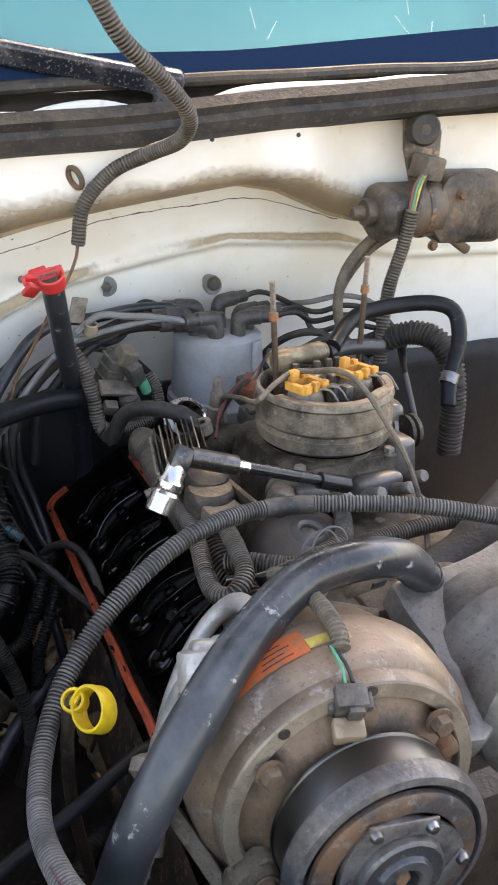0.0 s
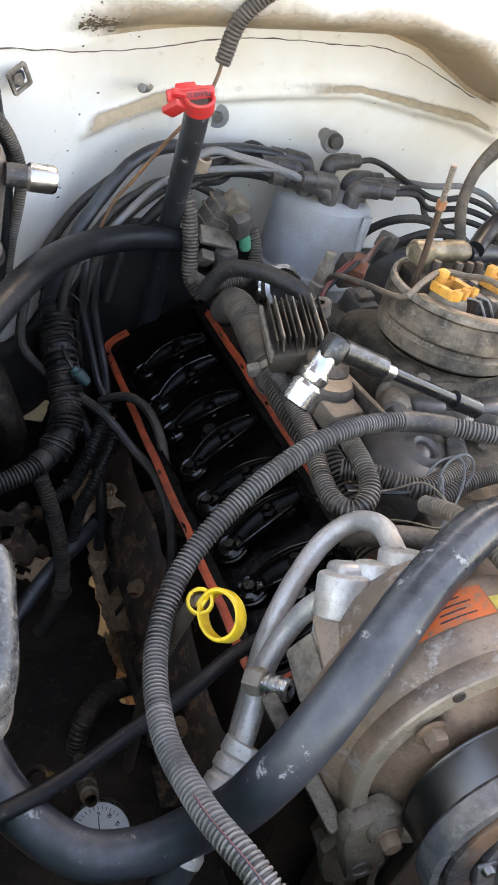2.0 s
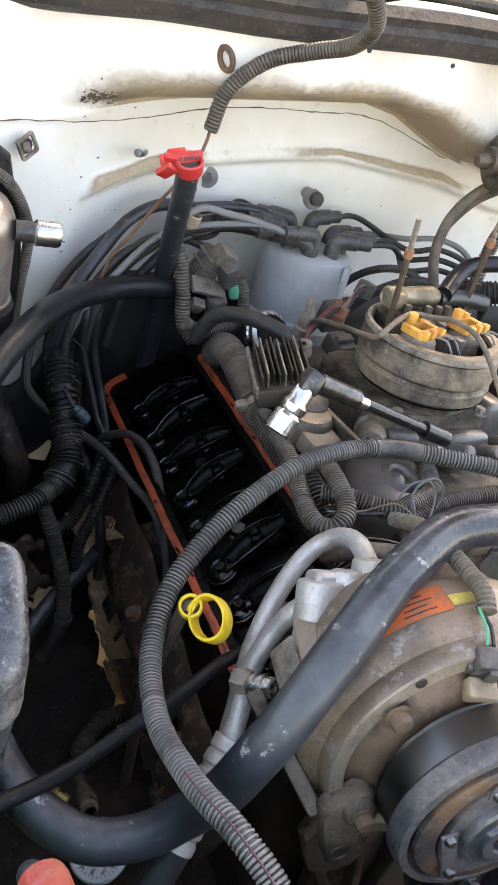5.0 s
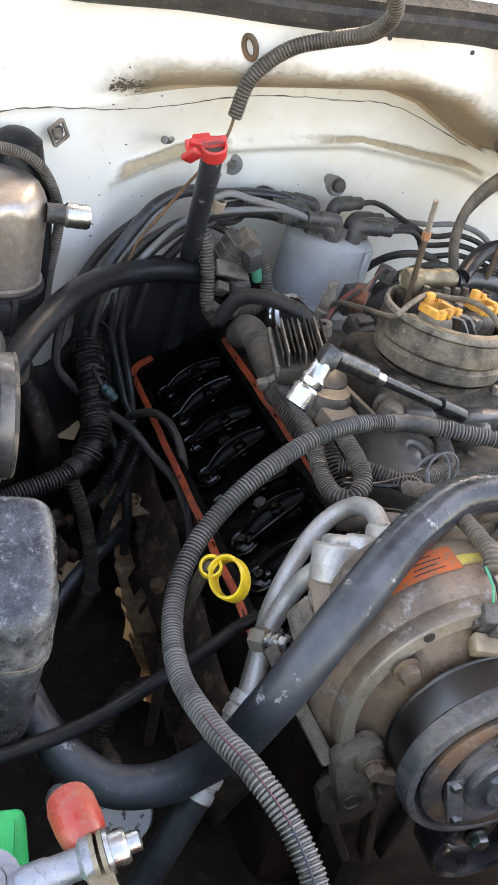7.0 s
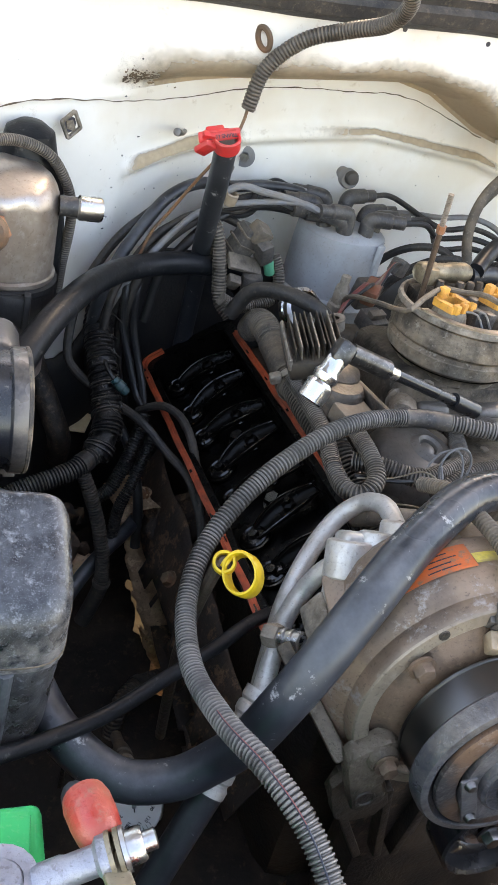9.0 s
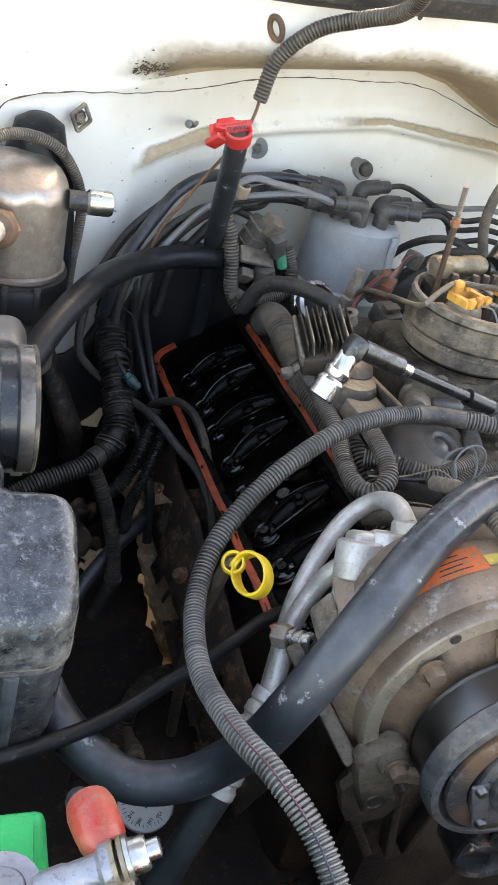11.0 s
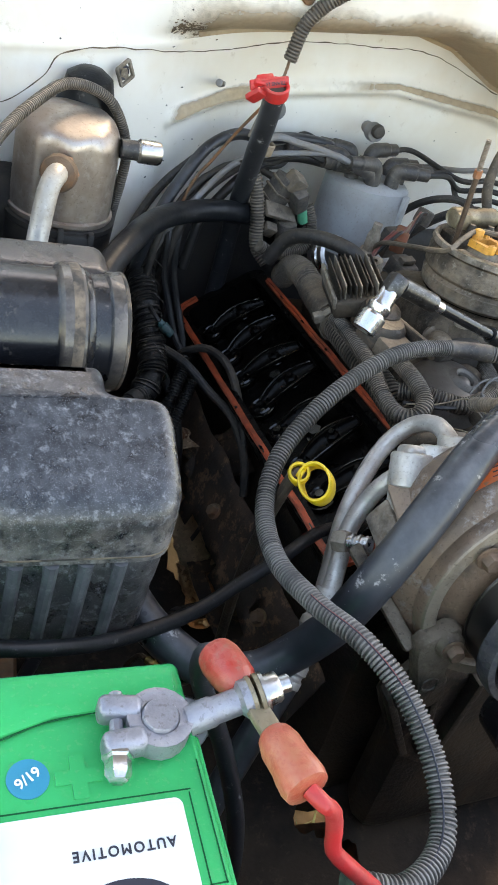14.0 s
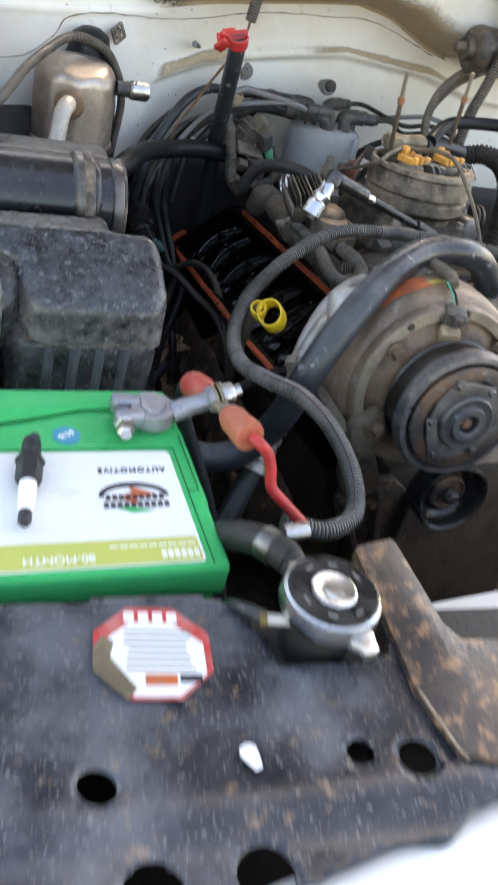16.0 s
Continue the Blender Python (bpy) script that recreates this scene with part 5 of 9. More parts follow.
def build_compressor():
    a = Vector((-0.06, 0.993, -0.097)).normalized()
    o = Vector((0.251, 0.337, 1.168))
    m = axes(o, a, (1, 0, 0))
    t = thing("air_compressor", "dusty brown air conditioning compressor with a worn clutch", "compressor")
    body = [(0.030, 0.062), (0.072, 0.060), (0.0745, 0.047), (0.076, 0.0455), (0.086, 0.0465), (0.0875, 0.049), (0.088, 0.058), (0.0925, 0.061), (0.096, 0.068), (0.0975, 0.085), (0.0975, 0.098), (0.0965, 0.101), (0.0915, 0.105), (0.0870, 0.109), (0.0855, 0.130), (0.0800, 0.136), (0.0700, 0.148), (0.05, 0.160), (0, 0.161)]
    part("body", lathe(body, 72, m), COMPR, t, "brown corroded aluminium body")
    part("front_ring", lathe([(0.0755, 0.0450), (0.0765, 0.0440), (0.0855, 0.0448), (0.0865, 0.0462)], 72, m), MACHINED, t, "bare machined rim of the body")
    part("face", lathe([(0.03, 0.038), (0.055, 0.039), (0.062, 0.043), (0.070, 0.0475), (0.0745, 0.050), (0.0745, 0.062)], 56, m), FACEBROWN, t)
    for b in (4.75, 5.9, 1.3):
        part("cast_lump", box(0.014, 0.012, 0.02, 0.004, 2, m=m @ pose(0.067 * math.cos(b), 0.067 * math.sin(b), 0.036, 0, 0, math.degrees(b))), RUST, t)
    part("drum", lathe([(0.046, 0.004), (0.0594, 0.004), (0.0596, 0.006), (0.0596, 0.0300), (0.0606, 0.0306), (0.0608, 0.0316), (0.0600, 0.0326), (0.045, 0.0330)], 72, m), DRUM, t, "polished pulley drum")
    ring = [(0.040, 0.0), (0.0415, -0.006), (0.048, -0.007), (0.050, -0.002), (0.056, -0.003), (0.058, -0.008), (0.0625, -0.007), (0.0645, -0.002), (0.0645, 0.006), (0.061, 0.009), (0.045, 0.008)]
    part("pulley_rim", lathe(ring, 64, m), CLUTCH, t, "worn clutch rim")
    plate = prism([(0.040 * math.cos(k * math.pi / 18) * (1 + 0.07 * math.cos(3 * k * math.pi / 18)), 0.040 * math.sin(k * math.pi / 18) * (1 + 0.07 * math.cos(3 * k * math.pi / 18))) for k in range(36)], 0.006, 0.0015, m @ pose(0, 0, -0.013, 0, 0, 0))
    part("clutch_plate", plate, CLUTCH, t, "rust-flecked clutch plate")
    for k in range(3):
        b = 2.094 * k + 0.5
        sp = m @ pose(0.034 * math.cos(b), 0.034 * math.sin(b), -0.0145, 0, 0, math.degrees(b) + 100)
        part("leaf_spring", box(0.045, 0.011, 0.0025, 0.001, m=sp), CLUTCH, t)
        for q in (-1, 1):
            part("rivet", lathe([(0, -0.003), (0.003, -0.0025), (0.0042, 0), (0.0042, 0.002)], 12, sp @ pose(0.018 * q, 0, -0.001)), STEEL, t)
    part("hub", lathe([(0, -0.001), (0.0085, -0.001), (0.0092, -0.0075), (0.0110, -0.0088), (0.0165, -0.0088), (0.0185, -0.0060), (0.0235, -0.0052), (0.0255, -0.0060), (0.0275, -0.0045), (0.0285, 0.001)], 40, m @ pose(0, 0, -0.013)), CLUTCH, t)
    part("hub_nut", lathe([(0, -0.004), (0.0045, -0.004), (0.0058, -0.0025), (0.0058, 0.004)], 6, m @ pose(0, 0, -0.0145)), RUST, t)
    part("armature_ring", lathe([(0.0400, -0.0085), (0.0410, -0.0105), (0.0510, -0.0105), (0.0535, -0.0090), (0.0540, -0.0060), (0.0500, -0.0050)], 64, m), RUSTYCLUTCH, t, "rust-edged armature ring")
    for k, b in enumerate((2.52, 0.75)):
        p = m @ Vector((0.072 * math.cos(b), -0.072 * math.sin(b), 0.041))
        bolt(t, p, -a, 0.0070, BROWNBOLT)
    # the sticker on the body
    def on_body(u0, u1, s0, s1, material, name, label):
        bm = bmesh.new()
        n = 14
        rows = []
        for i in range(n + 1):
            b = u0 + (u1 - u0) * i / n
            rows.append([bm.verts.new(m @ Vector((0.0979 * math.cos(b), 0.0979 * math.sin(b), s))) for s in (s0, s1)])
        for p, q in zip(rows, rows[1:]):
            bm.faces.new((p[0], p[1], q[1], q[0]))
        return part(name, bm, material, t, label)
    # angle from x towards the body's second axis (which points down)
    on_body(-2.35, -1.79, 0.0735, 0.0945, ORANGESTICKER, "warning_sticker", "scuffed orange warning sticker")
    on_body(-1.785, -1.50, 0.076, 0.085, YELLOWSTICKER, "small_sticker", "scuffed yellow sticker")
    for k in range(4):
        on_body(-2.12 + 0.02 * k, -1.89 - 0.05 * (k % 2), 0.0775 + 0.004 * k, 0.0786 + 0.004 * k, INK, "sticker_bar", "")
    # clutch connector
    cc = Vector((0.240, 0.391, 1.234))
    cm = pose(*cc, 20, 0, -10)
    con = part("coil_connector", box(0.020, 0.015, 0.018, 0.003, m=cm), DARKPLASTIC, t, "grey clutch coil connector")
    part("connector_latch", box(0.009, 0.004, 0.014, 0.001, m=cm @ pose(0.002, -0.0085, 0.002)), DARKPLASTIC, con)
    for q in (-1, 1):
        part("connector_ear", box(0.004, 0.012, 0.010, 0.001, m=cm @ pose(0.0115 * q, 0, 0.001)), DARKPLASTIC, con)
    part("connector_base", box(0.019, 0.013, 0.012, 0.002, m=pose(cc.x - 0.003, cc.y - 0.010, cc.z - 0.012, 20, 0, -10)), IVORY, con)
    part("green_wire", tube([cc + Vector((-0.002, 0.002, 0.016)), cc + Vector((-0.003, 0.008, 0.025)), cc + Vector((-0.006, 0.020, 0.031))], 0.0010, 6), BLUEWIRE, con)
    part("black_wire", tube([cc + Vector((0.003, 0.002, 0.016)), cc + Vector((0.0, 0.010, 0.026)), cc + Vector((-0.006, 0.022, 0.030))], 0.0013, 6), WIRE, con)
    part("wire_sleeve", ribbed([(0.240, 0.409, 1.263), (0.242, 0.420, 1.266), (0.243, 0.440, 1.263), (0.242, 0.468, 1.257), (0.241, 0.50, 1.246), (0.24, 0.53, 1.225)], 0.0060, 0.0034, 0.16), GREYCORR, con, "dusty ribbed wire sleeve")
    # fittings at the back
    up = Vector((0.06, 0.62, 0.78)).normalized()
    bosses = ((0.175, 0.487, 1.205, 0.0165), (0.197, 0.493, 1.209, 0.0135), (0.217, 0.498, 1.215, 0.0165))
    blk = part("port_block", box(0.052, 0.022, 0.028, 0.005, 3, m=axes((0.194, 0.479, 1.182), up, (1, 0.15, 0.1))), ALU, t, "cast aluminium port block with three lobes")
    for x, y, z, r in bosses:
        part("port_boss", lathe([(0, 0.0), (r - 0.003, 0.0), (r - 0.001, -0.0008), (r, -0.003), (r, -0.026), (r - 0.002, -0.028), (0, -0.028)], 32, axes((x, y, z), up)), ALU, blk)
    part("port_neck", lathe([(0.0150, -0.026), (0.0155, -0.045), (0, -0.045)], 28, axes((0.175, 0.487, 1.205), up)), ALU, blk)
    # angular end plate of the body
    pad = axes((0.158, 0.450, 1.160), (-0.93, -0.10, 0.34), (0.06, 0.99, 0.1))
    part("end_plate", box(0.036, 0.026, 0.014, 0.003, 2, m=pad @ pose(0, 0, -0.007)), DIRTYALU, t, "grey cast pad on the body's end")
    part("end_facet", box(0.040, 0.030, 0.016, 0.004, 2, m=axes((0.170, 0.452, 1.185), (-0.62, -0.10, 0.78), (0.06, 0.99, 0.1)) @ pose(0, 0, -0.008)), COMPR, t)
    # bracket: a straight bar down to a cast lug with its bolt
    p0, p1 = Vector((0.129, 0.440, 1.150)), Vector((0.1655, 0.3705, 1.1155))
    bar = (p1 - p0).normalized()
    part("bracket_bar", box(0.011, 0.009, (p1 - p0).length, 0.0025, 2, m=axes(p0, bar, (1, 0, 0.4)) @ pose(0, 0, 0)), DARKALU, t, "straight cast bracket bar")
    # a hooked plate that carries the bolt, with a rib along its foot
    lugm = axes((0.1885, 0.3685, 1.1215), -a, (1, 0, 0))
    hook = [(-0.028, -0.004), (-0.030, 0.010), (-0.016, 0.019), (-0.004, 0.028), (0.006, 0.027), (0.014, 0.016), (0.016, 0.000), (0.010, -0.018), (0.010, -0.030), (0.020, -0.040), (0.012, -0.052), (-0.006, -0.062), (-0.014, -0.040), (-0.022, -0.020)]
    side = 1 if (lugm.to_3x3() @ Vector((0, 1, 0))).z > 0 else -1
    part("bracket_lug", prism([(0.86 * x, side * 0.86 * y) for x, y in rounded_outline(hook)], 0.014, 0.003, lugm @ pose(0, 0, -0.007)), DARKALU, t, "grey cast bracket plate with a hooked end")
    part("bolt_hole", lathe([(0, 0.0), (0.0055, 0.0), (0.0062, 0.001), (0.0075, 0.0012), (0.0080, 0.0)], 18, lugm @ pose(-0.002, side * -0.034, 0.0072)), CASTIRON, t)
    part("bracket_foot", prism([(x, side * y) for x, y in rounded_outline([(-0.020, -0.040), (0.012, -0.030), (0.026, -0.050), (0.040, -0.085), (0.0, -0.095), (-0.014, -0.070)])], 0.008, 0.002, lugm @ pose(0.004, 0, -0.020)), CASTIRON, t, "dark greasy foot of the bracket")
    part("bolt_boss", lathe([(0.0115, -0.004), (0.0110, 0.006), (0.0095, 0.0085), (0, 0.0085)], 24, lugm @ pose(-0.003, side * 0.010, 0.004)), DARKALU, t)
    bolt(t, lugm @ Vector((-0.003, side * 0.010, 0.0125)), -a, 0.0064, BROWNBOLT)
    # recesses round the front rim, their shade drawn as flat dark discs
    for b in (-2.22, -1.5):
        part("rim_recess", lathe([(0, 0.0002), (0.0036, 0.0002), (0.004, 0.001)], 14, m @ pose(0.0815 * math.cos(b), 0.0815 * math.sin(b), 0.0436, 0, 0, 0)), CASTIRON, t)
    return t


build_compressor()


def build_front_mount():
    t = thing("front_mount", "greasy dark cast bracket under the compressor", "bracket")
    q = axes((0.265, 0.435, 0.94), (0.06, -0.993, 0.097), (1, 0, 0))
    sg = 1 if (q.to_3x3() @ Vector((0, 1, 0))).z > 0 else -1
    part("plate", prism([(x, sg * y) for x, y in rounded_outline([(-0.058, 0.050), (-0.016, 0.064), (0.030, 0.066), (0.060, 0.010), (0.056, -0.060), (0.020, -0.085), (-0.030, -0.010)])], 0.014, 0.003, q), GREASYRUST, t, "dark greasy cast plate")
    for x, tilt in ((-0.030, 28), (0.004, 12), (0.036, -6)):
        part("rib", box(0.008, 0.10, 0.018, 0.002, 2, m=q @ pose(x, sg * 0.004, 0.010, 0, 0, sg * tilt)), CASTIRON, t)
    bolt(t, q @ Vector((-0.010, sg * 0.040, 0.018)), (0.06, -0.993, 0.097), 0.007, BROWNBOLT)
    return t


build_front_mount()


def build_alternator():
    t = thing("alternator", "silver cast alternator beside the compressor", "alternator")
    m = axes((0.415, 0.40, 1.17), (-0.06, 0.993, -0.097))
    part("body", lathe([(0.02, 0), (0.055, 0.002), (0.062, 0.01), (0.063, 0.05), (0.066, 0.055), (0.066, 0.075), (0.062, 0.08), (0.06, 0.11), (0.04, 0.13), (0, 0.13)], 40, m), GREYCAST, t, "silver finned alternator body")
    part("pulley", lathe([(0, -0.035), (0.012, -0.035), (0.03, -0.032), (0.028, -0.028), (0.03, -0.024), (0.028, -0.018), (0.03, -0.012), (0.012, -0.008)], 32, m), CLUTCH, t)
    plate = axes((0.327, 0.515, 1.208), (0.012, -0.284, 0.959), (1, 0, 0))
    part("mount", prism(rounded_outline([(0.0, 0.0), (0.012, 0.010), (0.05, 0.012), (0.11, 0.030), (0.17, 0.060), (0.17, -0.04), (0.095, -0.060), (0.064, -0.085), (0.030, -0.126), (0.004, -0.124), (-0.006, -0.106), (-0.003, -0.088), (0.020, -0.074)]), 0.026, 0.004, plate @ pose(0, 0, -0.026)), GREYCAST, t, "grey cast aluminium mounting bracket")
    part("mount_boss", lathe([(0.0135, -0.012), (0.0130, 0.004), (0.0110, 0.008), (0, 0.009)], 24, axes((0.331, 0.414, 1.176), (0.06, -0.96, 0.28))), DARKALU, t, "round boss of the bracket")
    return t


build_alternator()
t = thing("wiring_connector", "grey square wiring connector beside the compressor", "connector")
cm = pose(0.298, 0.508, 1.225, 18, -6, 8)
part("shell", box(0.034, 0.022, 0.020, 0.003, 2, m=cm), GREYCORR, t)
# ink block in place of the slot's shade
part("slot", box(0.012, 0.003, 0.008, 0.0006, 1, m=cm @ pose(0.008, -0.0105, 0.006)), INK, t)
part("latch", box(0.010, 0.016, 0.004, 0.001, 1, m=cm @ pose(-0.008, 0, 0.0195)), DARKPLASTIC, t)


def build_water_neck():
    t = thing("water_outlet", "dirty aluminium thermostat housing on the intake manifold", "thermostat housing")
    part("housing", lathe([(0.034, 0), (0.036, 0.012), (0.03, 0.02), (0.024, 0.038), (0, 0.042)], 28, eng((0.395, 0.545, 1.145))), DARKALU, t)
    part("spout", tube([(0.392, 0.548, 1.172), (0.378, 0.536, 1.184), (0.366, 0.526, 1.198)], 0.0138, 16), DARKALU, t)
    bolt(t, (0.415, 0.528, 1.165), EU, 0.007, RUST)
    bolt(t, (0.372, 0.565, 1.165), EU, 0.007, RUST)



build_water_neck()


def pulley(place, r, label):
    t = thing("belt_pulley", label, "pulley")
    m = axes(place, (-0.06, 0.993, -0.097))
    part("rim", lathe([(r * 0.62, 0.006), (r * 0.70, 0.002), (r * 0.82, 0.000), (r * 0.88, -0.010), (r * 0.94, -0.012), (r, -0.011), (r, 0.014), (r * 0.8, 0.016)], 48, m), GLOSSBLACK, t, "glossy black rim")
    part("web", lathe([(0, 0.005), (r * 0.45, 0.004), (r * 0.66, 0.007)], 32, m), GLOSSBLACK, t)
    part("bearing", lathe([(r * 0.16, 0.0), (r * 0.24, -0.001), (r * 0.28, 0.002), (r * 0.40, 0.002), (r * 0.44, -0.001), (r * 0.50, 0.001), (r * 0.52, 0.006)], 32, m), RUSTYCLUTCH, t, "rusty bearing in the middle")
    bolt(t, Vector(place) - Vector((-0.06, 0.993, -0.097)) * 0.004, (0.06, -0.993, 0.097), 0.007, STEEL)


pulley((0.288, 0.345, 1.062), 0.040, "dark idler pulley below the compressor")


# ---- hoses and wiring ----
def hose(name, pts, r, material, label, category="hose", n=16, step=0.005, group="", bare=None):
    return solid(name, tube(pts, bare or r, n, step), material, label, category, group)


rh_ob = hose("radiator_hose", [(0.368, 0.528, 1.196), (0.352, 0.517, 1.218), (0.325, 0.502, 1.246), (0.287, 0.487, 1.263), (0.240, 0.474, 1.264), (0.191, 0.439, 1.254), (0.152, 0.405, 1.233), (0.125, 0.384, 1.203), (0.107, 0.377, 1.164), (0.100, 0.382, 1.126), (0.088, 0.390, 1.090), (0.062, 0.391, 1.066), (0.024, 0.396, 1.063), (-0.015, 0.424, 1.078), (-0.04, 0.47, 1.09)], 0.0145, HOSERUBBER, "thick smooth black rubber hose scuffed with white marks", n=22)
cl = part("hose_clamp", lathe([(0.0150, -0.005), (0.0156, -0.005), (0.0156, 0.005), (0.0150, 0.005)], 32, axes((0.361, 0.5235, 1.206), (0.5, 0.35, -0.78))), STEEL, rh_ob, "worm drive hose clamp")
part("clamp_screw", box(0.010, 0.016, 0.009, 0.002, m=pose(0.349, 0.512, 1.196, 0, 40, 30)), STEEL, cl)
hose("crossover_pipe", [(0.40, 0.575, 1.165), (0.436, 0.588, 1.172), (0.478, 0.612, 1.186), (0.53, 0.645, 1.20), (0.60, 0.68, 1.21)], 0.019, OLDRUBBER, "dusty dark coolant hose beside the throttle body", n=20)
hose("thin_hose", [(-0.20, 0.350, 1.15), (-0.157, 0.357, 1.145), (-0.106, 0.366, 1.131), (-0.063, 0.383, 1.112), (-0.023, 0.406, 1.095), (0.018, 0.429, 1.087), (0.057, 0.454, 1.088), (0.095, 0.475, 1.095), (0.14, 0.51, 1.09), (0.19, 0.55, 1.06)], 0.0056, MATTRUBBER, "thin black rubber hose crossing below the filter box")
hose("heater_hose", [(-0.08, 0.62, 1.13), (-0.063, 0.679, 1.166), (-0.037, 0.735, 1.19), (-0.006, 0.792, 1.199), (0.026, 0.850, 1.193), (0.065, 0.902, 1.182), (0.117, 0.936, 1.176), (0.174, 0.958, 1.165), (0.20, 0.97, 1.14)], 0.0125, MATTRUBBER, "black rubber heater hose arching past the firewall", n=18)


def build_conduit():
    pts = [(0.52, 0.56, 1.20), (0.45, 0.578, 1.215), (0.39, 0.595, 1.222), (0.33, 0.614, 1.220), (0.268, 0.628, 1.215), (0.200, 0.603, 1.218), (0.137, 0.567, 1.198), (0.091, 0.529, 1.167), (0.068, 0.482, 1.150), (0.060, 0.420, 1.156), (0.068, 0.366, 1.174), (0.085, 0.325, 1.186), (0.103, 0.290, 1.180), (0.113, 0.250, 1.165), (0.106, 0.215, 1.153), (0.075, 0.194, 1.155), (0.040, 0.198, 1.160)]
    path = spline(pts, 0.004)
    cut = next(k for k, p in enumerate(path) if p.y < 0.43 and p.x < 0.1)
    t = solid("wire_conduit", ribbed(path[: cut + 1], 0.0076, 0.0029, 0.15), GREYCONDUIT, "long dusty corrugated wire conduit looping over the engine", "wire conduit")
    # front stretch paler: dust, plus front light put into the colour
    part("pale_stretch", ribbed(path[cut:], 0.0076, 0.0029, 0.15), PALECONDUIT, t, "stretch paled by dust and by painted front light")
    k = min(range(len(path)), key=lambda i: (path[i] - Vector((0.285, 0.625, 1.216))).length)
    part("tape", sweep(path[k - 5 : k + 6], 0.0081, 14), DARKPLASTIC, t, "grey tape wrapped round the conduit")
    # split along the conduit with a red wire inside
    split = [p + Vector((-0.0035, -0.0015, 0.0068)) for p in path if 0.20 < p.y < 0.37 and p.x > 0.06]
    part("split", sweep(split, 0.0006, 6), INK, t)
    part("red_wire", sweep([p + Vector((0, 0, 0.0005)) for p in split if p.y > 0.29], 0.0003, 6), REDWIRE, t)


build_conduit()

# lead clipped to the cowl and hanging in front of the firewall
pts = [(0.150, 0.80, 1.60), (0.180, 0.811, 1.555), (0.220, 0.832, 1.520), (0.247, 0.858, 1.489), (0.248, 0.895, 1.462), (0.225, 0.928, 1.443), (0.190, 0.946, 1.422), (0.161, 0.951, 1.388), (0.153, 0.951, 1.347)]
t = solid("bonnet_lamp_lead", ribbed(pts, 0.0078, 0.0036, 0.1), CORRUGATED, "dusty ribbed cable sleeve hanging from the bonnet", "cable")
part("bare_wire", tube([(0.153, 0.951, 1.35), (0.150, 0.945, 1.335), (0.138, 0.925, 1.318), (0.123, 0.930, 1.290), (0.112, 0.940, 1.264), (0.095, 0.945, 1.229), (0.080, 0.945, 1.203), (0.070, 0.938, 1.175)], 0.0017, 8), RUST, t, "thin brown wire")


for r, stuff_, pts in (
    (0.0068, RUBBER, [(0.40, 1.095, 1.14), (0.35, 1.090, 1.185), (0.29, 1.075, 1.222), (0.23, 1.058, 1.232), (0.174, 1.030, 1.234), (0.135, 1.010, 1.240), (0.099, 0.985, 1.229), (0.072, 0.955, 1.206), (0.050, 0.930, 1.179), (0.034, 0.905, 1.150), (0.030, 0.925, 1.09), (0.04, 0.96, 1.00)]),
    (0.0062, OLDRUBBER, [(0.42, 1.095, 1.12), (0.37, 1.090, 1.17), (0.33, 1.082, 1.205), (0.284, 1.072, 1.219), (0.228, 1.056, 1.220), (0.180, 1.034, 1.212), (0.147, 1.010, 1.203), (0.107, 0.975, 1.186), (0.084, 0.950, 1.165), (0.070, 0.935, 1.135), (0.064, 0.94, 1.06)]),
    (0.0058, WIRE, [(0.40, 1.075, 1.12), (0.36, 1.075, 1.165), (0.32, 1.065, 1.195), (0.276, 1.050, 1.209), (0.224, 1.036, 1.216), (0.184, 1.018, 1.211), (0.149, 0.995, 1.196), (0.120, 0.970, 1.175), (0.100, 0.955, 1.150), (0.092, 0.95, 1.09)]),
    (0.0046, OLDRUBBER, [(0.26, 1.05, 1.13), (0.22, 1.04, 1.175), (0.165, 1.012, 1.205), (0.128, 0.985, 1.208), (0.092, 0.962, 1.196), (0.066, 0.940, 1.170), (0.046, 0.915, 1.140), (0.04, 0.91, 1.08)]),
):
    hose("firewall_cable", pts, r, stuff_, "dusty black cable strapped along the firewall", "cable", 12)


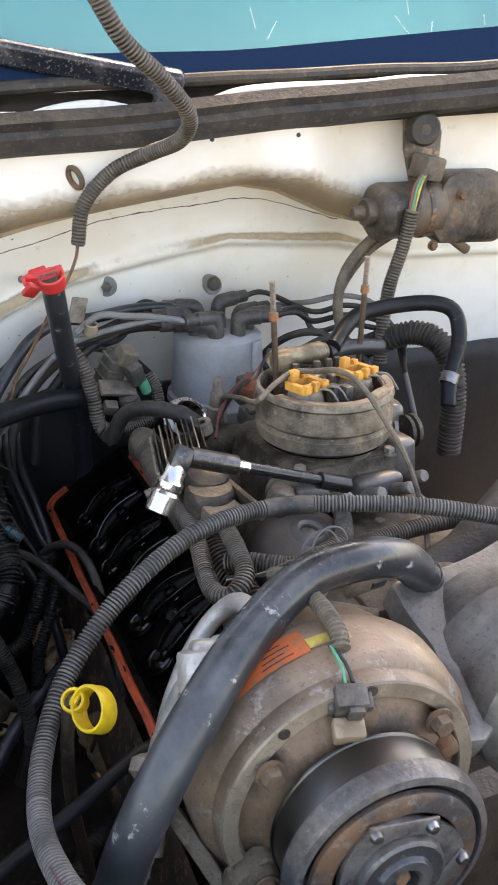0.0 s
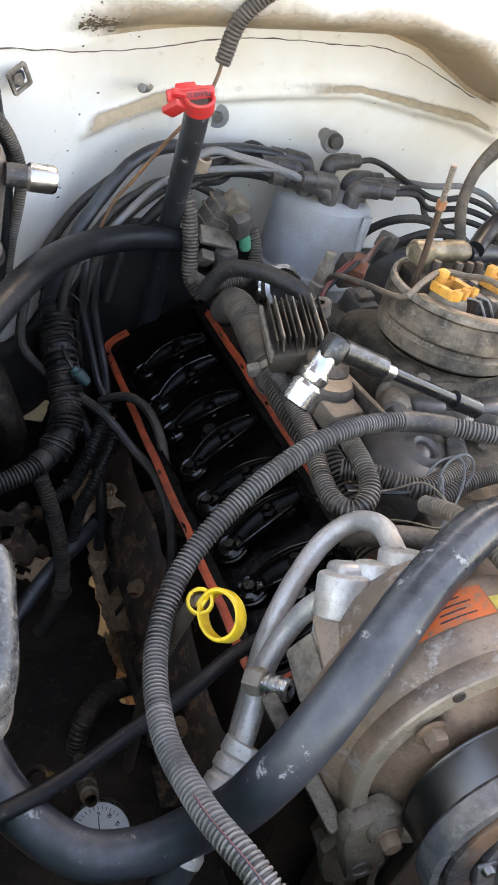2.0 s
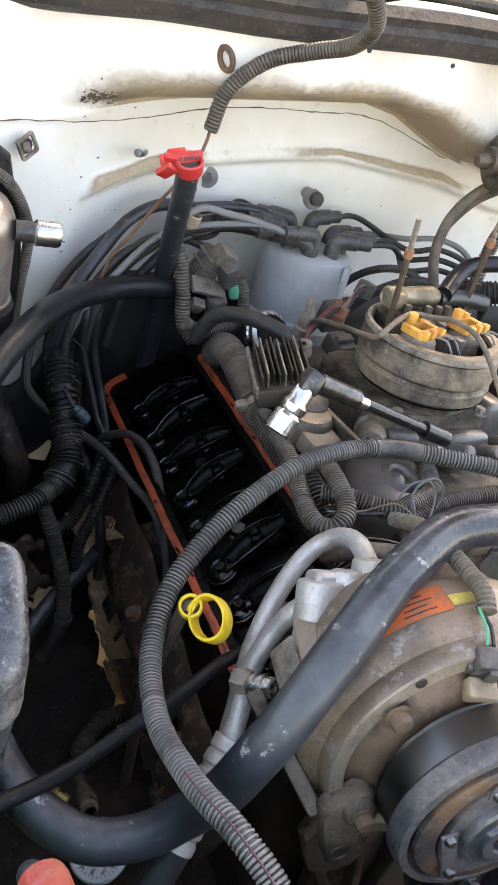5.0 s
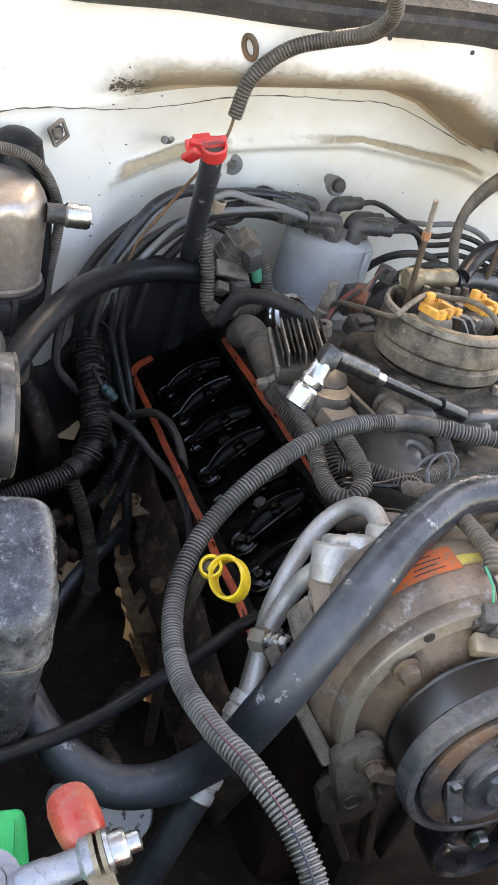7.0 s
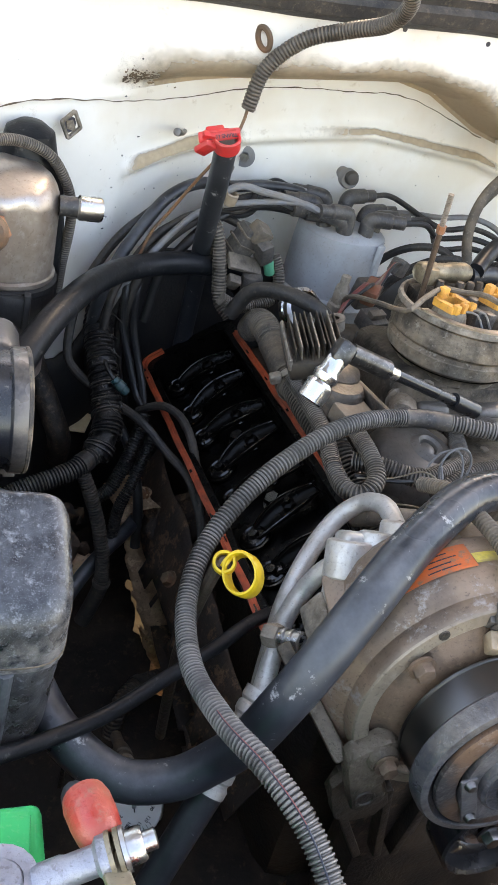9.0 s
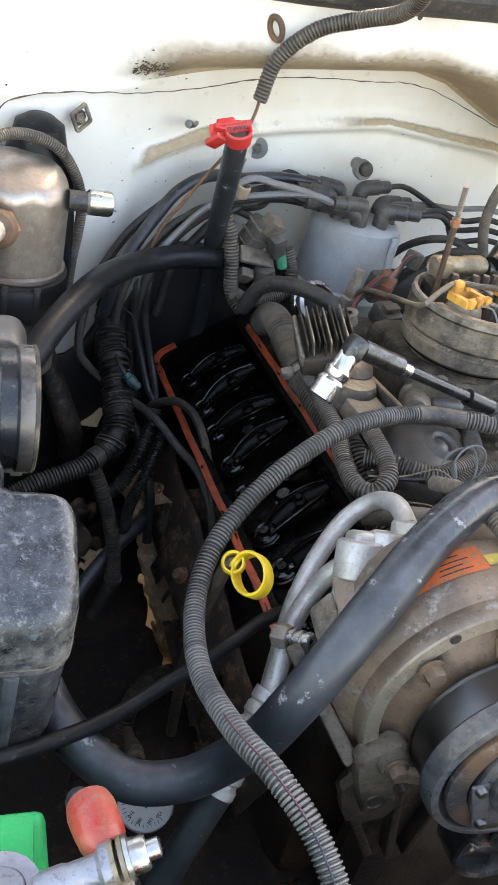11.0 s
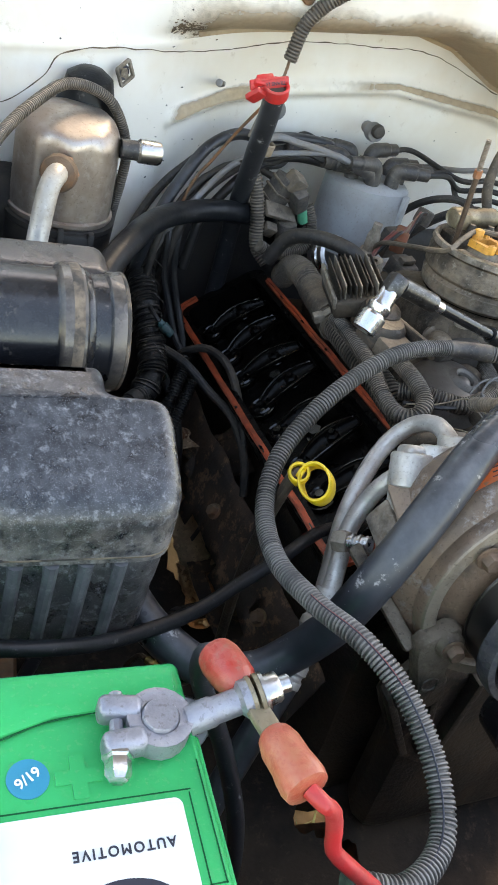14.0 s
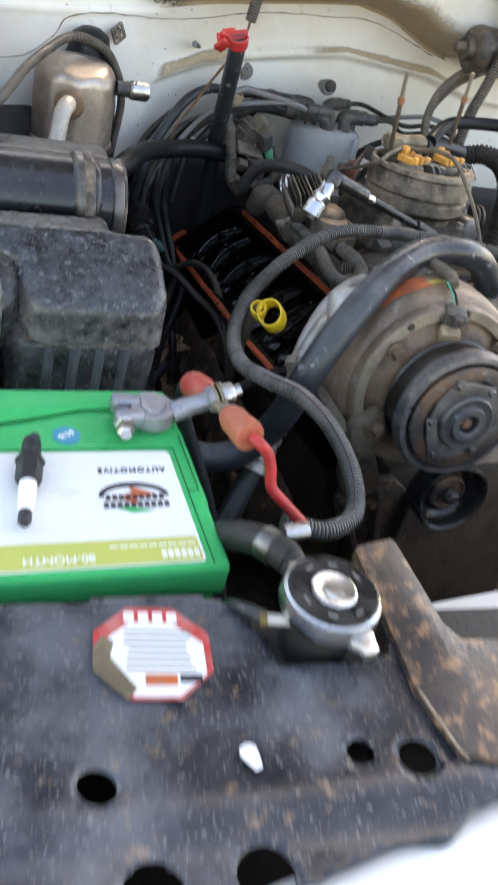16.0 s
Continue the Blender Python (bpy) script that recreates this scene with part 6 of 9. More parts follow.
def build_ac_lines():
    t = thing("refrigerant_lines", "pale aluminium air conditioning lines with a service port", "pipes")
    part("line", tube([(0.218, 0.502, 1.204), (0.221, 0.534, 1.197), (0.214, 0.553, 1.182), (0.196, 0.552, 1.163), (0.174, 0.532, 1.142), (0.155, 0.505, 1.115), (0.145, 0.478, 1.080), (0.135, 0.45, 1.05)], 0.0076, 14), ALU, t, "upper aluminium line")
    part("line", tube([(0.172, 0.488, 1.180), (0.164, 0.489, 1.168), (0.156, 0.488, 1.148), (0.144, 0.476, 1.126), (0.134, 0.452, 1.105), (0.12, 0.42, 1.075)], 0.0074, 14), ALU, t, "lower aluminium line")
    p, w = Vector((0.133, 0.456, 1.137)), Vector((0.62, -0.62, 0.48)).normalized()
    q = axes(p, w)
    part("port_collar", lathe([(0, -0.010), (0.0085, -0.010), (0.0095, -0.004), (0.0085, 0.002), (0, 0.002)], 6, q), DIRTYALU, t, "rusty port collar")
    sp = part("service_port", lathe([(0.0058, 0.0), (0.0058, 0.004), (0.0074, 0.005), (0.0074, 0.007), (0.0060, 0.008), (0.0060, 0.010), (0.0074, 0.011), (0.0074, 0.013), (0.0060, 0.014), (0.0060, 0.016), (0.0074, 0.017), (0.0074, 0.020), (0.0052, 0.0205), (0.0045, 0.014), (0, 0.014)], 24, q), ZINC, t, "bright threaded service port")
    part("valve_core", lathe([(0, 0.001), (0.002, 0), (0.002, -0.006)], 10, axes(p + w * 0.0175, w)), INK, sp)
    path = spline([(0.128, 0.438, 1.098), (0.108, 0.412, 1.07), (0.092, 0.392, 1.045)], 0.002)
    part("crimp", sweep(path, lambda q: 0.0122 if (q / 0.012) % 1 < 0.7 else 0.0106, 18), ALU, t, "crimped aluminium hose sleeve")
    part("rubber_end", tube([(0.094, 0.394, 1.048), (0.06, 0.36, 0.99), (0.03, 0.33, 0.93)], 0.0115, 14), RUBBER, t)


build_ac_lines()


# ---- battery and its cable ----
BM = pose(-0.184, 0.2035, 1.197, 0, 0, 4)


def build_battery():
    t = thing("battery", "green automotive battery with a white label on its top", "battery")
    w, d = 0.306, 0.19
    part("lid", box(w, d, 0.028, 0.005, 3, m=BM @ pose(0, 0, -0.028)), GREEN, t, "bright green plastic lid")
    part("case", box(w - 0.008, d - 0.008, 0.165, 0.006, m=BM @ pose(0, 0, -0.193)), GREEN, t)
    # raised rear ledge with a bent edge
    o = [(-w / 2 + 0.006, 0.087), (w / 2 - 0.006, 0.087), (w / 2 - 0.008, 0.060), (w / 2 - 0.022, 0.068), (w / 2 - 0.070, 0.066), (w / 2 - 0.105, 0.056), (w / 2 - 0.16, 0.045), (-w / 2 + 0.006, 0.035)]
    part("vent_ledge", prism(o, 0.003, 0.001, BM), GREEN, t)
    # shade in the lid's crease drawn as a dark green line
    crease = [BM @ Vector((x, y - 0.001, 0.0012)) for x, y in o[2:]]
    part("ledge_crease", tube(crease, 0.0005, 6), GREENCREASE, t, "dark green line drawn for the lid's crease")
    part("side_lip", box(0.010, 0.085, 0.02, 0.002, m=BM @ pose(w / 2 - 0.002, 0.010, -0.026)), GREEN, t)
    lb = part("label_panel", prism(rounded(0.232, 0.108, 0.004), 0.0006, 0, BM @ pose(w / 2 - 0.132, -0.036, 0.0002)), LABEL, t, "white printed paper label")
    LM = BM @ pose(w / 2 - 0.132, -0.036, 0.0011, 0, 0, 180)
    part("label_band", prism(rounded(0.228, 0.021, 0.002), 0.0003, 0, LM @ pose(0, 0.0425, -0.0002)), LABELGOLD, lb, "green-gold band")
    words("AUTOMOTIVE", 0.0066, LM @ pose(-0.0855, -0.034, 0), INK, lb, squeeze=0.92, spacing=1.3)
    words("80-MONTH", 0.0085, LM @ pose(-0.026, 0.0465, 0.0004), PALEINK, lb)
    for k in range(6):
        part("print_bar", prism(rounded(0.0032, 0.0068, 0.0008), 0.0002, 0, LM @ pose(-0.111 + 0.0042 * k, 0.0465, 0.0002)), PALEINK, lb)
    for k in range(9):
        part("print_bar", prism([(0, 0), (0.0052, 0), (0.0052, 0.0016), (0, 0.0016)], 0.0002, 0, LM @ pose(-0.112 + 0.0062 * k, 0.0375, 0.0002)), PALEINK, lb)
    # maker's mark as plain shapes
    LG = LM @ pose(-0.082, -0.006, 0) @ Matrix.Diagonal((0.66, 0.72, 1, 1))
    part("mark_arc", ring_plate([(0.036 * math.cos(radians(a)), 0.019 * math.sin(radians(a))) for a in range(180, 361, 12)] + [(0.036 - 0.0048 * k, 0) for k in range(1, 15)], [(0.031 * math.cos(radians(a)), 0.013 * math.sin(radians(a))) for a in range(180, 361, 12)] + [(0.031 - 0.0042 * k, 0) for k in range(1, 15)], 0.0002, LG @ pose(0, -0.002, 0)), INK, lb)
    part("mark_flash", prism([(-0.022, -0.004), (0.004, -0.016), (0.001, -0.007), (0.018, -0.001), (-0.004, 0.012), (0.0, 0.002)], 0.0002, 0, LG @ pose(0, 0, 0.0002)), ORANGESTICKER, lb)
    part("mark_leaf", prism([(-0.016, 0.018), (0.006, 0.020), (0.020, 0.012), (0.006, 0.013)], 0.0002, 0, LG @ pose(0, 0, 0.0001)), GREEN, lb)
    for row, (y, n, size) in enumerate(((-0.006, 9, 0.0064), (0.004, 10, 0.0064))):
        for k in range(n):
            part("mark_bar", prism(rounded(size * 0.72, size * 1.05, 0.0006), 0.0002, 0, LG @ pose((k - (n - 1) / 2) * size * 1.06, y + 0.006, 0.0004)), INK, lb)
    rng2 = random.Random(2)
    for k in range(11):
        L = 0.02 + 0.02 * rng2.random()
        part("print_bar", prism([(0, 0), (L, 0), (L, 0.0011), (0, 0.0011)], 0.0002, 0, LM @ pose(0.028 + 0.004 * (k % 2), -0.038 + 0.0062 * k, 0.0)), BLUEINK, lb)
    dot = part("date_dot", lathe([(0, 0.0006), (0.0098, 0.0006), (0.0098, 0)], 32, BM @ pose(0.068, 0.037, 0.0)), BLUEDOT, t, "round blue date sticker")
    words("9/19", 0.0072, BM @ pose(0.068, 0.037, 0.0009, 0, 0, 32), CERAMIC, dot)
    pl = prism([(-0.011, -0.0035), (-0.0035, -0.0035), (-0.0035, -0.011), (0.0035, -0.011), (0.0035, -0.0035), (0.011, -0.0035), (0.011, 0.0035), (0.0035, 0.0035), (0.0035, 0.011), (-0.0035, 0.011), (-0.0035, 0.0035), (-0.011, 0.0035)], 0.0007, 0, BM @ pose(0.091, 0.035, -0.0001))
    part("plus_sign", pl, GREEN, t)
    part("post", lathe([(0.0115, -0.001), (0.0092, 0.017), (0.0085, 0.018), (0, 0.018)], 24, BM @ pose(0.131, 0.052, 0)), LEAD, t)
    # grooves drawn as dark green strips, their shade in the colour
    for x, y, turn, L in ((w / 2 - 0.0115, -0.036, 90, 0.112), (w / 2 - 0.132, 0.0215, 0, 0.243), (w / 2 - 0.004, 0.006, 90, 0.060), (w / 2 - 0.0078, -0.0235, 0, 0.0085)):
        part("lid_groove", box(L, 0.0006, 0.0004, m=BM @ pose(x, y, 0.0, 0, 0, turn)), GREENCREASE, t)
    tray = part("tray", box(0.34, 0.22, 0.012, 0.004, m=BM @ pose(0, 0, -0.207)), BLACKCASE, t)
    return t


build_battery()


def build_cable():
    t = thing("positive_cable", "red battery cable with a lead clamp on the post", "battery cable")
    m = BM @ pose(0.131, 0.052, 0.004, 0, 0, -2)
    ring = part("clamp", ring_plate([(0.0165 * math.cos(a / 20 * 6.2832), 0.0165 * math.sin(a / 20 * 6.2832)) for a in range(20)], [(0.0098 * math.cos(a / 20 * 6.2832), 0.0098 * math.sin(a / 20 * 6.2832)) for a in range(20)], 0.012, m), LEAD, t, "oxidised lead battery clamp")
    for s in (-1, 1):
        part("clamp_jaw", box(0.022, 0.0120, 0.014, 0.004, 3, m=m @ pose(-0.0185, 0.0092 * s - 0.001, 0, 0, 0, -6 * s)), LEAD, ring)
    w = (m.to_3x3() @ Vector((0.1, 1, 0))).normalized()
    q = m @ Vector((-0.0225, -0.018, 0.006))
    part("clamp_bolt", tube([q, q + w * 0.036], 0.0036, 10), LEAD, ring)
    part("clamp_nut", lathe([(0, -0.010), (0.0045, -0.010), (0.0065, -0.007), (0.0065, 0.0), (0.0078, 0.001), (0.0078, 0.0025), (0, 0.0025)], 6, axes(q, w)), BRIGHT, ring)
    # arm to the cable lugs
    a, b = m @ Vector((0.015, 0, 0.006)), Vector((-0.011, 0.270, 1.218))
    path = [a.lerp(b, i / 16) for i in range(17)]
    part("clamp_arm", sweep(path, lambda s: 0.0078 if s < 0.014 else (0.0070 if s < 0.028 else 0.0098), 16), LEAD, ring)
    u = (b - a).normalized()
    part("lug", lathe([(0.004, 0), (0.0104, 0), (0.0104, 0.0022), (0.004, 0.0022)], 20, axes(b, u)), OLIVE, t, "tinned cable lug")
    part("lug", lathe([(0.004, 0), (0.0104, 0), (0.0104, 0.0022), (0.004, 0.0022)], 20, axes(b + u * 0.004, u)), OLIVE, t, "tinned cable lug")
    part("terminal_nut", lathe([(0.0105, 0.0065), (0.0105, 0.0085), (0.0082, 0.0087), (0.0082, 0.0145), (0.0072, 0.0160), (0.0048, 0.0162), (0.0048, 0.0215), (0.0035, 0.0222), (0, 0.0222)], 12, axes(b, u)), BRIGHT, t)
    # two moulded red boots
    e1 = Vector((-0.0185, 0.302, 1.207))
    d1 = (e1 - b).normalized()
    part("lug_tongue", box(0.013, 0.004, 0.016, 0.001, m=axes(b, d1)), OLIVE, t)
    part("boot", lathe([(0.0065, 0.007), (0.0085, 0.009), (0.0108, 0.014), (0.0116, 0.022), (0.0118, 0.032), (0.0108, 0.037), (0.007, 0.0385), (0, 0.0385)], 24, axes(b, d1)), BOOTRED, t, "faded red rubber boot")
    part("cable", tube([b + d1 * 0.030, e1 + Vector((-0.004, 0.008, -0.008)), (-0.014, 0.318, 1.16), (0.02, 0.32, 1.08), (0.05, 0.31, 0.99), (0.075, 0.31, 0.86), (0.09, 0.32, 0.71)], 0.0065, 12), RUBBER, t)
    e2 = Vector((0.0035, 0.2165, 1.224))
    d2 = (e2 - b).normalized()
    part("lug_tongue", box(0.012, 0.005, 0.028, 0.0015, m=axes(b, d2)), OLIVE, t)
    L2 = (e2 - b).length
    part("boot", lathe([(0.0066, 0.0225), (0.0086, 0.0245), (0.0106, 0.031), (0.0108, L2 - 0.014), (0.0116, L2 - 0.010), (0.0120, L2 - 0.004), (0.0112, L2), (0.006, L2 + 0.001), (0, L2 + 0.001)], 24, axes(b, d2)), BOOTTAN, t, "sun-bleached orange rubber boot")
    part("cable", tube([(0.0045, 0.216, 1.224), (0.010, 0.209, 1.223), (0.019, 0.210, 1.212), (0.0225, 0.206, 1.199), (0.024, 0.202, 1.190), (0.036, 0.197, 1.179), (0.053, 0.192, 1.164)], 0.0043, 12), RED, t, "red insulated cable")


build_cable()

# brass union behind the battery
t = thing("brass_fitting", "small gold brass union behind the battery", "fitting")
bw = Vector((0.7, -0.65, 0.0))
part("union", lathe([(0, 0), (0.0050, 0), (0.0062, 0.002), (0.0062, 0.007), (0.0075, 0.008), (0.0075, 0.014), (0.0058, 0.015), (0.0058, 0.021), (0.0075, 0.022), (0.0075, 0.030), (0, 0.031)], 8, axes((0.040, 0.552, 0.857), bw) @ Matrix.Scale(0.7, 4)), BRASS, t)
part("pipe", tube([(0.040, 0.552, 0.857), (0.036, 0.565, 0.845), (0.03, 0.58, 0.80), (0.03, 0.585, 0.72)], 0.003, 8), CASTIRON, t)


def build_spark_plug():
    t = thing("spark_plug", "used spark plug lying on the battery", "spark plug")
    a, b = Vector((-0.1435, 0.228, 1.2085)), Vector((-0.151, 0.150, 1.2045))
    m = axes(a, b - a)
    part("thread", sweep([m @ Vector((0, 0, 0.004 + 0.0006 * i)) for i in range(28)], lambda q: 0.0058 + 0.0006 * math.sin(q * 2 * math.pi / 0.00125 / 1.0), 16), PLUGSTEEL, t, "sooty black thread")
    part("shell", lathe([(0.0075, 0.021), (0.0095, 0.022), (0.0098, 0.026), (0.0085, 0.027), (0.0085, 0.042), (0.0075, 0.045), (0.006, 0.046)], 6, m), PLUGSTEEL, t)
    part("insulator", lathe([(0.0058, 0.045), (0.0056, 0.062), (0.0046, 0.068), (0.0040, 0.070)], 20, m), CERAMIC, t, "white ceramic insulator")
    part("terminal", lathe([(0.0034, 0.069), (0.0042, 0.071), (0.0042, 0.078), (0.0028, 0.080), (0, 0.080)], 16, m), PLUGSTEEL, t)
    part("electrode", tube([m @ Vector((0.004, 0, 0.005)), m @ Vector((0.004, 0, -0.001)), m @ Vector((0.002, 0, -0.0035)), m @ Vector((-0.001, 0, -0.003))], 0.001, 8, 0.001), PLUGSTEEL, t)


build_spark_plug()


# ---- radiator filler ----
def build_filler():
    t = thing("radiator_filler", "black radiator filler neck under a bright-rimmed black cap", "radiator filler")
    m = pose(0.0165, 0.068, 1.222)
    part("cap", lathe([(0, 0.0075), (0.010, 0.0078), (0.0135, 0.0080), (0.0145, 0.0080), (0.016, 0.0082), (0.026, 0.0085), (0.0275, 0.0075)], 48, m), CHROMECAP, t, "black cap face")
    part("rim", lathe([(0.0272, 0.0078), (0.0290, 0.0064), (0.0296, 0.002), (0.0300, -0.004), (0.0292, -0.0060), (0.026, -0.0065)], 48, m), BRIGHT, t, "bright metal rim")
    part("button", lathe([(0, 0.0092), (0.005, 0.0092), (0.0055, 0.0082), (0.0072, 0.0082), (0.0125, 0.0098), (0.0138, 0.0092), (0.014, 0.0082)], 32, m), BRIGHT, t)
    part("tab", prism([(-0.010, 0), (-0.006, -0.008), (-0.005, -0.012), (0.0, -0.0135), (0.005, -0.012), (0.006, -0.008), (0.010, 0)], 0.005, 0.002, m @ pose(0.011, -0.0255, -0.006, 0, 0, 20)), BRIGHT, t)
    part("tab", prism([(-0.010, 0), (-0.005, -0.006), (0.005, -0.006), (0.010, 0)], 0.005, 0.002, m @ pose(-0.011, 0.0255, -0.004, 0, 0, 200)), BRIGHT, t)
    for k, a in enumerate((30, 75, 120, 200, 250, 300)):
        part("print_bar", prism(rounded(0.006, 0.0018, 0.0004), 0.0002, 0, m @ pose(0.020 * math.cos(radians(a)), 0.020 * math.sin(radians(a)), 0.00855, 0, 0, a + 90)), CABLEGREY, t)
    t2 = t
    part("neck", lathe([(0.0262, -0.004), (0.0265, -0.006), (0.022, -0.006), (0.021, -0.04), (0.026, -0.06)], 32, m @ pose(0, 0, -0.004)), BLACKCASE, t2)
    part("spout", tube([(0.012, 0.085, 1.205), (0.007, 0.10, 1.213), (0.001, 0.112, 1.218)], 0.0094, 14), BLACKCASE, t2)
    part("overflow_stub", tube([(-0.008, 0.062, 1.212), (-0.016, 0.063, 1.212), (-0.024, 0.066, 1.210)], 0.0034, 10), ALU, t2)
    part("overflow_tip", tube([(-0.020, 0.065, 1.211), (-0.024, 0.066, 1.210)], 0.0046, 10), BRASS, t2)


build_filler()
t = solid("neck_hose", tube([(0.004, 0.105, 1.217), (-0.006, 0.122, 1.214), (-0.018, 0.145, 1.198), (-0.024, 0.175, 1.165), (-0.015, 0.21, 1.12), (0.01, 0.25, 1.05), (0.03, 0.28, 0.95)], 0.0100, 18), BLACKCASE, "black radiator hose clamped to the filler neck", "hose")
cl = part("clamp_band", lathe([(0.0102, -0.0055), (0.0112, -0.0055), (0.0112, 0.0055), (0.0102, 0.0055)], 32, axes((-0.0045, 0.1195, 1.2142), (-0.5, 0.8, -0.2))), STEEL, t, "steel worm drive clamp")
part("clamp_screw", lathe([(0, 0), (0.0050, 0), (0.0054, 0.003), (0.0054, 0.016), (0, 0.016)], 14, axes((0.003, 0.122, 1.2225), (1, 0.1, 0.1))), BRIGHT, cl)
solid("overflow_hose", tube([(-0.022, 0.0655, 1.2105), (-0.030, 0.075, 1.207), (-0.034, 0.092, 1.19), (-0.028, 0.11, 1.15), (-0.02, 0.13, 1.08)], 0.0045, 10), RUBBER, "thin black overflow hose at the radiator neck", "hose")

# octagonal warning sticker and a chip of white paint on the support
st = thing("warning_sticker", "torn red and white octagonal warning sticker on the support", "sticker")
octa = lambda r: [(r * math.cos(radians(22.5 + 45 * k)), r * math.sin(radians(22.5 + 45 * k)) * 0.95) for k in range(8)]
SM = pose(-0.087, 0.051, 1.2035, 0, 0, -4)
part("border", prism(octa(0.0345), 0.0004, 0, SM), REDSTICKER, st, "faded red border")
part("face", prism([(x * 0.88, y * 0.80 - 0.0045) for x, y in octa(0.0345)], 0.0003, 0, SM @ pose(0, 0, 0.0002)), LABEL, st)
part("torn_corner", prism([(-0.0325, 0.002), (-0.027, 0.010), (-0.021, 0.006), (-0.0235, -0.004), (-0.010, -0.024), (-0.015, -0.0305), (-0.0325, -0.013)], 0.0005, 0, SM @ pose(0, 0, 0.0003)), OLIVE, st)
rng3 = random.Random(8)
for k in range(7):
    y = 0.013 - 0.0042 * k
    x0, x1 = -0.016 + 0.003 * rng3.random(), 0.017 + 0.006 * rng3.random()
    part("print_bar", prism([(x0, y), (x1, y), (x1, y + 0.0012), (x0, y + 0.0012)], 0.0002, 0, SM @ pose(0, 0, 0.0005)), CABLEGREY, st)
for x in (-0.012, -0.004, 0.004, 0.012):
    part("print_bar", prism(rounded(0.0058, 0.007, 0.001), 0.0002, 0, SM @ pose(x, 0.0235, 0.0003)), LABEL, st)
part("orange_block", prism(rounded(0.017, 0.007, 0.001), 0.0002, 0, SM @ pose(0.003, -0.0185, 0.0006)), ORANGESTICKER, st)
part("dark_mark", prism(rounded(0.012, 0.005, 0.001), 0.0002, 0, SM @ pose(0.019, -0.0175, 0.0006)), INK, st)
solid("paint_chip", prism([(0.004 * math.cos(a) * (1 + 0.25 * math.sin(3 * a)) * 1.1, 0.0085 * math.sin(a) * (1 + 0.15 * math.cos(2 * a))) for a in [k * 0.4488 for k in range(14)]], 0.0005, 0, pose(-0.047, -0.015, 1.2025, 0, 0, 20)), CERAMIC, "small white paint splash on the support panel", "paint splash")


# ---- air filter ----
def build_airbox():
    t = thing("air_filter_box", "scuffed black plastic air filter housing", "air filter box")
    A = Matrix.Rotation(radians(4), 4, "Z")
    m = Matrix.Translation((-0.022, 0.436, 1.12)) @ A

    def blob(x0, x1, y0, y1, z0, z1, bev, seg=5, flip=False, taper=1.0):
        at = pose((x0 + x1) / 2, (y0 + y1) / 2, z1, 180) if flip else pose((x0 + x1) / 2, (y0 + y1) / 2, z0)
        return box(x1 - x0, y1 - y0, z1 - z0, bev, seg, m @ at, taper=taper)
    mi = m.inverted()

    def slant(bm):
        for v in bm.verts:
            p = mi @ v.co
            p.z += 0.45 * min(0.0, p.y - 0.036) * smooth_step(0.065, 0.10, p.z)
            v.co = m @ p
        return bm
    def rim(pts, rs, n=6):
        """The outline with each corner rounded."""
        out = []
        c = len(pts)
        for i in range(c):
            r = rs[i]
            p, a, b = Vector(pts[i]), Vector(pts[i - 1]), Vector(pts[(i + 1) % c])
            u, v = (a - p).normalized(), (b - p).normalized()
            for k in range(n + 1):
                f = k / n
                out.append(tuple((p + u * r) * (1 - f) ** 2 + p * 2 * f * (1 - f) + (p + v * r) * f * f))
        return out

    shape = rim([(-0.126, -0.036), (0.0, -0.036), (0.0, 0.043), (-0.042, 0.046), (-0.040, 0.076), (-0.40, 0.076), (-0.40, 0.020), (-0.126, 0.020)], (0.026, 0.026, 0.020, 0.009, 0.011, 0.01, 0.01, 0.022))
    bm = prism(shape, 0.075, 0.014, m @ pose(0, 0, 0.055), seg=6)
    for cut in (0.036, 0.012, -0.012):
        bmesh.ops.bisect_plane(bm, geom=bm.verts[:] + bm.edges[:] + bm.faces[:], plane_co=m @ Vector((0, cut, 0)), plane_no=m.to_3x3() @ Vector((0, 1, 0)))
    bmesh.ops.triangulate(bm, faces=[f for f in bm.faces if len(f.verts) > 4], ngon_method="EAR_CLIP")
    part("cover", slant(bm), PLASTIC, t, "dusty black cover")
    part("cover_saddle", slant(blob(-0.42, -0.120, -0.018, 0.05, 0.03, 0.119, 0.018, 6)), PLASTIC, t)
    body = part("lower_body", blob(-0.140, -0.0008, -0.0356, 0.06, -0.045, 0.068, 0.025, 6, True, 0.93), PLASTIC, t, "ribbed black lower body")
    part("seam", prism(rim([(-0.126, -0.0364), (0.0004, -0.0364), (0.0004, 0.043), (-0.042, 0.046), (-0.126, 0.046)], (0.02, 0.0262, 0.020, 0.009, 0.02)), 0.0012, 0, m @ pose(0, 0, 0.0590)), TANDUST, t, "dusty seam")
    # ribs in a paler grey than the body
    for k in range(4):
        x = -0.036 - 0.0215 * k
        path = [m @ Vector((x - 0.002 * f, -0.0335 + 0.0035 * f, 0.054 - 0.09 * f)) for f in (0, 0.1, 0.4, 0.7, 1.0)]
        part("rib", sweep(path, lambda q: 0.0052, 10), RIBPLASTIC, body)
    part("side_body", blob(-0.42, -0.146, -0.032, 0.03, -0.06, 0.10, 0.012, 4), PLASTIC, t)
    part("side_flange", blob(-0.150, -0.142, -0.042, 0.02, 0.02, 0.108, 0.003, 3), PLASTIC, t)
    # round intake can behind
    c = Matrix.Translation((-0.056, 0.570, 1.2335)) @ A @ pose(0, 0, 0, 0, -90, 0)
    r = 0.0428
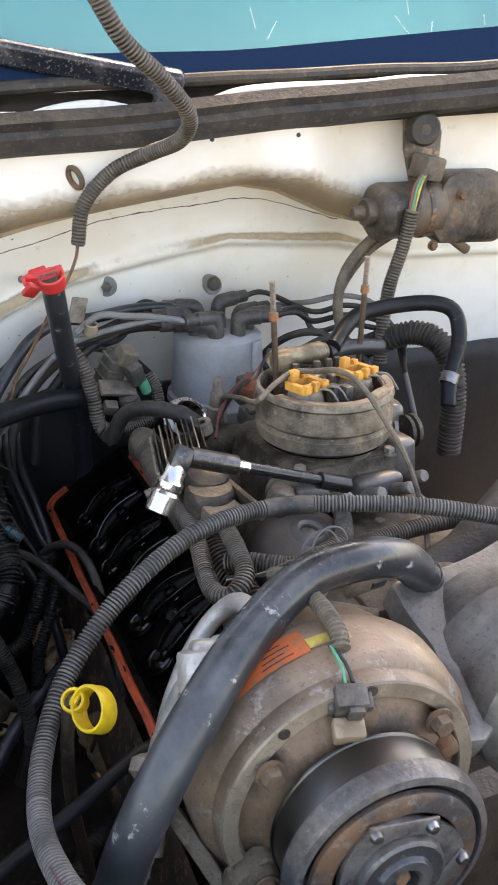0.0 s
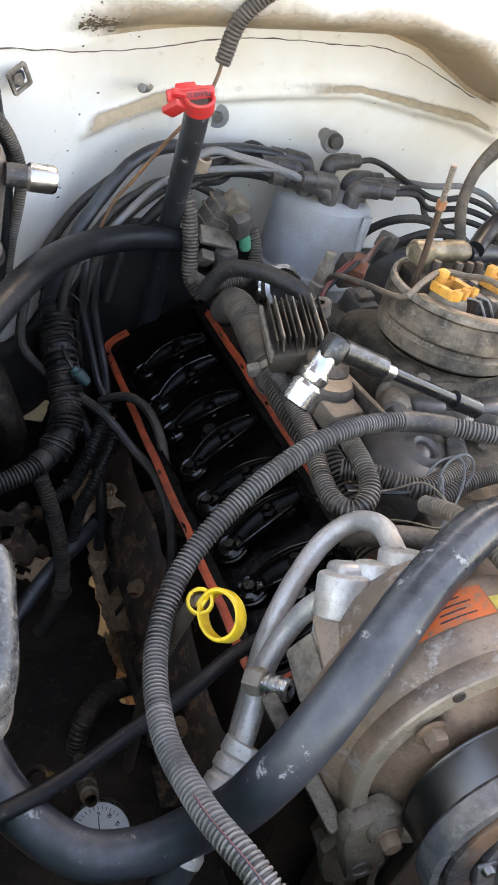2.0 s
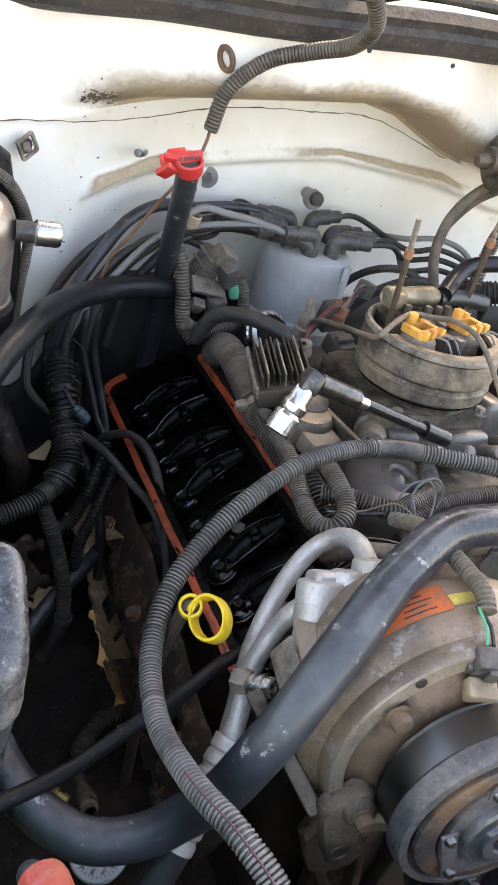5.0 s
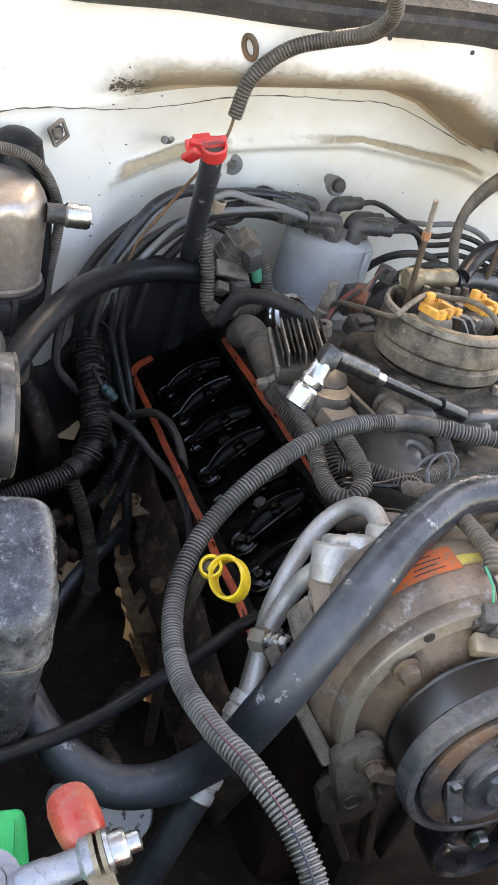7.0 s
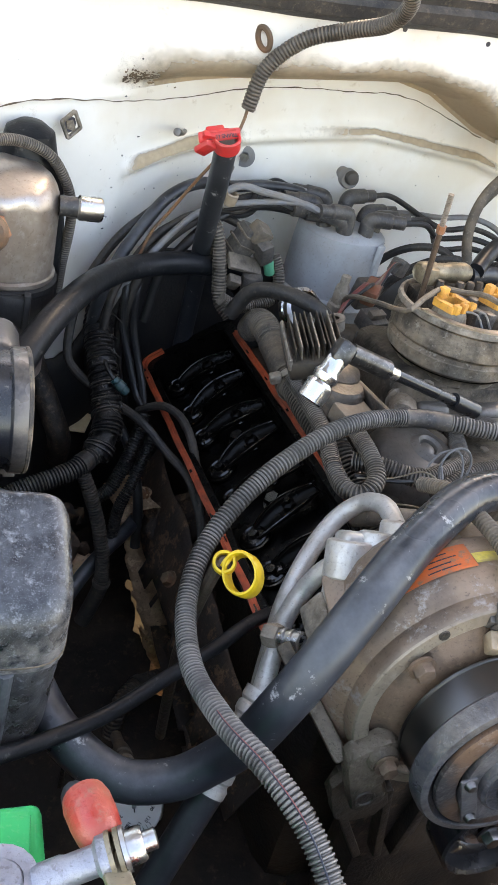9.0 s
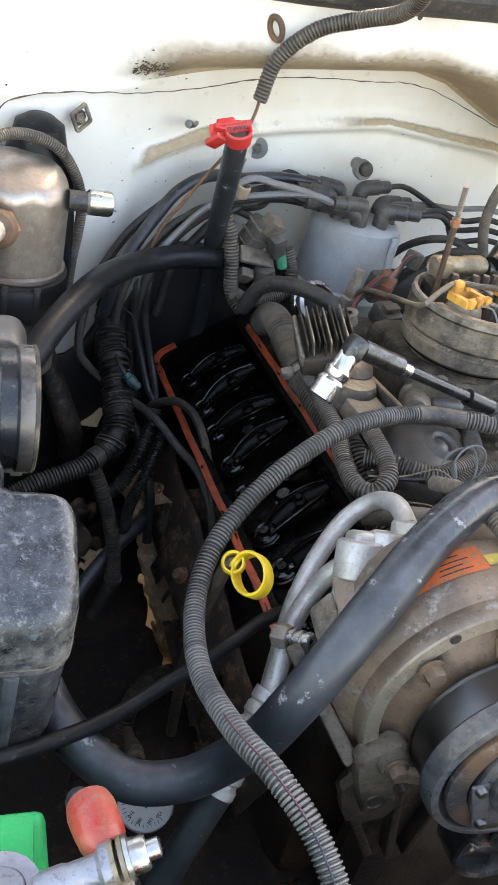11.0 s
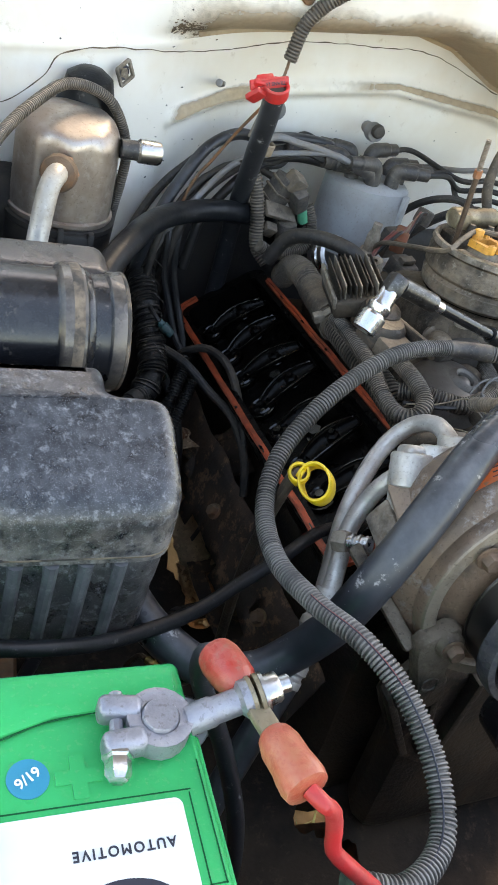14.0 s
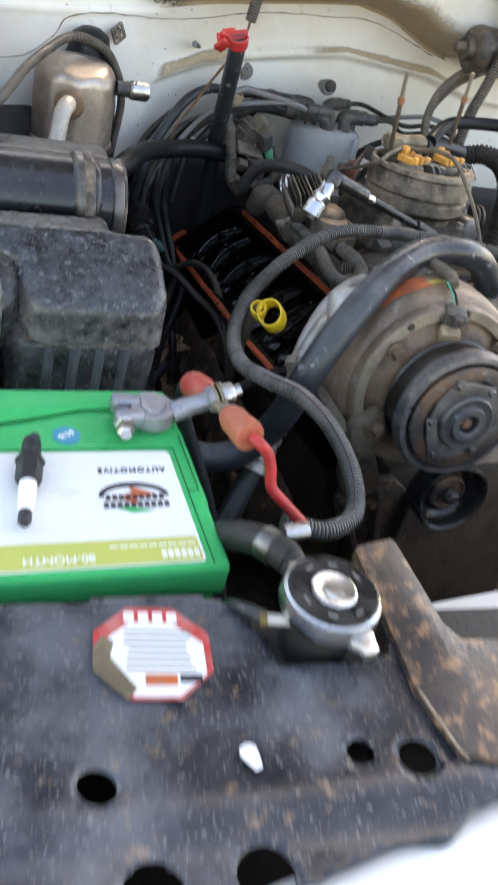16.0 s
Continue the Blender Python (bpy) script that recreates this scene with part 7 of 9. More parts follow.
    can = part("intake_can", lathe([(0, -0.004), (r - 0.012, -0.004), (r - 0.010, -0.006), (r - 0.002, -0.006), (r, -0.003), (r, 0.006), (r - 0.002, 0.008), (r - 0.002, 0.018), (r, 0.020), (r + 0.001, 0.023), (r + 0.004, 0.025), (r + 0.004, 0.040), (r, 0.044), (r + 0.001, 0.36), (0, 0.36)], 64, c), CANPLASTIC, t, "round black intake can")
    part("can_band", lathe([(r + 0.0038, 0.0265), (r + 0.0044, 0.0275), (r + 0.0044, 0.0335), (r + 0.0038, 0.0345)], 64, c), TANDUST, can, "dusty joint band")
    part("can_ledge", box(0.35, 0.052, 0.030, 0.0130, 6, m=Matrix.Translation((-0.232, 0.596, 1.2415)) @ A), CANPLASTIC, can)
    part("can_rim", lathe([(r - 0.001, -0.0062), (r + 0.0006, -0.0052), (r + 0.0006, -0.0036), (r - 0.0004, -0.0026)], 64, c), TANDUST, can)
    for a in (200, 125):
        clip = part("clip", box(0.004, 0.014, 0.020, 0.0015, m=c @ pose(0, 0, 0.0, 0, 0, a) @ pose(r, 0, -0.004)), CANPLASTIC, can)
        part("clip_latch", box(0.004, 0.009, 0.008, 0.001, m=c @ pose(0, 0, 0.0, 0, 0, a) @ pose(r + 0.003, 0, 0.0)), CANPLASTIC, clip)
    part("can_shelf", box(0.36, 0.05, 0.02, 0.006, 3, m=Matrix.Translation((-0.26, 0.525, 1.190)) @ A), CANPLASTIC, can)
    for k in range(16):
        part("print_bar", prism(rounded(0.004, 0.0042, 0.0008), 0.0003, 0, Matrix.Translation((-0.0, 0.0, 0.0)) @ c @ pose(0, 0, 0.075 + 0.0062 * k, 0, 0, 153) @ pose(r + 0.0008, 0, 0, 0, 90, 0)), GREYCORR, can)
    part("stand", box(0.30, 0.10, 0.45, 0.02, m=Matrix.Translation((-0.30, 0.48, 0.62)) @ A), BLACKCASE, t)
    return t


build_airbox()


# ---- accumulator ----
def build_accumulator():
    t = thing("refrigerant_accumulator", "weathered aluminium refrigerant canister on the firewall", "accumulator")
    c = Matrix.Translation((-0.074, 0.832, 1.185)) @ Matrix.Rotation(radians(-4), 4, "X")
    r = 0.0480
    prof = [(0, -0.09), (r, -0.088)] + [(r, -0.02 + 0.002 * k) for k in range(54)] + [(r - 0.0015, 0.092), (r - 0.004, 0.098), (r - 0.008, 0.104), (r - 0.012, 0.107)] + [(r - 0.014 - 0.003 * k, 0.1085 + 0.0004 * k) for k in range(13)] + [(0, 0.114)]
    bm = lathe(prof, 144)

    def least(a, b, k):
        h = max(k - abs(a - b), 0.0) / k
        return min(a, b) - h * h * k * 0.25

    for v in bm.verts:
        # pressed flats: a roof that falls to the front and a front panel between two soft bosses
        roof = 0.111 + 0.55 * (v.co.y + 0.010) - 0.25 * max(0.0, -v.co.x - 0.02)
        front = 0.0425 + 0.0035 * math.cos(v.co.x * 150) * smooth_step(0.0, 0.02, v.co.z)
        if v.co.z > -0.02:
            up = v.co.z
            v.co.z = least(up, roof, 0.010) + 0.02 * max(0.0, up - roof)
            v.co.y = -least(-v.co.y, front, 0.006) if up > 0.0 else v.co.y
    to(bm, c)
    can = part("canister", bm, CANSTEEL, t, "stained silver canister")
    n = Vector((-0.25, -0.93, 0.25)).normalized()
    o = Vector((-0.083, 0.784, 1.256))
    nut = part("union_nut", lathe([(0.0165, -0.004), (0.0165, 0.004), (0.0145, 0.006)], 6, axes(o, n)), RUSTNUT, t, "rusty hexagonal union nut")
    part("union_collar", lathe([(0.0165, 0.004), (0.0165, 0.010), (0.015, 0.014), (0.011, 0.0165), (0.0095, 0.018)], 28, axes(o, n)), RUST, nut, "rust-orange collar")
    part("line", tube([o + n * 0.01, o + n * 0.022, o + n * 0.03 + Vector((-0.004, -0.004, -0.012)), (-0.100, 0.735, 1.215), (-0.104, 0.72, 1.16)], 0.0095, 14), ALU, t, "bent aluminium line")
    part("strap", lathe([(r + 0.0006, -0.04), (r + 0.004, -0.04), (r + 0.0035, 0.004), (r + 0.005, 0.006), (r + 0.005, 0.011), (r + 0.0006, 0.012)], 48, c), BLACKCASE, t, "black mounting strap")
    part("strap_latch", box(0.03, 0.016, 0.03, 0.003, m=c @ pose(0.012, -0.047, -0.02, 0, 0, 0)), BLACKCASE, t)
    for q in (-1, 1):
        part("strap_ear", box(0.006, 0.010, 0.036, 0.0015, m=c @ pose(0.012 + 0.014 * q, -0.052, -0.022)), BLACKCASE, t)
    part("rolled_seam", lathe([(r - 0.001, 0.013), (r + 0.0022, 0.0145), (r + 0.0022, 0.0175), (r - 0.001, 0.019)], 48, c), CANSTEEL, can)
    part("back_boot", lathe([(0.040, -0.09), (0.041, 0.03), (0.036, 0.085), (0.026, 0.112), (0.022, 0.130), (0.012, 0.137), (0, 0.138)], 48, Matrix.Translation((-0.056, 0.890, 1.180))), MATTRUBBER, t, "black moulded rubber behind")
    s = Vector((-0.028, 0.822, 1.272))
    w = Vector((1.0, 0.08, 0.0)).normalized()
    sw = part("pressure_switch", lathe([(0.009, 0), (0.009, 0.018), (0.011, 0.019)], 16, axes(s, w)), DARKPLASTIC, t, "pressure switch with a bright cap")
    part("switch_tip", tube([s + w * 0.036 + Vector((0, 0, -0.004)), s + w * 0.043 + Vector((0, 0, -0.006))], 0.0008, 6), STEEL, sw)
    part("switch_cap", lathe([(0.009, 0.016), (0.0112, 0.018), (0.0112, 0.036), (0.0098, 0.0385), (0.004, 0.039), (0, 0.0385)], 24, axes(s, w)), BRIGHT, sw)


build_accumulator()
solid("coolant_jug", box(0.14, 0.10, 0.26, 0.03, 5, m=pose(-0.254, 0.77, 1.130, 0, 0, 6)), MILKY, "milky plastic coolant bottle beside the canister", "bottle")
hose("bottle_hose", [(-0.225, 0.79, 1.375), (-0.202, 0.80, 1.375), (-0.182, 0.80, 1.345), (-0.176, 0.795, 1.29), (-0.174, 0.78, 1.22), (-0.175, 0.76, 1.12)], 0.0125, RUBBER, "black hose from the coolant bottle")
solid("canister_conduit", ribbed([(-0.014, 0.90, 1.14), (-0.014, 0.888, 1.180), (-0.012, 0.880, 1.215), (-0.012, 0.876, 1.245), (-0.020, 0.872, 1.272), (-0.036, 0.862, 1.298), (-0.058, 0.850, 1.312), (-0.085, 0.828, 1.318), (-0.112, 0.785, 1.312), (-0.137, 0.735, 1.302), (-0.165, 0.64, 1.295), (-0.20, 0.56, 1.29), (-0.26, 0.47, 1.28)], 0.0052, 0.0026, 0.14), CORRUGATED, "dusty corrugated conduit draped over the canister", "wire conduit")
solid("heater_case", box(0.20, 0.10, 0.30, 0.03, 4, m=pose(-0.19, 0.84, 0.92, 0, 0, 30)), BLACKCASE, "black plastic heater case on the firewall", "heater case")


# ---- dipsticks ----
def build_dipsticks():
    t = thing("oil_dipstick", "oil dipstick with a bright yellow ring handle", "dipstick")
    c = Vector((0.1012, 0.478, 1.1765))
    ax = Vector((-0.60, -0.42, 0.66)).normalized()
    m = axes(c, ax, (1, 0, 0.35))
    part("ring", lathe([(0.0124, -0.0085), (0.0138, -0.0085), (0.0146, -0.007), (0.0146, 0.007), (0.0138, 0.0085), (0.0124, 0.0085), (0.0118, 0.007), (0.0118, -0.007), (0.0124, -0.0085)], 36, m @ Matrix.Diagonal((0.9, 1.12, 1, 1))), YELLOW, t, "yellow plastic ring")
    s = part("stem", tube([c + (Vector((0.0885, 0.489, 1.178)) - c).normalized() * 0.012, c + (Vector((0.0885, 0.489, 1.178)) - c).normalized() * 0.0165], 0.0046, 12), YELLOW, t)
    part("socket", lathe([(0.0058, -0.010), (0.0078, -0.010), (0.0086, -0.002), (0.0086, 0.003), (0.0078, 0.0045), (0.0062, 0.0045), (0.0058, -0.010)], 24, axes((0.0893, 0.488, 1.177), (-0.3, -0.5, 0.8))), YELLOW, t)
    part("socket_core", lathe([(0, 0.001), (0.0040, 0.0015), (0.0060, -0.001), (0.0060, -0.010)], 18, axes((0.0893, 0.488, 1.177), (-0.3, -0.5, 0.8))), GREASE, t, "brown core of the socket")
    part("guide_tube", tube([(0.0865, 0.489, 1.177), (0.083, 0.497, 1.12), (0.085, 0.51, 1.04), (0.10, 0.53, 0.9)], 0.005, 10), CASTIRON, t)
    t = thing("gearbox_dipstick", "black dipstick tube with a red locking handle", "dipstick")
    part("tube", tube([(0.1185, 0.8655, 1.335), (0.1225, 0.880, 1.305), (0.132, 0.92, 1.24), (0.142, 0.960, 1.18), (0.15, 0.985, 1.14), (0.155, 1.0, 1.0)], 0.0108, 16), RUBBER, t, "black filler tube")
    hm = axes((0.1185, 0.8655, 1.3375), (-0.22, -0.36, 1), (1, 0, 0.2)) @ Matrix.Scale(0.87, 4)
    h = part("handle", lathe([(0.0118, -0.006), (0.0142, -0.006), (0.0150, -0.003), (0.0150, 0.008), (0.0138, 0.0095), (0.0122, 0.009), (0.0118, -0.006)], 28, hm), RED, t, "red locking handle")
    part("plug", lathe([(0, 0.004), (0.008, 0.0045), (0.0119, 0.002), (0.0119, -0.004)], 20, hm), GREASE, h, "dark brown plug in the handle's hollow")
    lm = hm @ pose(-0.008, 0.0065, 0.0065, 58, 0, 7)
    part("lever", box(0.046, 0.0115, 0.0050, 0.0018, 2, m=lm), RED, h)
    part("lever_rib", box(0.030, 0.0024, 0.0018, 0.0006, 1, m=lm @ pose(0.003, 0.0048, 0.0048)), RED, h)
    part("lever_back", box(0.020, 0.009, 0.008, 0.002, 2, m=hm @ pose(-0.012, 0.010, 0.006, 12, 0, 8)), RED, h)
    part("lever_tip", box(0.0150, 0.0070, 0.0205, 0.002, 2, m=hm @ pose(-0.0300, -0.001, -0.0085, 24, 38, 12)), RED, h)
    part("lever_neck", box(0.014, 0.007, 0.009, 0.002, 2, m=hm @ pose(-0.0215, 0.004, 0.0055, 20, 20, 8)), RED, h)
    words("TRANS LOCK", 0.0056, lm @ pose(0.002, -0.0006, 0.0052, 0, 0, 180), INK, h)


build_dipsticks()


# ---- tools and fittings on the engine ----
def build_extension():
    t = thing("socket_extension", "chrome socket on a swivel joint and extension bar", "socket tool")
    a, b = Vector((0.1738, 0.627, 1.224)), Vector((0.193, 0.642, 1.258))
    m = axes(a, b - a)
    L = (b - a).length
    part("socket", lathe([(0.008, 0.004), (0.0105, 0.0), (0.0118, 0.001), (0.0118, 0.016), (0.0095, 0.019), (0.0105, 0.021), (0.0110, 0.026), (0.0085, 0.030), (0.0085, L)], 28, m), BRIGHT, t, "bright chrome socket")
    part("swivel", box(0.017, 0.017, 0.020, 0.004, 2, m=axes(b - (b - a).normalized() * 0.004, b - a)), DARKSTEEL, t, "dark swivel joint")
    c, d = Vector((0.202, 0.644, 1.263)), Vector((0.349, 0.664, 1.206))
    part("bar", tube([c, c.lerp(d, 0.28)], 0.0086, 16), DARKSTEEL, t, "dark greasy bar")
    part("shaft_dark", tube([c.lerp(d, 0.36), c.lerp(d, 0.86)], 0.0054, 14), GLOSSBLACK, t, "blackened half of the shaft")
    part("shaft", tube([c.lerp(d, 0.26), c.lerp(d, 0.86)], 0.0052, 14), BRIGHT, t, "shiny extension shaft")
    part("end", tube([c.lerp(d, 0.84), c.lerp(d, 1.04)], 0.0078, 14), CHROMECAP, t)


build_extension()


def build_egr():
    t = thing("vacuum_solenoid", "dusty finned solenoid with a wire frame on the manifold", "solenoid")
    m = eng((0.228, 0.772, 1.172))
    part("body", box(0.050, 0.066, 0.020, 0.004, 2, m=m @ pose(0, 0, 0, 8, -14, -14)), FINS, t)
    fm = m @ pose(0, 0, 0.018, 8, -14, -14)
    for k in range(9):
        part("fin", box(0.0015, 0.064 - 0.003 * (k % 3), 0.017 + 0.002 * (k % 2), 0.0004, 1, m=fm @ pose(-0.022 + 0.0055 * k, 0.001 * (k % 3), 0, 0, 2 * (k % 3) - 2, 0)), DIRTYALU if k % 3 == 1 else FINS, t)
    part("end_lug", lathe([(0.003, 0.0), (0.009, 0.0), (0.009, 0.012), (0.003, 0.012)], 18, fm @ pose(0.026, 0.026, 0.000)), DIRTYALU, t)
    part("side_rail", box(0.004, 0.070, 0.014, 0.0015, 1, m=fm @ pose(-0.028, 0, -0.006)), DIRTYALU, t)
    part("cap", lathe([(0, 0.014), (0.012, 0.014), (0.019, 0.010), (0.021, 0.003), (0.021, -0.012)], 28, eng((0.240, 0.724, 1.186)) @ pose(0, 0, 0, 12, 0, 0)), FINS, t)
    part("lower_housing", lathe([(0.022, -0.02), (0.024, -0.012), (0.024, 0.01), (0.020, 0.016), (0, 0.018)], 24, eng((0.238, 0.705, 1.175))), MOTORDIRT, t)
    part("plug", box(0.035, 0.022, 0.02, 0.003, m=eng((0.243, 0.682, 1.165)) @ pose(0, 0, 0, 10, 0, 15)), GREYCORR, t)
    part("stay", box(0.006, 0.095, 0.014, 0.002, m=eng((0.262, 0.70, 1.178)) @ pose(0, 0, 0, 0, 0, 6)), MOTORDIRT, t)


build_egr()
bh = solid("crankcase_hose", ribbed([(0.2150, 0.935, 1.105), (0.2110, 0.905, 1.132), (0.2100, 0.872, 1.145), (0.2120, 0.83, 1.146), (0.2140, 0.785, 1.147), (0.2150, 0.757, 1.148)], 0.0158, 0.0046, 0.13, 20), GREYCORR, "dusty grey ribbed breather hose beside the valve gear", "hose")
part("tape_wrap", tube([(0.2116, 0.838, 1.1465), (0.2130, 0.805, 1.147), (0.2143, 0.775, 1.148)], 0.0166, 20), GREYCORR, bh, "tan tape wound round the hose")
clp = part("hose_clip", lathe([(0.0166, -0.005), (0.0180, -0.005), (0.0180, 0.005), (0.0166, 0.005)], 28, axes((0.2148, 0.762, 1.148), (0.03, -1, 0.08))), DIRTYALU, bh, "dull metal hose clip")
part("clip_ear", box(0.012, 0.010, 0.010, 0.002, m=pose(0.1955, 0.760, 1.150, 0, -20, 0)), DIRTYALU, clp)
solid("ribbed_hose", ribbed([(0.2150, 0.765, 1.148), (0.2210, 0.72, 1.148), (0.2320, 0.67, 1.146), (0.2440, 0.62, 1.140), (0.2580, 0.57, 1.128)], 0.0150, 0.0042, 0.16, 20), CORRUGATED, "dark ribbed hose joined to the breather hose", "hose")
solid("loop_conduit", ribbed([(0.2100, 0.755, 1.158), (0.2140, 0.71, 1.163), (0.2150, 0.66, 1.166), (0.2110, 0.612, 1.166), (0.2120, 0.582, 1.170), (0.2230, 0.571, 1.176), (0.2360, 0.584, 1.182), (0.2390, 0.614, 1.183), (0.2420, 0.655, 1.175), (0.2450, 0.70, 1.165)], 0.0082, 0.0030, 0.15, 16), CORRUGATED, "corrugated wire conduit bent into a tight loop", "wire conduit")
solid("cross_conduit", ribbed([(0.232, 0.625, 1.165), (0.251, 0.616, 1.170), (0.286, 0.600, 1.172), (0.312, 0.610, 1.172), (0.338, 0.628, 1.170), (0.356, 0.662, 1.160), (0.375, 0.721, 1.150)], 0.0088, 0.0030, 0.15), CORRUGATED, "corrugated wire conduit lying across the manifold", "wire conduit")
solid("cross_conduit", ribbed([(0.30, 0.590, 1.165), (0.338, 0.610, 1.172), (0.383, 0.624, 1.172), (0.44, 0.63, 1.175), (0.52, 0.64, 1.17)], 0.0082, 0.0030, 0.15), CORRUGATED, "corrugated wire conduit lying across the manifold", "wire conduit")
solid("taped_harness", tube([(0.215, 0.565, 1.155), (0.245, 0.555, 1.166), (0.285, 0.548, 1.168), (0.33, 0.53, 1.165)], 0.0085, 12), GREYCORR, "dusty taped wire harness by the compressor", "wiring")
hose("vacuum_line", [(0.298, 0.900, 1.165), (0.299, 0.884, 1.190), (0.298, 0.817, 1.222), (0.285, 0.731, 1.262), (0.304, 0.741, 1.272), (0.328, 0.759, 1.275), (0.350, 0.754, 1.277), (0.364, 0.738, 1.284), (0.376, 0.710, 1.283), (0.394, 0.684, 1.256), (0.414, 0.666, 1.220), (0.424, 0.640, 1.178), (0.418, 0.612, 1.158)], 0.0027, GREYCORR, "thin dusty vacuum line over the throttle body", "hose", 8)
fh = hose("fuel_hose", [(0.395, 0.822, 1.270), (0.42, 0.850, 1.280), (0.448, 0.870, 1.286), (0.498, 0.880, 1.289), (0.536, 0.870, 1.292), (0.556, 0.860, 1.282), (0.554, 0.840, 1.255), (0.538, 0.820, 1.228), (0.53, 0.80, 1.20)], 0.0088, MATTRUBBER, "black rubber fuel hose behind the throttle body", "hose")
part("fuel_clamp", lathe([(0.0092, -0.006), (0.0104, -0.006), (0.0104, 0.006), (0.0092, 0.006)], 24, axes((0.536, 0.817, 1.224), (0.4, 0.4, 0.6))), STEEL, fh, "steel hose clamp")
solid("ribbed_duct", ribbed([(0.505, 0.97, 1.20), (0.527, 0.940, 1.224), (0.548, 0.925, 1.234), (0.567, 0.905, 1.230), (0.577, 0.885, 1.210), (0.58, 0.87, 1.17), (0.58, 0.86, 1.10)], 0.0150, 0.0050, 0.16, 18), OLDRUBBER, "dark ribbed duct low on the firewall", "duct")
solid("ear_conduit", ribbed([(0.135, 0.955, 1.235), (0.150, 0.945, 1.215), (0.160, 0.935, 1.18), (0.166, 0.925, 1.145), (0.18, 0.912, 1.13)], 0.0085, 0.0036, 0.12), CORRUGATED, "short corrugated conduit beside the filler tube", "wire conduit")
solid("ear_conduit", ribbed([(0.165, 0.915, 1.150), (0.186, 0.920, 1.140), (0.209, 0.930, 1.139), (0.228, 0.938, 1.143), (0.237, 0.945, 1.154), (0.236, 0.955, 1.172), (0.228, 0.962, 1.188)], 0.0075, 0.0030, 0.15), CORRUGATED, "short corrugated conduit beside the filler tube", "wire conduit")
hose("solenoid_hose", [(0.175, 0.90, 1.14), (0.190, 0.893, 1.175), (0.215, 0.868, 1.192), (0.245, 0.838, 1.195), (0.268, 0.82, 1.18)], 0.0085, OLDRUBBER, "dusty rubber hose over the breather hose")


for pts, r, stuff_, label in (
    ([(0.222, 0.590, 1.176), (0.252, 0.588, 1.180), (0.281, 0.592, 1.186), (0.296, 0.583, 1.182), (0.303, 0.573, 1.174), (0.293, 0.562, 1.168), (0.266, 0.566, 1.170), (0.24, 0.57, 1.168)], 0.0008, OLIVE, "loose yellowed wire by the manifold"),
    ([(0.290, 0.602, 1.184), (0.298, 0.606, 1.196), (0.318, 0.610, 1.197), (0.325, 0.602, 1.182), (0.314, 0.584, 1.166), (0.30, 0.57, 1.158)], 0.0011, CLEARTIE, "loose grey wire by the manifold"),
    ([(0.225, 0.600, 1.170), (0.262, 0.594, 1.172), (0.300, 0.600, 1.172), (0.33, 0.61, 1.165)], 0.0022, WIRE, "black wire by the manifold"),
):
    hose("loose_wire", pts, r, stuff_, label, "wire", 6)


def build_map_sensor():
    t = thing("sensor_connectors", "cluster of dusty black sensor connectors by the firewall", "connector")
    b = part("sensor", box(0.024, 0.026, 0.044, 0.003, m=pose(0.178, 0.962, 1.178, 10, 22, 20)), DARKPLASTIC, t, "dusty black pressure sensor")
    for k in range(3):
        part("sensor_rib", box(0.027, 0.029, 0.003, 0.001, m=pose(0.178, 0.962, 1.178, 10, 22, 20) @ pose(0, 0, 0.010 + 0.012 * k)), GREYCORR, b)
    part("top_plug", box(0.022, 0.022, 0.020, 0.003, m=pose(0.196, 0.955, 1.208, 20, 25, 25)), GREYCORR, t)
    part("side_plug", box(0.017, 0.020, 0.028, 0.003, m=pose(0.213, 0.953, 1.186, 15, -22, 20)), DARKPLASTIC, t)
    part("green_seal", lathe([(0, 0.014), (0.005, 0.013), (0.0062, 0.004), (0.0062, -0.010), (0, -0.011)], 14, axes((0.221, 0.951, 1.180), (-0.35, -0.1, 0.9))), BLUEWIRE, t, "green wire seal")
    part("shelf_plate", box(0.046, 0.020, 0.006, 0.002, m=pose(0.188, 0.944, 1.180, 35, 14, 18)), GREYCORR, t)
    part("lower_plug", lathe([(0, 0.034), (0.011, 0.033), (0.0125, 0.028), (0.0125, 0)], 16, axes((0.206, 0.942, 1.140), (-0.15, -0.1, 1))), DARKPLASTIC, t)
    part("lower_latch", box(0.016, 0.012, 0.016, 0.002, m=pose(0.176, 0.938, 1.156, 30, 15, 10)), GREYCORR, t)


build_map_sensor()


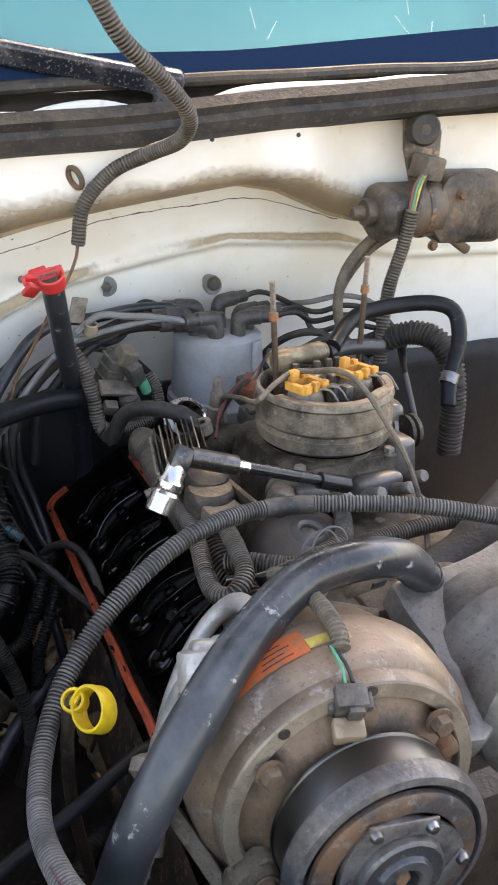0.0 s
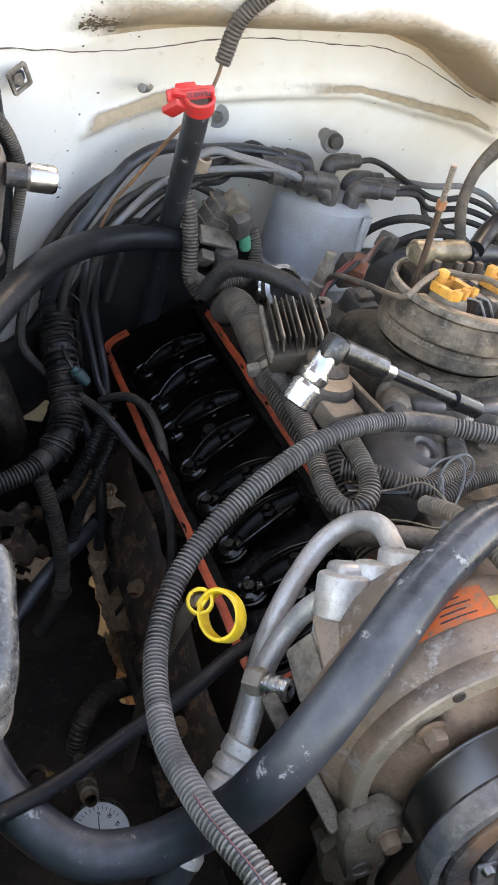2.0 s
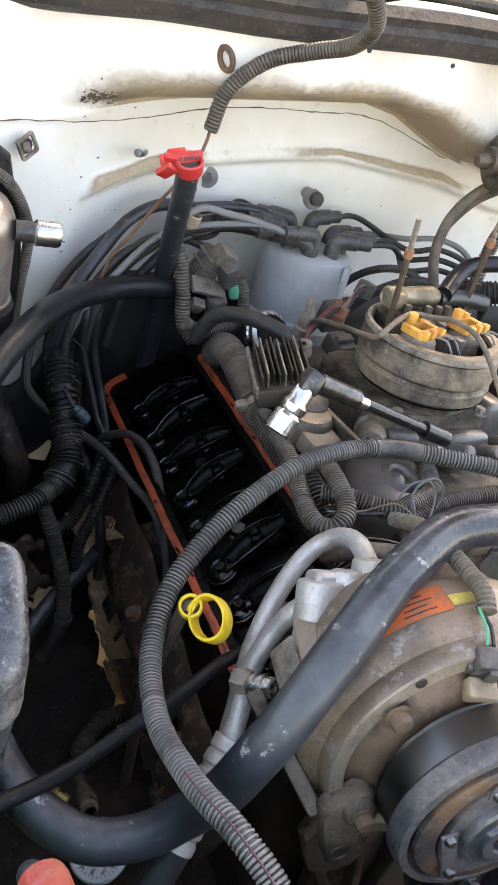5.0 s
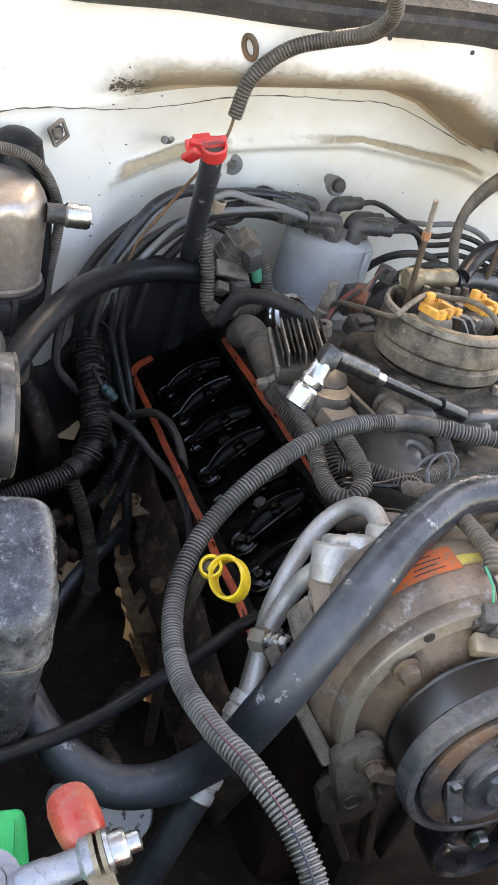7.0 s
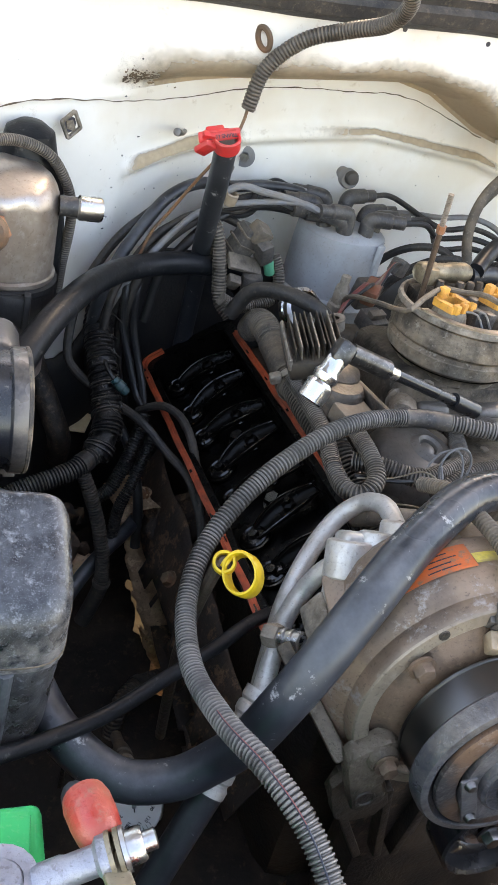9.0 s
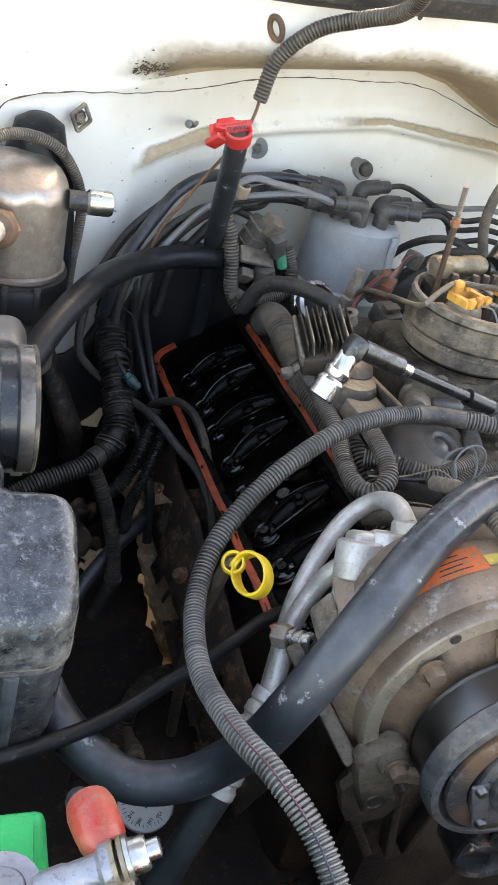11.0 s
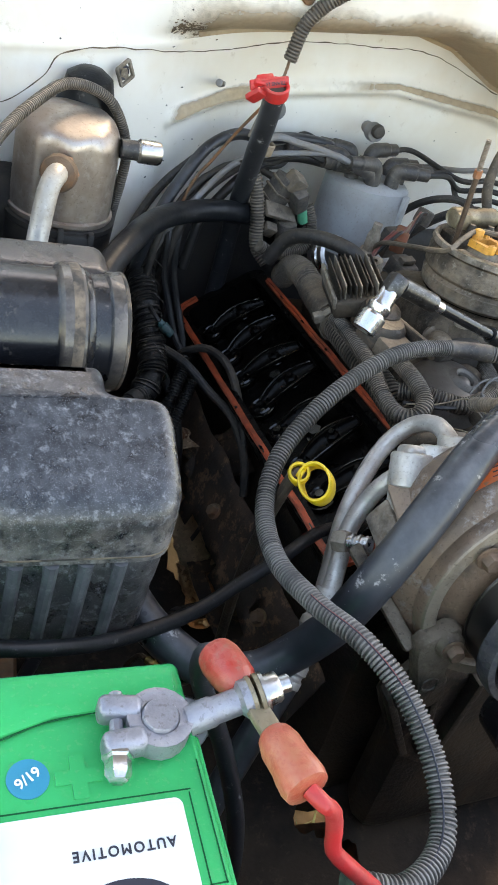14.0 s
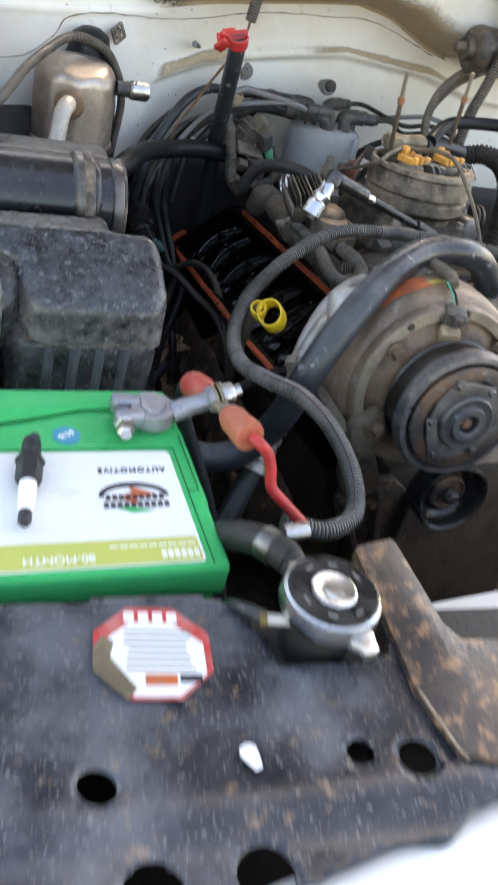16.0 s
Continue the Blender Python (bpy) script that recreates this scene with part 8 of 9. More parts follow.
# ---- wiper motor ----
def build_wiper_motor():
    t = thing("wiper_motor", "dusty black wiper motor on the firewall", "wiper motor")
    m = axes((0.494, 0.998, 1.360), (1, 0.10, 0.02), (0, 0, 1))
    part("motor", lathe([(0, -0.016), (0.006, -0.016), (0.008, -0.013), (0.009, -0.002), (0.015, -0.001), (0.017, 0.004), (0.017, 0.009), (0.027, 0.010), (0.032, 0.014), (0.034, 0.020), (0.034, 0.026), (0.033, 0.028), (0.033, 0.095), (0.028, 0.1), (0, 0.1)], 40, m), MOTORDIRT, t, "round black motor")
    part("motor_band", lathe([(0.0332, 0.072), (0.0345, 0.073), (0.0345, 0.078), (0.0332, 0.079)], 36, m), RUSTPAINT, t, "rusty clamp band")
    part("mount_plate", prism(rounded_outline([(-0.04, -0.045), (0.012, -0.05), (0.034, -0.01), (0.026, 0.034), (-0.016, 0.038), (-0.034, 0.01)]), 0.005, 0.001, axes((0.615, 0.992, 1.372), (0.1, -1, 0.1), (1, 0, 0))), MOTORDIRT, t, "black pressed mounting plate")
    for q in (-1, 1):
        bolt(t, (0.598 + 0.014 * q, 0.985, 1.352 + 0.03 * q), (0, -1, 0.1), 0.005, RUST)
    part("gearbox", box(0.10, 0.06, 0.085, 0.015, 3, m=pose(0.645, 1.03, 1.315)), MOTORDIRT, t)
    part("bracket", prism([(-0.015, 0), (0.015, 0), (0.03, 0.07), (0.015, 0.1), (-0.015, 0.1), (-0.02, 0.06)], 0.006, 0.001, axes((0.575, 1.012, 1.375), (0, -1, 0.15), (1, 0, 0.2))), RUSTPAINT, t)
    part("grommet", lathe([(0.006, 0.01), (0.016, 0.01), (0.019, 0.004), (0.019, -0.006)], 24, axes((0.556, 0.998, 1.455), (-0.2, -1, 0.1))), OLDRUBBER, t)
    part("plug", box(0.034, 0.028, 0.028, 0.004, m=pose(0.566, 0.998, 1.398, 0, 12, 20)), GREYCORR, t)
    for k in range(4):
        part("wire", tube([(0.556 + 0.003 * k, 0.985, 1.408), (0.541 + 0.004 * k, 0.972, 1.395), (0.536 + 0.003 * k, 0.966, 1.365)], 0.0016, 6), (REDWIRE, BLUEWIRE, YELLOWSTICKER, WIRE)[k], t)
    part("sleeve", ribbed([(0.540, 0.966, 1.370), (0.534, 0.966, 1.325), (0.522, 0.962, 1.28), (0.514, 0.95, 1.235), (0.512, 0.94, 1.19)], 0.0085, 0.0038, 0.12), CORRUGATED, t, "ribbed wire sleeve")


hose("loose_wire", [(0.36, 1.05, 1.10), (0.40, 1.03, 1.18), (0.44, 1.00, 1.212), (0.47, 0.98, 1.20), (0.48, 0.96, 1.16)], 0.005, OLDRUBBER, "dusty cable sagging behind the throttle body", "cable", 10)
hose("loose_wire", [(0.38, 1.03, 1.08), (0.41, 1.01, 1.16), (0.45, 0.985, 1.205), (0.485, 0.97, 1.205), (0.51, 0.95, 1.17)], 0.006, OLDRUBBER, "dusty cable sagging behind the throttle body", "cable", 10)
build_wiper_motor()
hose("wall_hose", [(0.66, 1.03, 1.30), (0.60, 1.03, 1.335), (0.55, 1.028, 1.335), (0.510, 1.018, 1.315), (0.478, 1.0, 1.285), (0.468, 0.985, 1.245), (0.478, 0.97, 1.205), (0.49, 0.96, 1.18)], 0.0064, GREYCORR, "dusty rubber hose curling off the firewall")
hose("wall_hose", [(0.56, 1.035, 1.325), (0.515, 1.025, 1.30), (0.48, 1.008, 1.262), (0.475, 0.995, 1.23), (0.485, 0.98, 1.20)], 0.0045, GREYCORR, "dusty rubber hose curling off the firewall")


# ---- bolts and clips of the firewall ----
def wall_bolt(x, z, r, label):
    t = thing("wall_bolt", label, "bolt", "bolts of the firewall")
    y = firewall_y(x, z)
    m = axes((x, y, z), (-0.2, -1, 0.05))
    part("washer", lathe([(0, 0.0), (r, 0.0), (r, 0.002), (0, 0.003)], 24, m), CABLEGREY, t)
    part("head", lathe([(0, 0.009), (r * 0.42, 0.009), (r * 0.5, 0.006), (r * 0.5, 0.002)], 6, m), STEEL, t)


wall_bolt(0.2, 1.252, 0.013, "zinc bolt with a wide washer in the firewall")
t = thing("wall_stud", "rusty capped stud standing off the firewall", "stud")
part("cap", lathe([(0, 0.045), (0.010, 0.043), (0.012, 0.036), (0.012, 0.028), (0.008, 0.026), (0.008, 0)], 18, axes((0.333, 1.10, 1.250), (-0.1, -1, 0.15))), CABLEGREY, t)
part("rubber_tip", lathe([(0, 0.056), (0.007, 0.054), (0.009, 0.046)], 14, axes((0.333, 1.10, 1.254), (-0.1, -1, 0.15))), OLDRUBBER, t)
t = thing("wall_stud", "small blackened stud on the firewall", "stud")
part("pin", tube([(0.112, 1.035, 1.286), (0.104, 1.008, 1.292), (0.097, 0.995, 1.297)], 0.0026, 10), STEEL, t)
part("head", lathe([(0, 0.004), (0.0042, 0.003), (0.0042, -0.002)], 12, axes((0.0965, 0.993, 1.2975), (-0.7, -1, 0.4))), STEEL, t)
t = thing("grommet_clip", "rusty open eyelet clip at the firewall's upper edge", "clip")
part("eye", sweep([Vector((0.154 + 0.0055 * math.cos(a) - 0.003 * math.sin(a), 0.957 - 0.004 * math.cos(a), 1.4135 + 0.0098 * math.sin(a))) for a in [k * 2 * math.pi / 24 for k in range(25)]], 0.003, 8), RUST, t)
t = thing("panel_clip", "bent metal clip behind a hole in the firewall", "clip")
cm = axes((-0.020, 0.928, 1.308), (0.65, -0.75, 0.1), (1, 0.8, 0))
part("bent_frame", ring_plate(rounded(0.021, 0.021, 0.002, 2), rounded(0.0155, 0.0155, 0.0015, 2), 0.003, cm @ pose(0, 0, 0.001, 0, 0, 28)), DIRTYALU, t, "square bent frame")
part("tongue", prism([(-0.006, -0.007), (0.005, -0.008), (0.003, 0.004), (-0.004, 0.006)], 0.0015, 0, cm @ pose(0, 0, 0.001, 12, -10, 20)), DIRTYALU, t)
# ink disc in place of the opening's shade
part("hole", lathe([(0, 0.0012), (0.0075, 0.0012), (0.0075, 0)], 9, cm), INK, t)
hb = thing("wall_bracket", "small bare bracket with a clip behind the filler tube", "bracket")
part("plate", box(0.020, 0.004, 0.030, 0.002, 2, m=pose(0.150, 0.990, 1.245, 0, 15, 20)), DIRTYALU, hb)
part("clip", lathe([(0.006, 0), (0.008, 0.001), (0.008, 0.014), (0.006, 0.015), (0.006, 0)], 16, axes((0.166, 0.985, 1.232), (0.1, -0.2, 1))), IVORY, hb, "ivory plastic clip")


# ---- left hand wiring and shields low in the bay ----
def build_low_left():
    lp = spline([(0.046, 0.975, 1.12), (0.039, 0.935, 1.096), (0.038, 0.915, 1.084), (0.042, 0.89, 1.069), (0.047, 0.865, 1.052), (0.050, 0.84, 1.036), (0.049, 0.815, 1.024), (0.038, 0.795, 1.010)], 0.003)
    loom = solid("taped_loom", sweep(lp, lambda q: 0.0140 + 0.003 * noise.noise((q * 55, 0, 0)), 16), LOOM, "thick loom wrapped in black tape", "wiring")
    rt = random.Random(31)
    for k in range(3, len(lp) - 3):
        if rt.random() < 0.8:
            skew = Vector((rt.uniform(-0.002, 0.002), rt.uniform(-0.002, 0.002), rt.uniform(-0.003, 0.003)))
            side = (lp[k + 1] - lp[k - 1]).normalized()
            out = side.cross(Vector((skew.x * 90, 1, skew.y * 90))).normalized()
            up = side.cross(out)
            big = 0.0142 + 0.0022 * rt.random()
            turn = [lp[k] + out * math.cos(a) * big + up * math.sin(a) * big + side * (0.0012 * a + skew.z * math.sin(a)) for a in [i * 0.42 for i in range(16)]]
            part("tape_wrap", tube(turn, 0.0011 + 0.0007 * rt.random(), 5, 0.004), OLDRUBBER if rt.random() < 0.35 else LOOM, loom)
    for k in range(14):
        a = lp[rt.randrange(8, len(lp) - 12)]
        side = Vector((0.012 * rt.uniform(-1, 1), -0.014, 0.012 * rt.random()))
        part("loose_tape", tube([a + side, a + side * 1.25 + Vector((0.006, -0.002, -0.006)), a + side * 1.05 + Vector((0.014, -0.001, -0.012))], 0.0008, 5), OLDRUBBER, loom)
    b1 = solid("ribbed_branch", ribbed([(0.042, 0.80, 1.012), (0.030, 0.783, 1.014), (0.010, 0.766, 1.010), (-0.03, 0.75, 1.0), (-0.07, 0.735, 0.985)], 0.0105, 0.0034, 0.2), OLDRUBBER, "black ribbed conduit branching off the loom", "wire conduit")
    part("conduit_tape", tube([(0.030, 0.783, 1.014), (0.021, 0.774, 1.013)], 0.0114, 12), OLDRUBBER, b1)
    rb = solid("ribbed_branch", ribbed([(0.036, 0.790, 1.012), (0.026, 0.775, 1.005), (0.035, 0.765, 0.984), (0.048, 0.755, 0.948), (0.057, 0.740, 0.911), (0.060, 0.735, 0.880)], 0.0080, 0.0032, 0.2), OLDRUBBER, "black ribbed conduit low beside the engine", "wire conduit")
    part("plug", tube([(0.060, 0.735, 0.884), (0.059, 0.733, 0.870), (0.052, 0.728, 0.846), (0.044, 0.722, 0.826)], 0.0088, 12), OLDRUBBER, rb, "dusty grey wire plug")
    part("plug_collar", tube([(0.0605, 0.735, 0.882), (0.060, 0.7345, 0.876)], 0.0100, 12), DARKPLASTIC, rb)
    solid("ribbed_branch", ribbed([(0.092, 0.850, 1.03), (0.090, 0.84, 1.016), (0.080, 0.82, 0.997), (0.072, 0.81, 0.978), (0.060, 0.80, 0.957), (0.040, 0.79, 0.949)], 0.0080, 0.0032, 0.2), LOOM, "black ribbed conduit branching off the loom", "wire conduit")
    solid("ribbed_branch", ribbed([(0.104, 0.835, 1.01), (0.096, 0.82, 0.99), (0.084, 0.80, 0.965), (0.074, 0.79, 0.94), (0.070, 0.78, 0.90)], 0.0070, 0.0032, 0.2), LOOM, "black ribbed conduit low beside the engine", "wire conduit")
    hose("low_hose", [(-0.075, 0.62, 0.70), (-0.045, 0.645, 0.775), (-0.012, 0.677, 0.838), (0.010, 0.70, 0.86), (0.030, 0.730, 0.875), (0.056, 0.759, 0.893), (0.092, 0.800, 0.900), (0.116, 0.86, 0.87), (0.14, 0.93, 0.80)], 0.0082, RUBBER, "black hose low beside the engine")
    hose("low_hose", [(0.06, 0.90, 1.00), (0.085, 0.86, 0.975), (0.10, 0.82, 0.93), (0.105, 0.80, 0.87)], 0.0060, WIRE, "thin black hose low beside the engine")
    hose("plug_wire", [(0.066, 0.955, 1.16), (0.062, 0.93, 1.133), (0.065, 0.93, 1.093), (0.076, 0.92, 1.059), (0.089, 0.90, 1.023), (0.098, 0.88, 1.009), (0.10, 0.87, 0.97)], 0.0044, WIRE, "black spark plug lead hanging below the heater hose", "cable", 10)
    hose("plug_wire", [(0.080, 0.955, 1.16), (0.075, 0.935, 1.135), (0.077, 0.93, 1.095), (0.087, 0.92, 1.059), (0.096, 0.90, 1.030), (0.102, 0.88, 1.00)], 0.0044, WIRE, "black spark plug lead hanging below the heater hose", "cable", 10)
    hose("plug_wire", [(0.085, 0.985, 1.212), (0.052, 0.968, 1.184), (0.026, 0.948, 1.148), (0.010, 0.925, 1.115), (0.005, 0.90, 1.072), (0.016, 0.89, 1.052), (0.050, 0.87, 1.035), (0.086, 0.83, 1.035), (0.114, 0.80, 1.019), (0.135, 0.77, 1.011), (0.146, 0.74, 0.996), (0.151, 0.72, 0.978), (0.153, 0.70, 0.95)], 0.0050, OLDRUBBER, "dusty black spark plug lead along the valve gear", "cable", 10)
    hose("plug_wire", [(0.090, 0.868, 1.020), (0.099, 0.86, 1.032), (0.113, 0.845, 1.046), (0.128, 0.82, 1.050), (0.138, 0.79, 1.040), (0.144, 0.76, 1.018), (0.149, 0.735, 0.994)], 0.0048, OLDRUBBER, "dusty black spark plug lead lying over the gasket", "cable", 10)
    # pale patch added for bright ground glimpsed through a gap
    solid("gap_patch", prism([(-0.019, -0.010), (0.012, -0.012), (0.022, 0.004), (0.006, 0.009), (-0.017, 0.011)], 0.0012, 0, axes((0.034, 0.970, 0.922), (-0.05, -0.30, 0.95), (1, 0, 0)) @ Matrix.Diagonal((1, 1.7, 1, 1))), GAPTAN, "pale tan patch added for sunlit ground behind a gap", "cardboard scrap")
    tp = solid("teal_plug", lathe([(0, 0.011), (0.0042, 0.011), (0.0052, 0.009), (0.0052, 0.004), (0.0062, 0.0035), (0.0062, -0.004), (0.0048, -0.0055), (0.0048, -0.010), (0, -0.010)], 12, axes((0.0605, 0.848, 1.066), (0.75, -0.35, -0.55))), TEAL, "small teal wire connector", "connector")
    part("plug_tail", tube([(0.0530, 0.8515, 1.0715), (0.046, 0.862, 1.078), (0.044, 0.880, 1.076)], 0.0024, 8), WIRE, tp)
    # torn rusty heat shield hanging between the head and the filter box
    t = thing("heat_shield", "torn rusty heat shield beside the cylinder head", "heat shield")

    def sheet(name, x0, x1, y0, y1, z, tilt, holes, label=""):
        bm = bmesh.new()
        st, vs = 0.006, {}
        nx, ny = int((x1 - x0) / st), int((y1 - y0) / st)
        for i in range(nx):
            for j in range(ny):
                u, v = (i + 0.5) / nx, (j + 0.5) / ny
                ragged = 0.10 + 0.09 * noise.noise((v * 7, 0, 2.2)) + 0.05 * noise.noise((v * 23, 1, 0))
                if not ragged < u < 1 - 0.6 * ragged or any(noise.noise((u * 3 + a, v * 9, b)) > 0.42 for a, b in holes):
                    continue
                q = []
                for a, b in ((0, 0), (1, 0), (1, 1), (0, 1)):
                    k = (i + a, j + b)
                    if k not in vs:
                        px, py = x0 + k[0] * st, y0 + k[1] * st
                        px += -0.121 * (py - 0.7)
                        vs[k] = bm.verts.new((px, py, z + tilt * (k[0] * st) + 0.018 * noise.noise((px * 14, py * 9, 1)) + 0.004 * noise.noise((px * 60, py * 50, 1))))
                    q.append(vs[k])
                bm.faces.new(q)
        ob = part(name, bm, SHIELD, t, label)
        so = ob.modifiers.new("thickness", "SOLIDIFY")
        so.thickness = 0.0016
        return ob

    sheet("upper_sheet", 0.122, 0.152, 0.46, 0.94, 0.855, 3.2, ((0.0, 0.0),), "crumpled rusty sheet")
    sheet("lower_sheet", 0.140, 0.205, 0.56, 0.98, 0.765, 0.2, ((4.0, 3.0),), "tan rusty sheet torn along its edge")
    path = spline([(0.090, 0.850, 0.900), (0.102, 0.840, 0.865), (0.113, 0.825, 0.838), (0.126, 0.80, 0.821), (0.138, 0.785, 0.794), (0.149, 0.770, 0.762), (0.165, 0.765, 0.713), (0.185, 0.760, 0.654), (0.203, 0.755, 0.603)], 0.003)
    bm = bmesh.new()
    last = None
    for k, p in enumerate(path):
        f = k / (len(path) - 1)
        lw = (0.006 + 0.014 * smooth_step(0.1, 0.3, f)) + 0.006 * noise.noise((f * 9, 0, 3)) + 0.004 * noise.noise((f * 31, 1, 3))
        rw = 0.008 + 0.015 * smooth_step(0.1, 0.3, f) + 0.004 * noise.noise((f * 7, 5, 3))
        row = [bm.verts.new(p + Vector((-lw + (lw + rw) * j / 7, -0.006 * math.sin(j / 7 * 3.1) + 0.004 * noise.noise((f * 20, j * 0.6, 1)), 0.004 * noise.noise((f * 14, j * 0.5, 8)) + 0.010 * (j / 7)))) for j in range(8)]
        if last:
            for j in range(7):
                if noise.noise((f * 10, j * 0.55, 12)) < 0.6 or f < 0.25:
                    bm.faces.new((last[j], last[j + 1], row[j + 1], row[j]))
        last = row
    strip = part("torn_strip", bm, TANSHEET, t, "tan torn strip of the shield")
    so = strip.modifiers.new("thickness", "SOLIDIFY")
    so.thickness = 0.0016
    # brighter tan strip laid along the torn edge
    bm = bmesh.new()
    last = None
    edge_path = spline([(0.122, 0.764, 0.775), (0.133, 0.763, 0.745), (0.147, 0.763, 0.714), (0.163, 0.761, 0.687)], 0.002)
    for k, p in enumerate(edge_path):
        f = k / (len(edge_path) - 1)
        wide = 0.002 + 0.008 * math.sin(math.pi * f) ** 0.6 + 0.004 * noise.noise((f * 12, 4, 1))
        row = [bm.verts.new(p + Vector((-0.002 * noise.noise((f * 17, 1, 1)) + wide * j / 4, -0.003 * math.sin(j * 0.8) - 0.004, 0.003 * noise.noise((f * 15, j * 0.4, 2))))) for j in range(5)]
        if last:
            for j in range(4):
                bm.faces.new((last[j], last[j + 1], row[j + 1], row[j]))
        last = row
    edge_strip = part("bright_edge", bm, TANEDGE, t, "brighter tan strip along the torn edge")
    so = edge_strip.modifiers.new("thickness", "SOLIDIFY")
    so.thickness = 0.0012
    # crumpled dirty pieces wedged in the dark beside the shield
    def crumple(place, w, h, way, turn, stuff_):
        bm = bmesh.new()
        grid = {}
        q = axes(place, way, turn)
        for i in range(13):
            for j in range(9):
                x, y = w * (i / 12 - 0.5), h * (j / 8 - 0.5)
                edge = 1 + 0.35 * noise.noise((i * 0.5, j * 0.5, place[0] * 90))
                grid[i, j] = bm.verts.new(q @ Vector((x * edge, y * edge, 0.009 * noise.noise((x * 45, y * 45, place[1] * 50)) + 0.004 * noise.noise((x * 160, y * 160, 3)))))
        for i in range(12):
            for j in range(8):
                if noise.noise((i * 0.33, j * 0.33, place[0] * 70)) < 0.38:
                    bm.faces.new((grid[i, j], grid[i + 1, j], grid[i + 1, j + 1], grid[i, j + 1]))
        ob = part("crumpled_piece", bm, stuff_, t)
        so = ob.modifiers.new("thickness", "SOLIDIFY")
        so.thickness = 0.0014

    crumple((0.016, 0.80, 0.885), 0.060, 0.060, (0.2, -0.7, 0.6), (1, 0, 0.3), SHIELD)
    crumple((0.030, 0.79, 0.855), 0.050, 0.030, (-0.3, -0.7, 0.6), (1, 0, -0.5), TANSHEET)
    crumple((0.093, 0.83, 0.925), 0.050, 0.045, (-0.4, -0.6, 0.6), (0.6, 0, -0.8), TANSHEET)
    crumple((0.150, 0.80, 0.915), 0.060, 0.080, (-0.5, -0.6, 0.6), (0.6, 0, -0.8), SHIELD)
    crumple((0.165, 0.70, 0.86), 0.070, 0.060, (-0.5, -0.6, 0.6), (0.6, 0, -0.8), SHIELD)
    for y in (0.55, 0.70, 0.83):
        bolt(t, (0.125 - 0.121 * (y - 0.7), y, 0.925), (-0.8, -0.2, 0.5), 0.007, RUST)
    hose("brown_pipe", [(-0.05, 0.94, 1.09), (-0.028, 0.93, 1.030), (0.000, 0.905, 0.972), (0.010, 0.900, 0.945), (0.012, 0.92, 0.90)], 0.0140, GREASYRUST, "brown greasy pipe low beside the loom", "pipe")


build_low_left()


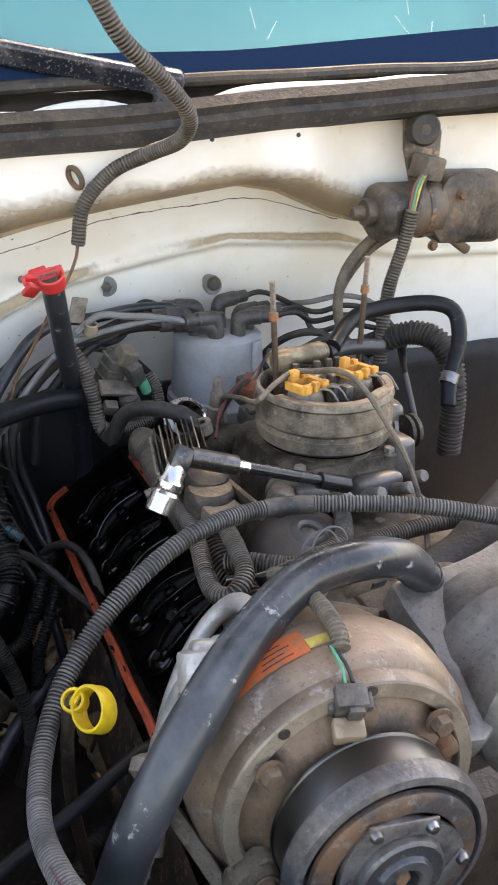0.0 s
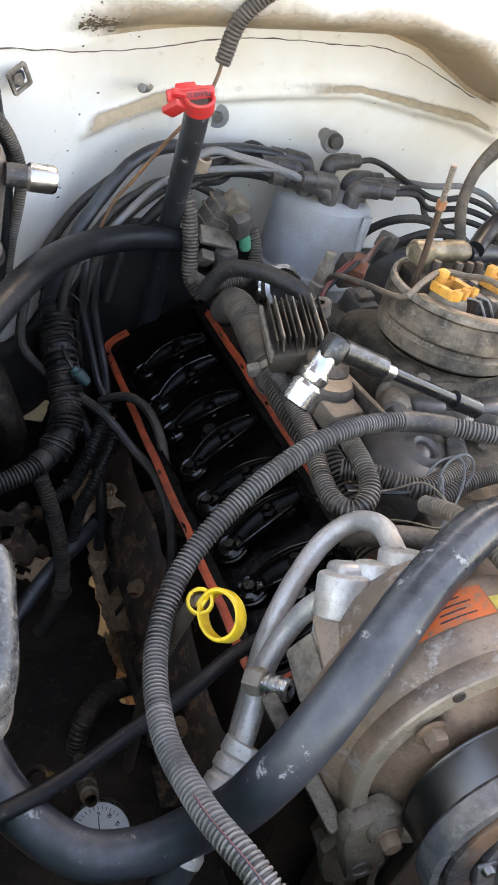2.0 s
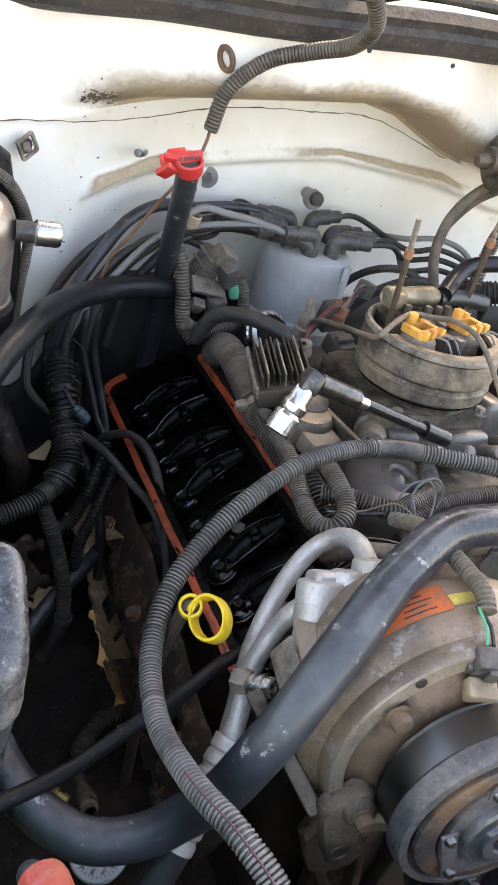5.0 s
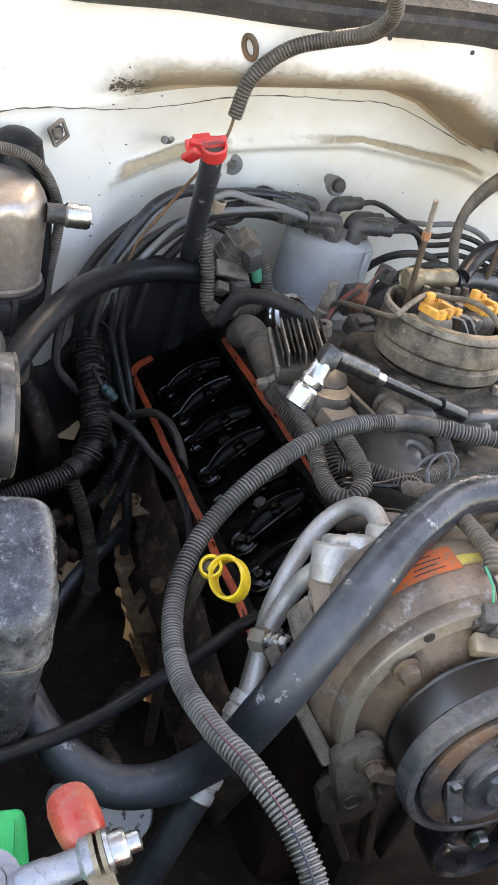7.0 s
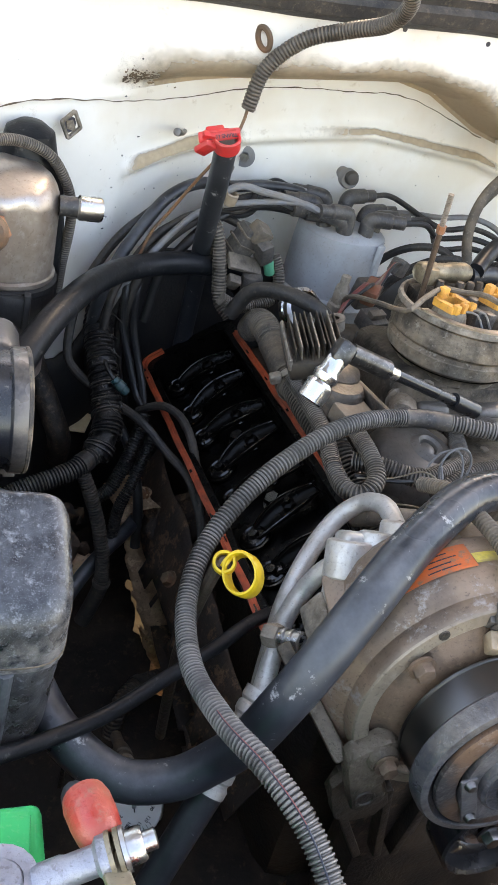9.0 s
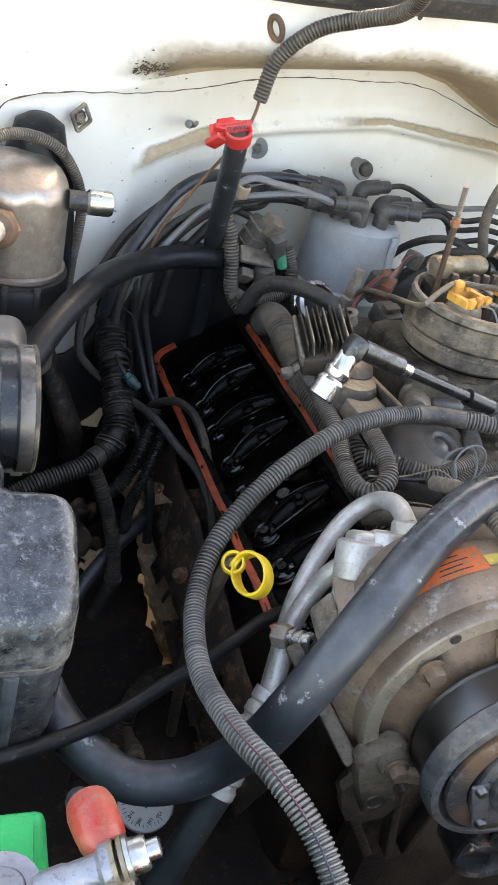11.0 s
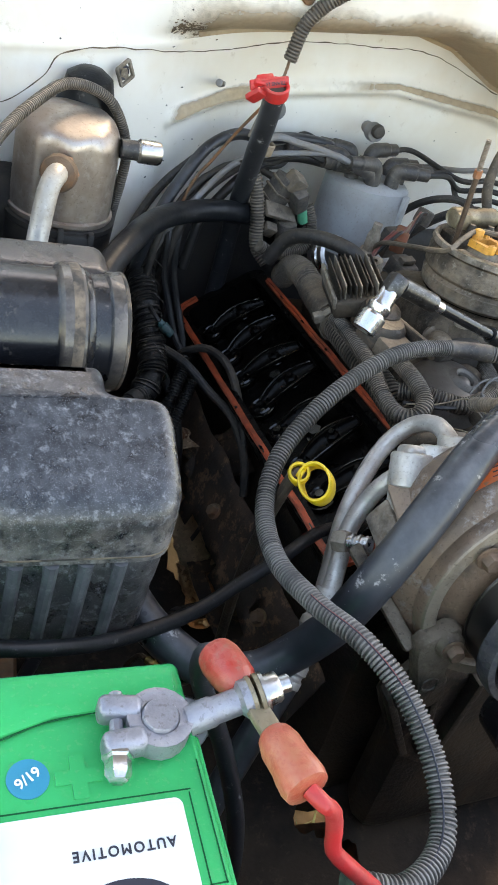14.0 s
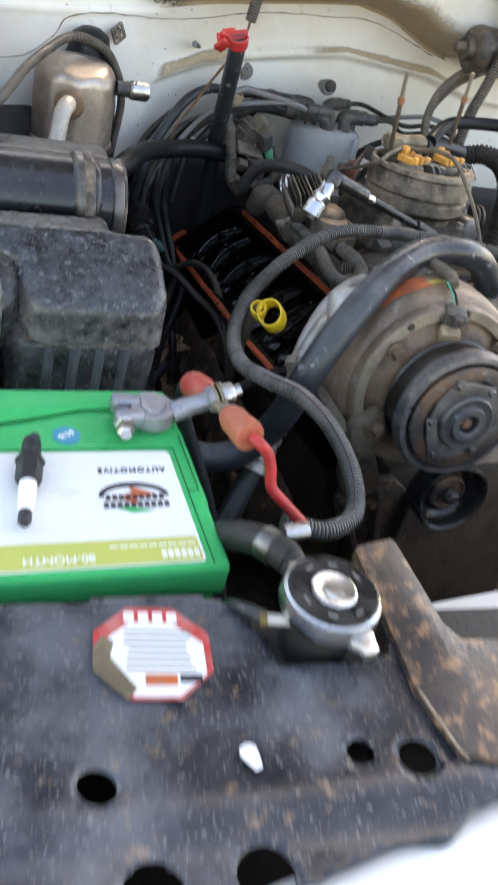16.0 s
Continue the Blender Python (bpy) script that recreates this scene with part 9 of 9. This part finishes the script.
# ---- pressure gauge left in the bay ----
def build_gauge():
    t = thing("pressure_gauge", "round white-faced pressure gauge hanging low in the bay", "gauge")
    c = Vector((0.105, 0.550, 0.735))
    m = axes(c, (-0.2, -0.55, 0.8), (1, 0, 0))
    part("case", lathe([(0, -0.02), (0.030, -0.02), (0.0315, -0.016), (0.0315, 0.003), (0.0300, 0.005), (0.0290, 0.002)], 40, m), BRIGHT, t, "bright metal case")
    part("dial", lathe([(0, 0.001), (0.0291, 0.001), (0.0291, 0)], 36, m), LABEL, t, "white dial")
    for k in range(28):
        a = radians(-45 + k * 10)
        part("tick", prism([(-0.0003, 0.022), (0.0003, 0.022), (0.0003, 0.0255), (-0.0003, 0.0255)], 0.0002, 0, m @ pose(0, 0, 0.0011, 0, 0, math.degrees(a))), INK, t)
    for k, s in enumerate(("0", "30", "60", "90", "120", "150", "180", "210")):
        a = radians(95 - 34 * k)
        words(s, 0.0050, m @ pose(0.0190 * math.cos(a), 0.0190 * math.sin(a), 0.0012, 0, 0, -125), INK, t, "dial_number")
    part("needle", prism([(-0.0008, -0.006), (0.0008, -0.006), (0.0003, 0.017), (-0.0003, 0.017)], 0.0004, 0, m @ pose(0, 0, 0.0016, 0, 0, 6)), INK, t)
    part("needle_boss", lathe([(0, 0.0026), (0.0022, 0.0024), (0.0026, 0.0012)], 16, m), STEEL, t)
    f0, f1 = Vector((0.076, 0.532, 0.8515)), Vector((0.0824, 0.608, 0.779))
    part("stem", lathe([(0.0055, -0.012), (0.0055, 0), (0.0085, 0.001), (0.0085, 0.014), (0.0070, 0.015), (0.0070, 0.020), (0.0092, 0.021), (0.0092, 0.030), (0.0080, 0.032), (0.0080, 0.05), (0.0060, 0.052), (0.0060, 0.10)], 14, axes(f0, f1 - f0)), GREYCORR, t, "dust-caked fitting of the gauge")


build_gauge()


el = solid("pipe_elbow", ribbed([(0.165, 0.725, 0.72), (0.143, 0.717, 0.724), (0.118, 0.700, 0.731), (0.101, 0.680, 0.729), (0.095, 0.668, 0.712), (0.094, 0.66, 0.68)], 0.0115, 0.005, 0.12), GREASYRUST, "dusty ribbed elbow low in the bay", "pipe")
part("elbow_band", tube([(0.128, 0.708, 0.7285), (0.120, 0.7015, 0.7305)], 0.0134, 14), OLDRUBBER, el)


# ---- windscreen wiper ----
t = thing("windscreen_wiper", "scuffed black wiper lying along the windscreen's foot", "wiper")
wa, wb = Vector((-0.10, 1.020, 1.552)), Vector((0.252, 0.985, 1.500))
wm = axes(wa, wb - wa, (0, -0.3, 1))
arm = part("arm", prism(rounded(0.024, 0.015, 0.005, 4), (wb - wa).length, 0, wm), SUPPORT, t, "scuffed black wiper arm")
part("arm_head", box(0.030, 0.020, 0.030, 0.006, 3, m=wm @ pose(0, 0, (wb - wa).length - 0.012)), SUPPORT, t)
for k in range(7):
    part("scuff", box(0.0012 + 0.001 * (k % 3), 0.0004, 0.008 + 0.004 * (k % 4), m=wm @ pose(-0.006 + 0.002 * ((k * 5) % 7), -0.0078, 0.20 + 0.018 * k)), LABEL, arm)
part("pivot", lathe([(0.014, -0.03), (0.012, 0.004), (0, 0.006)], 18, axes(wb, (0, -0.2, 1))), SUPPORT, t)
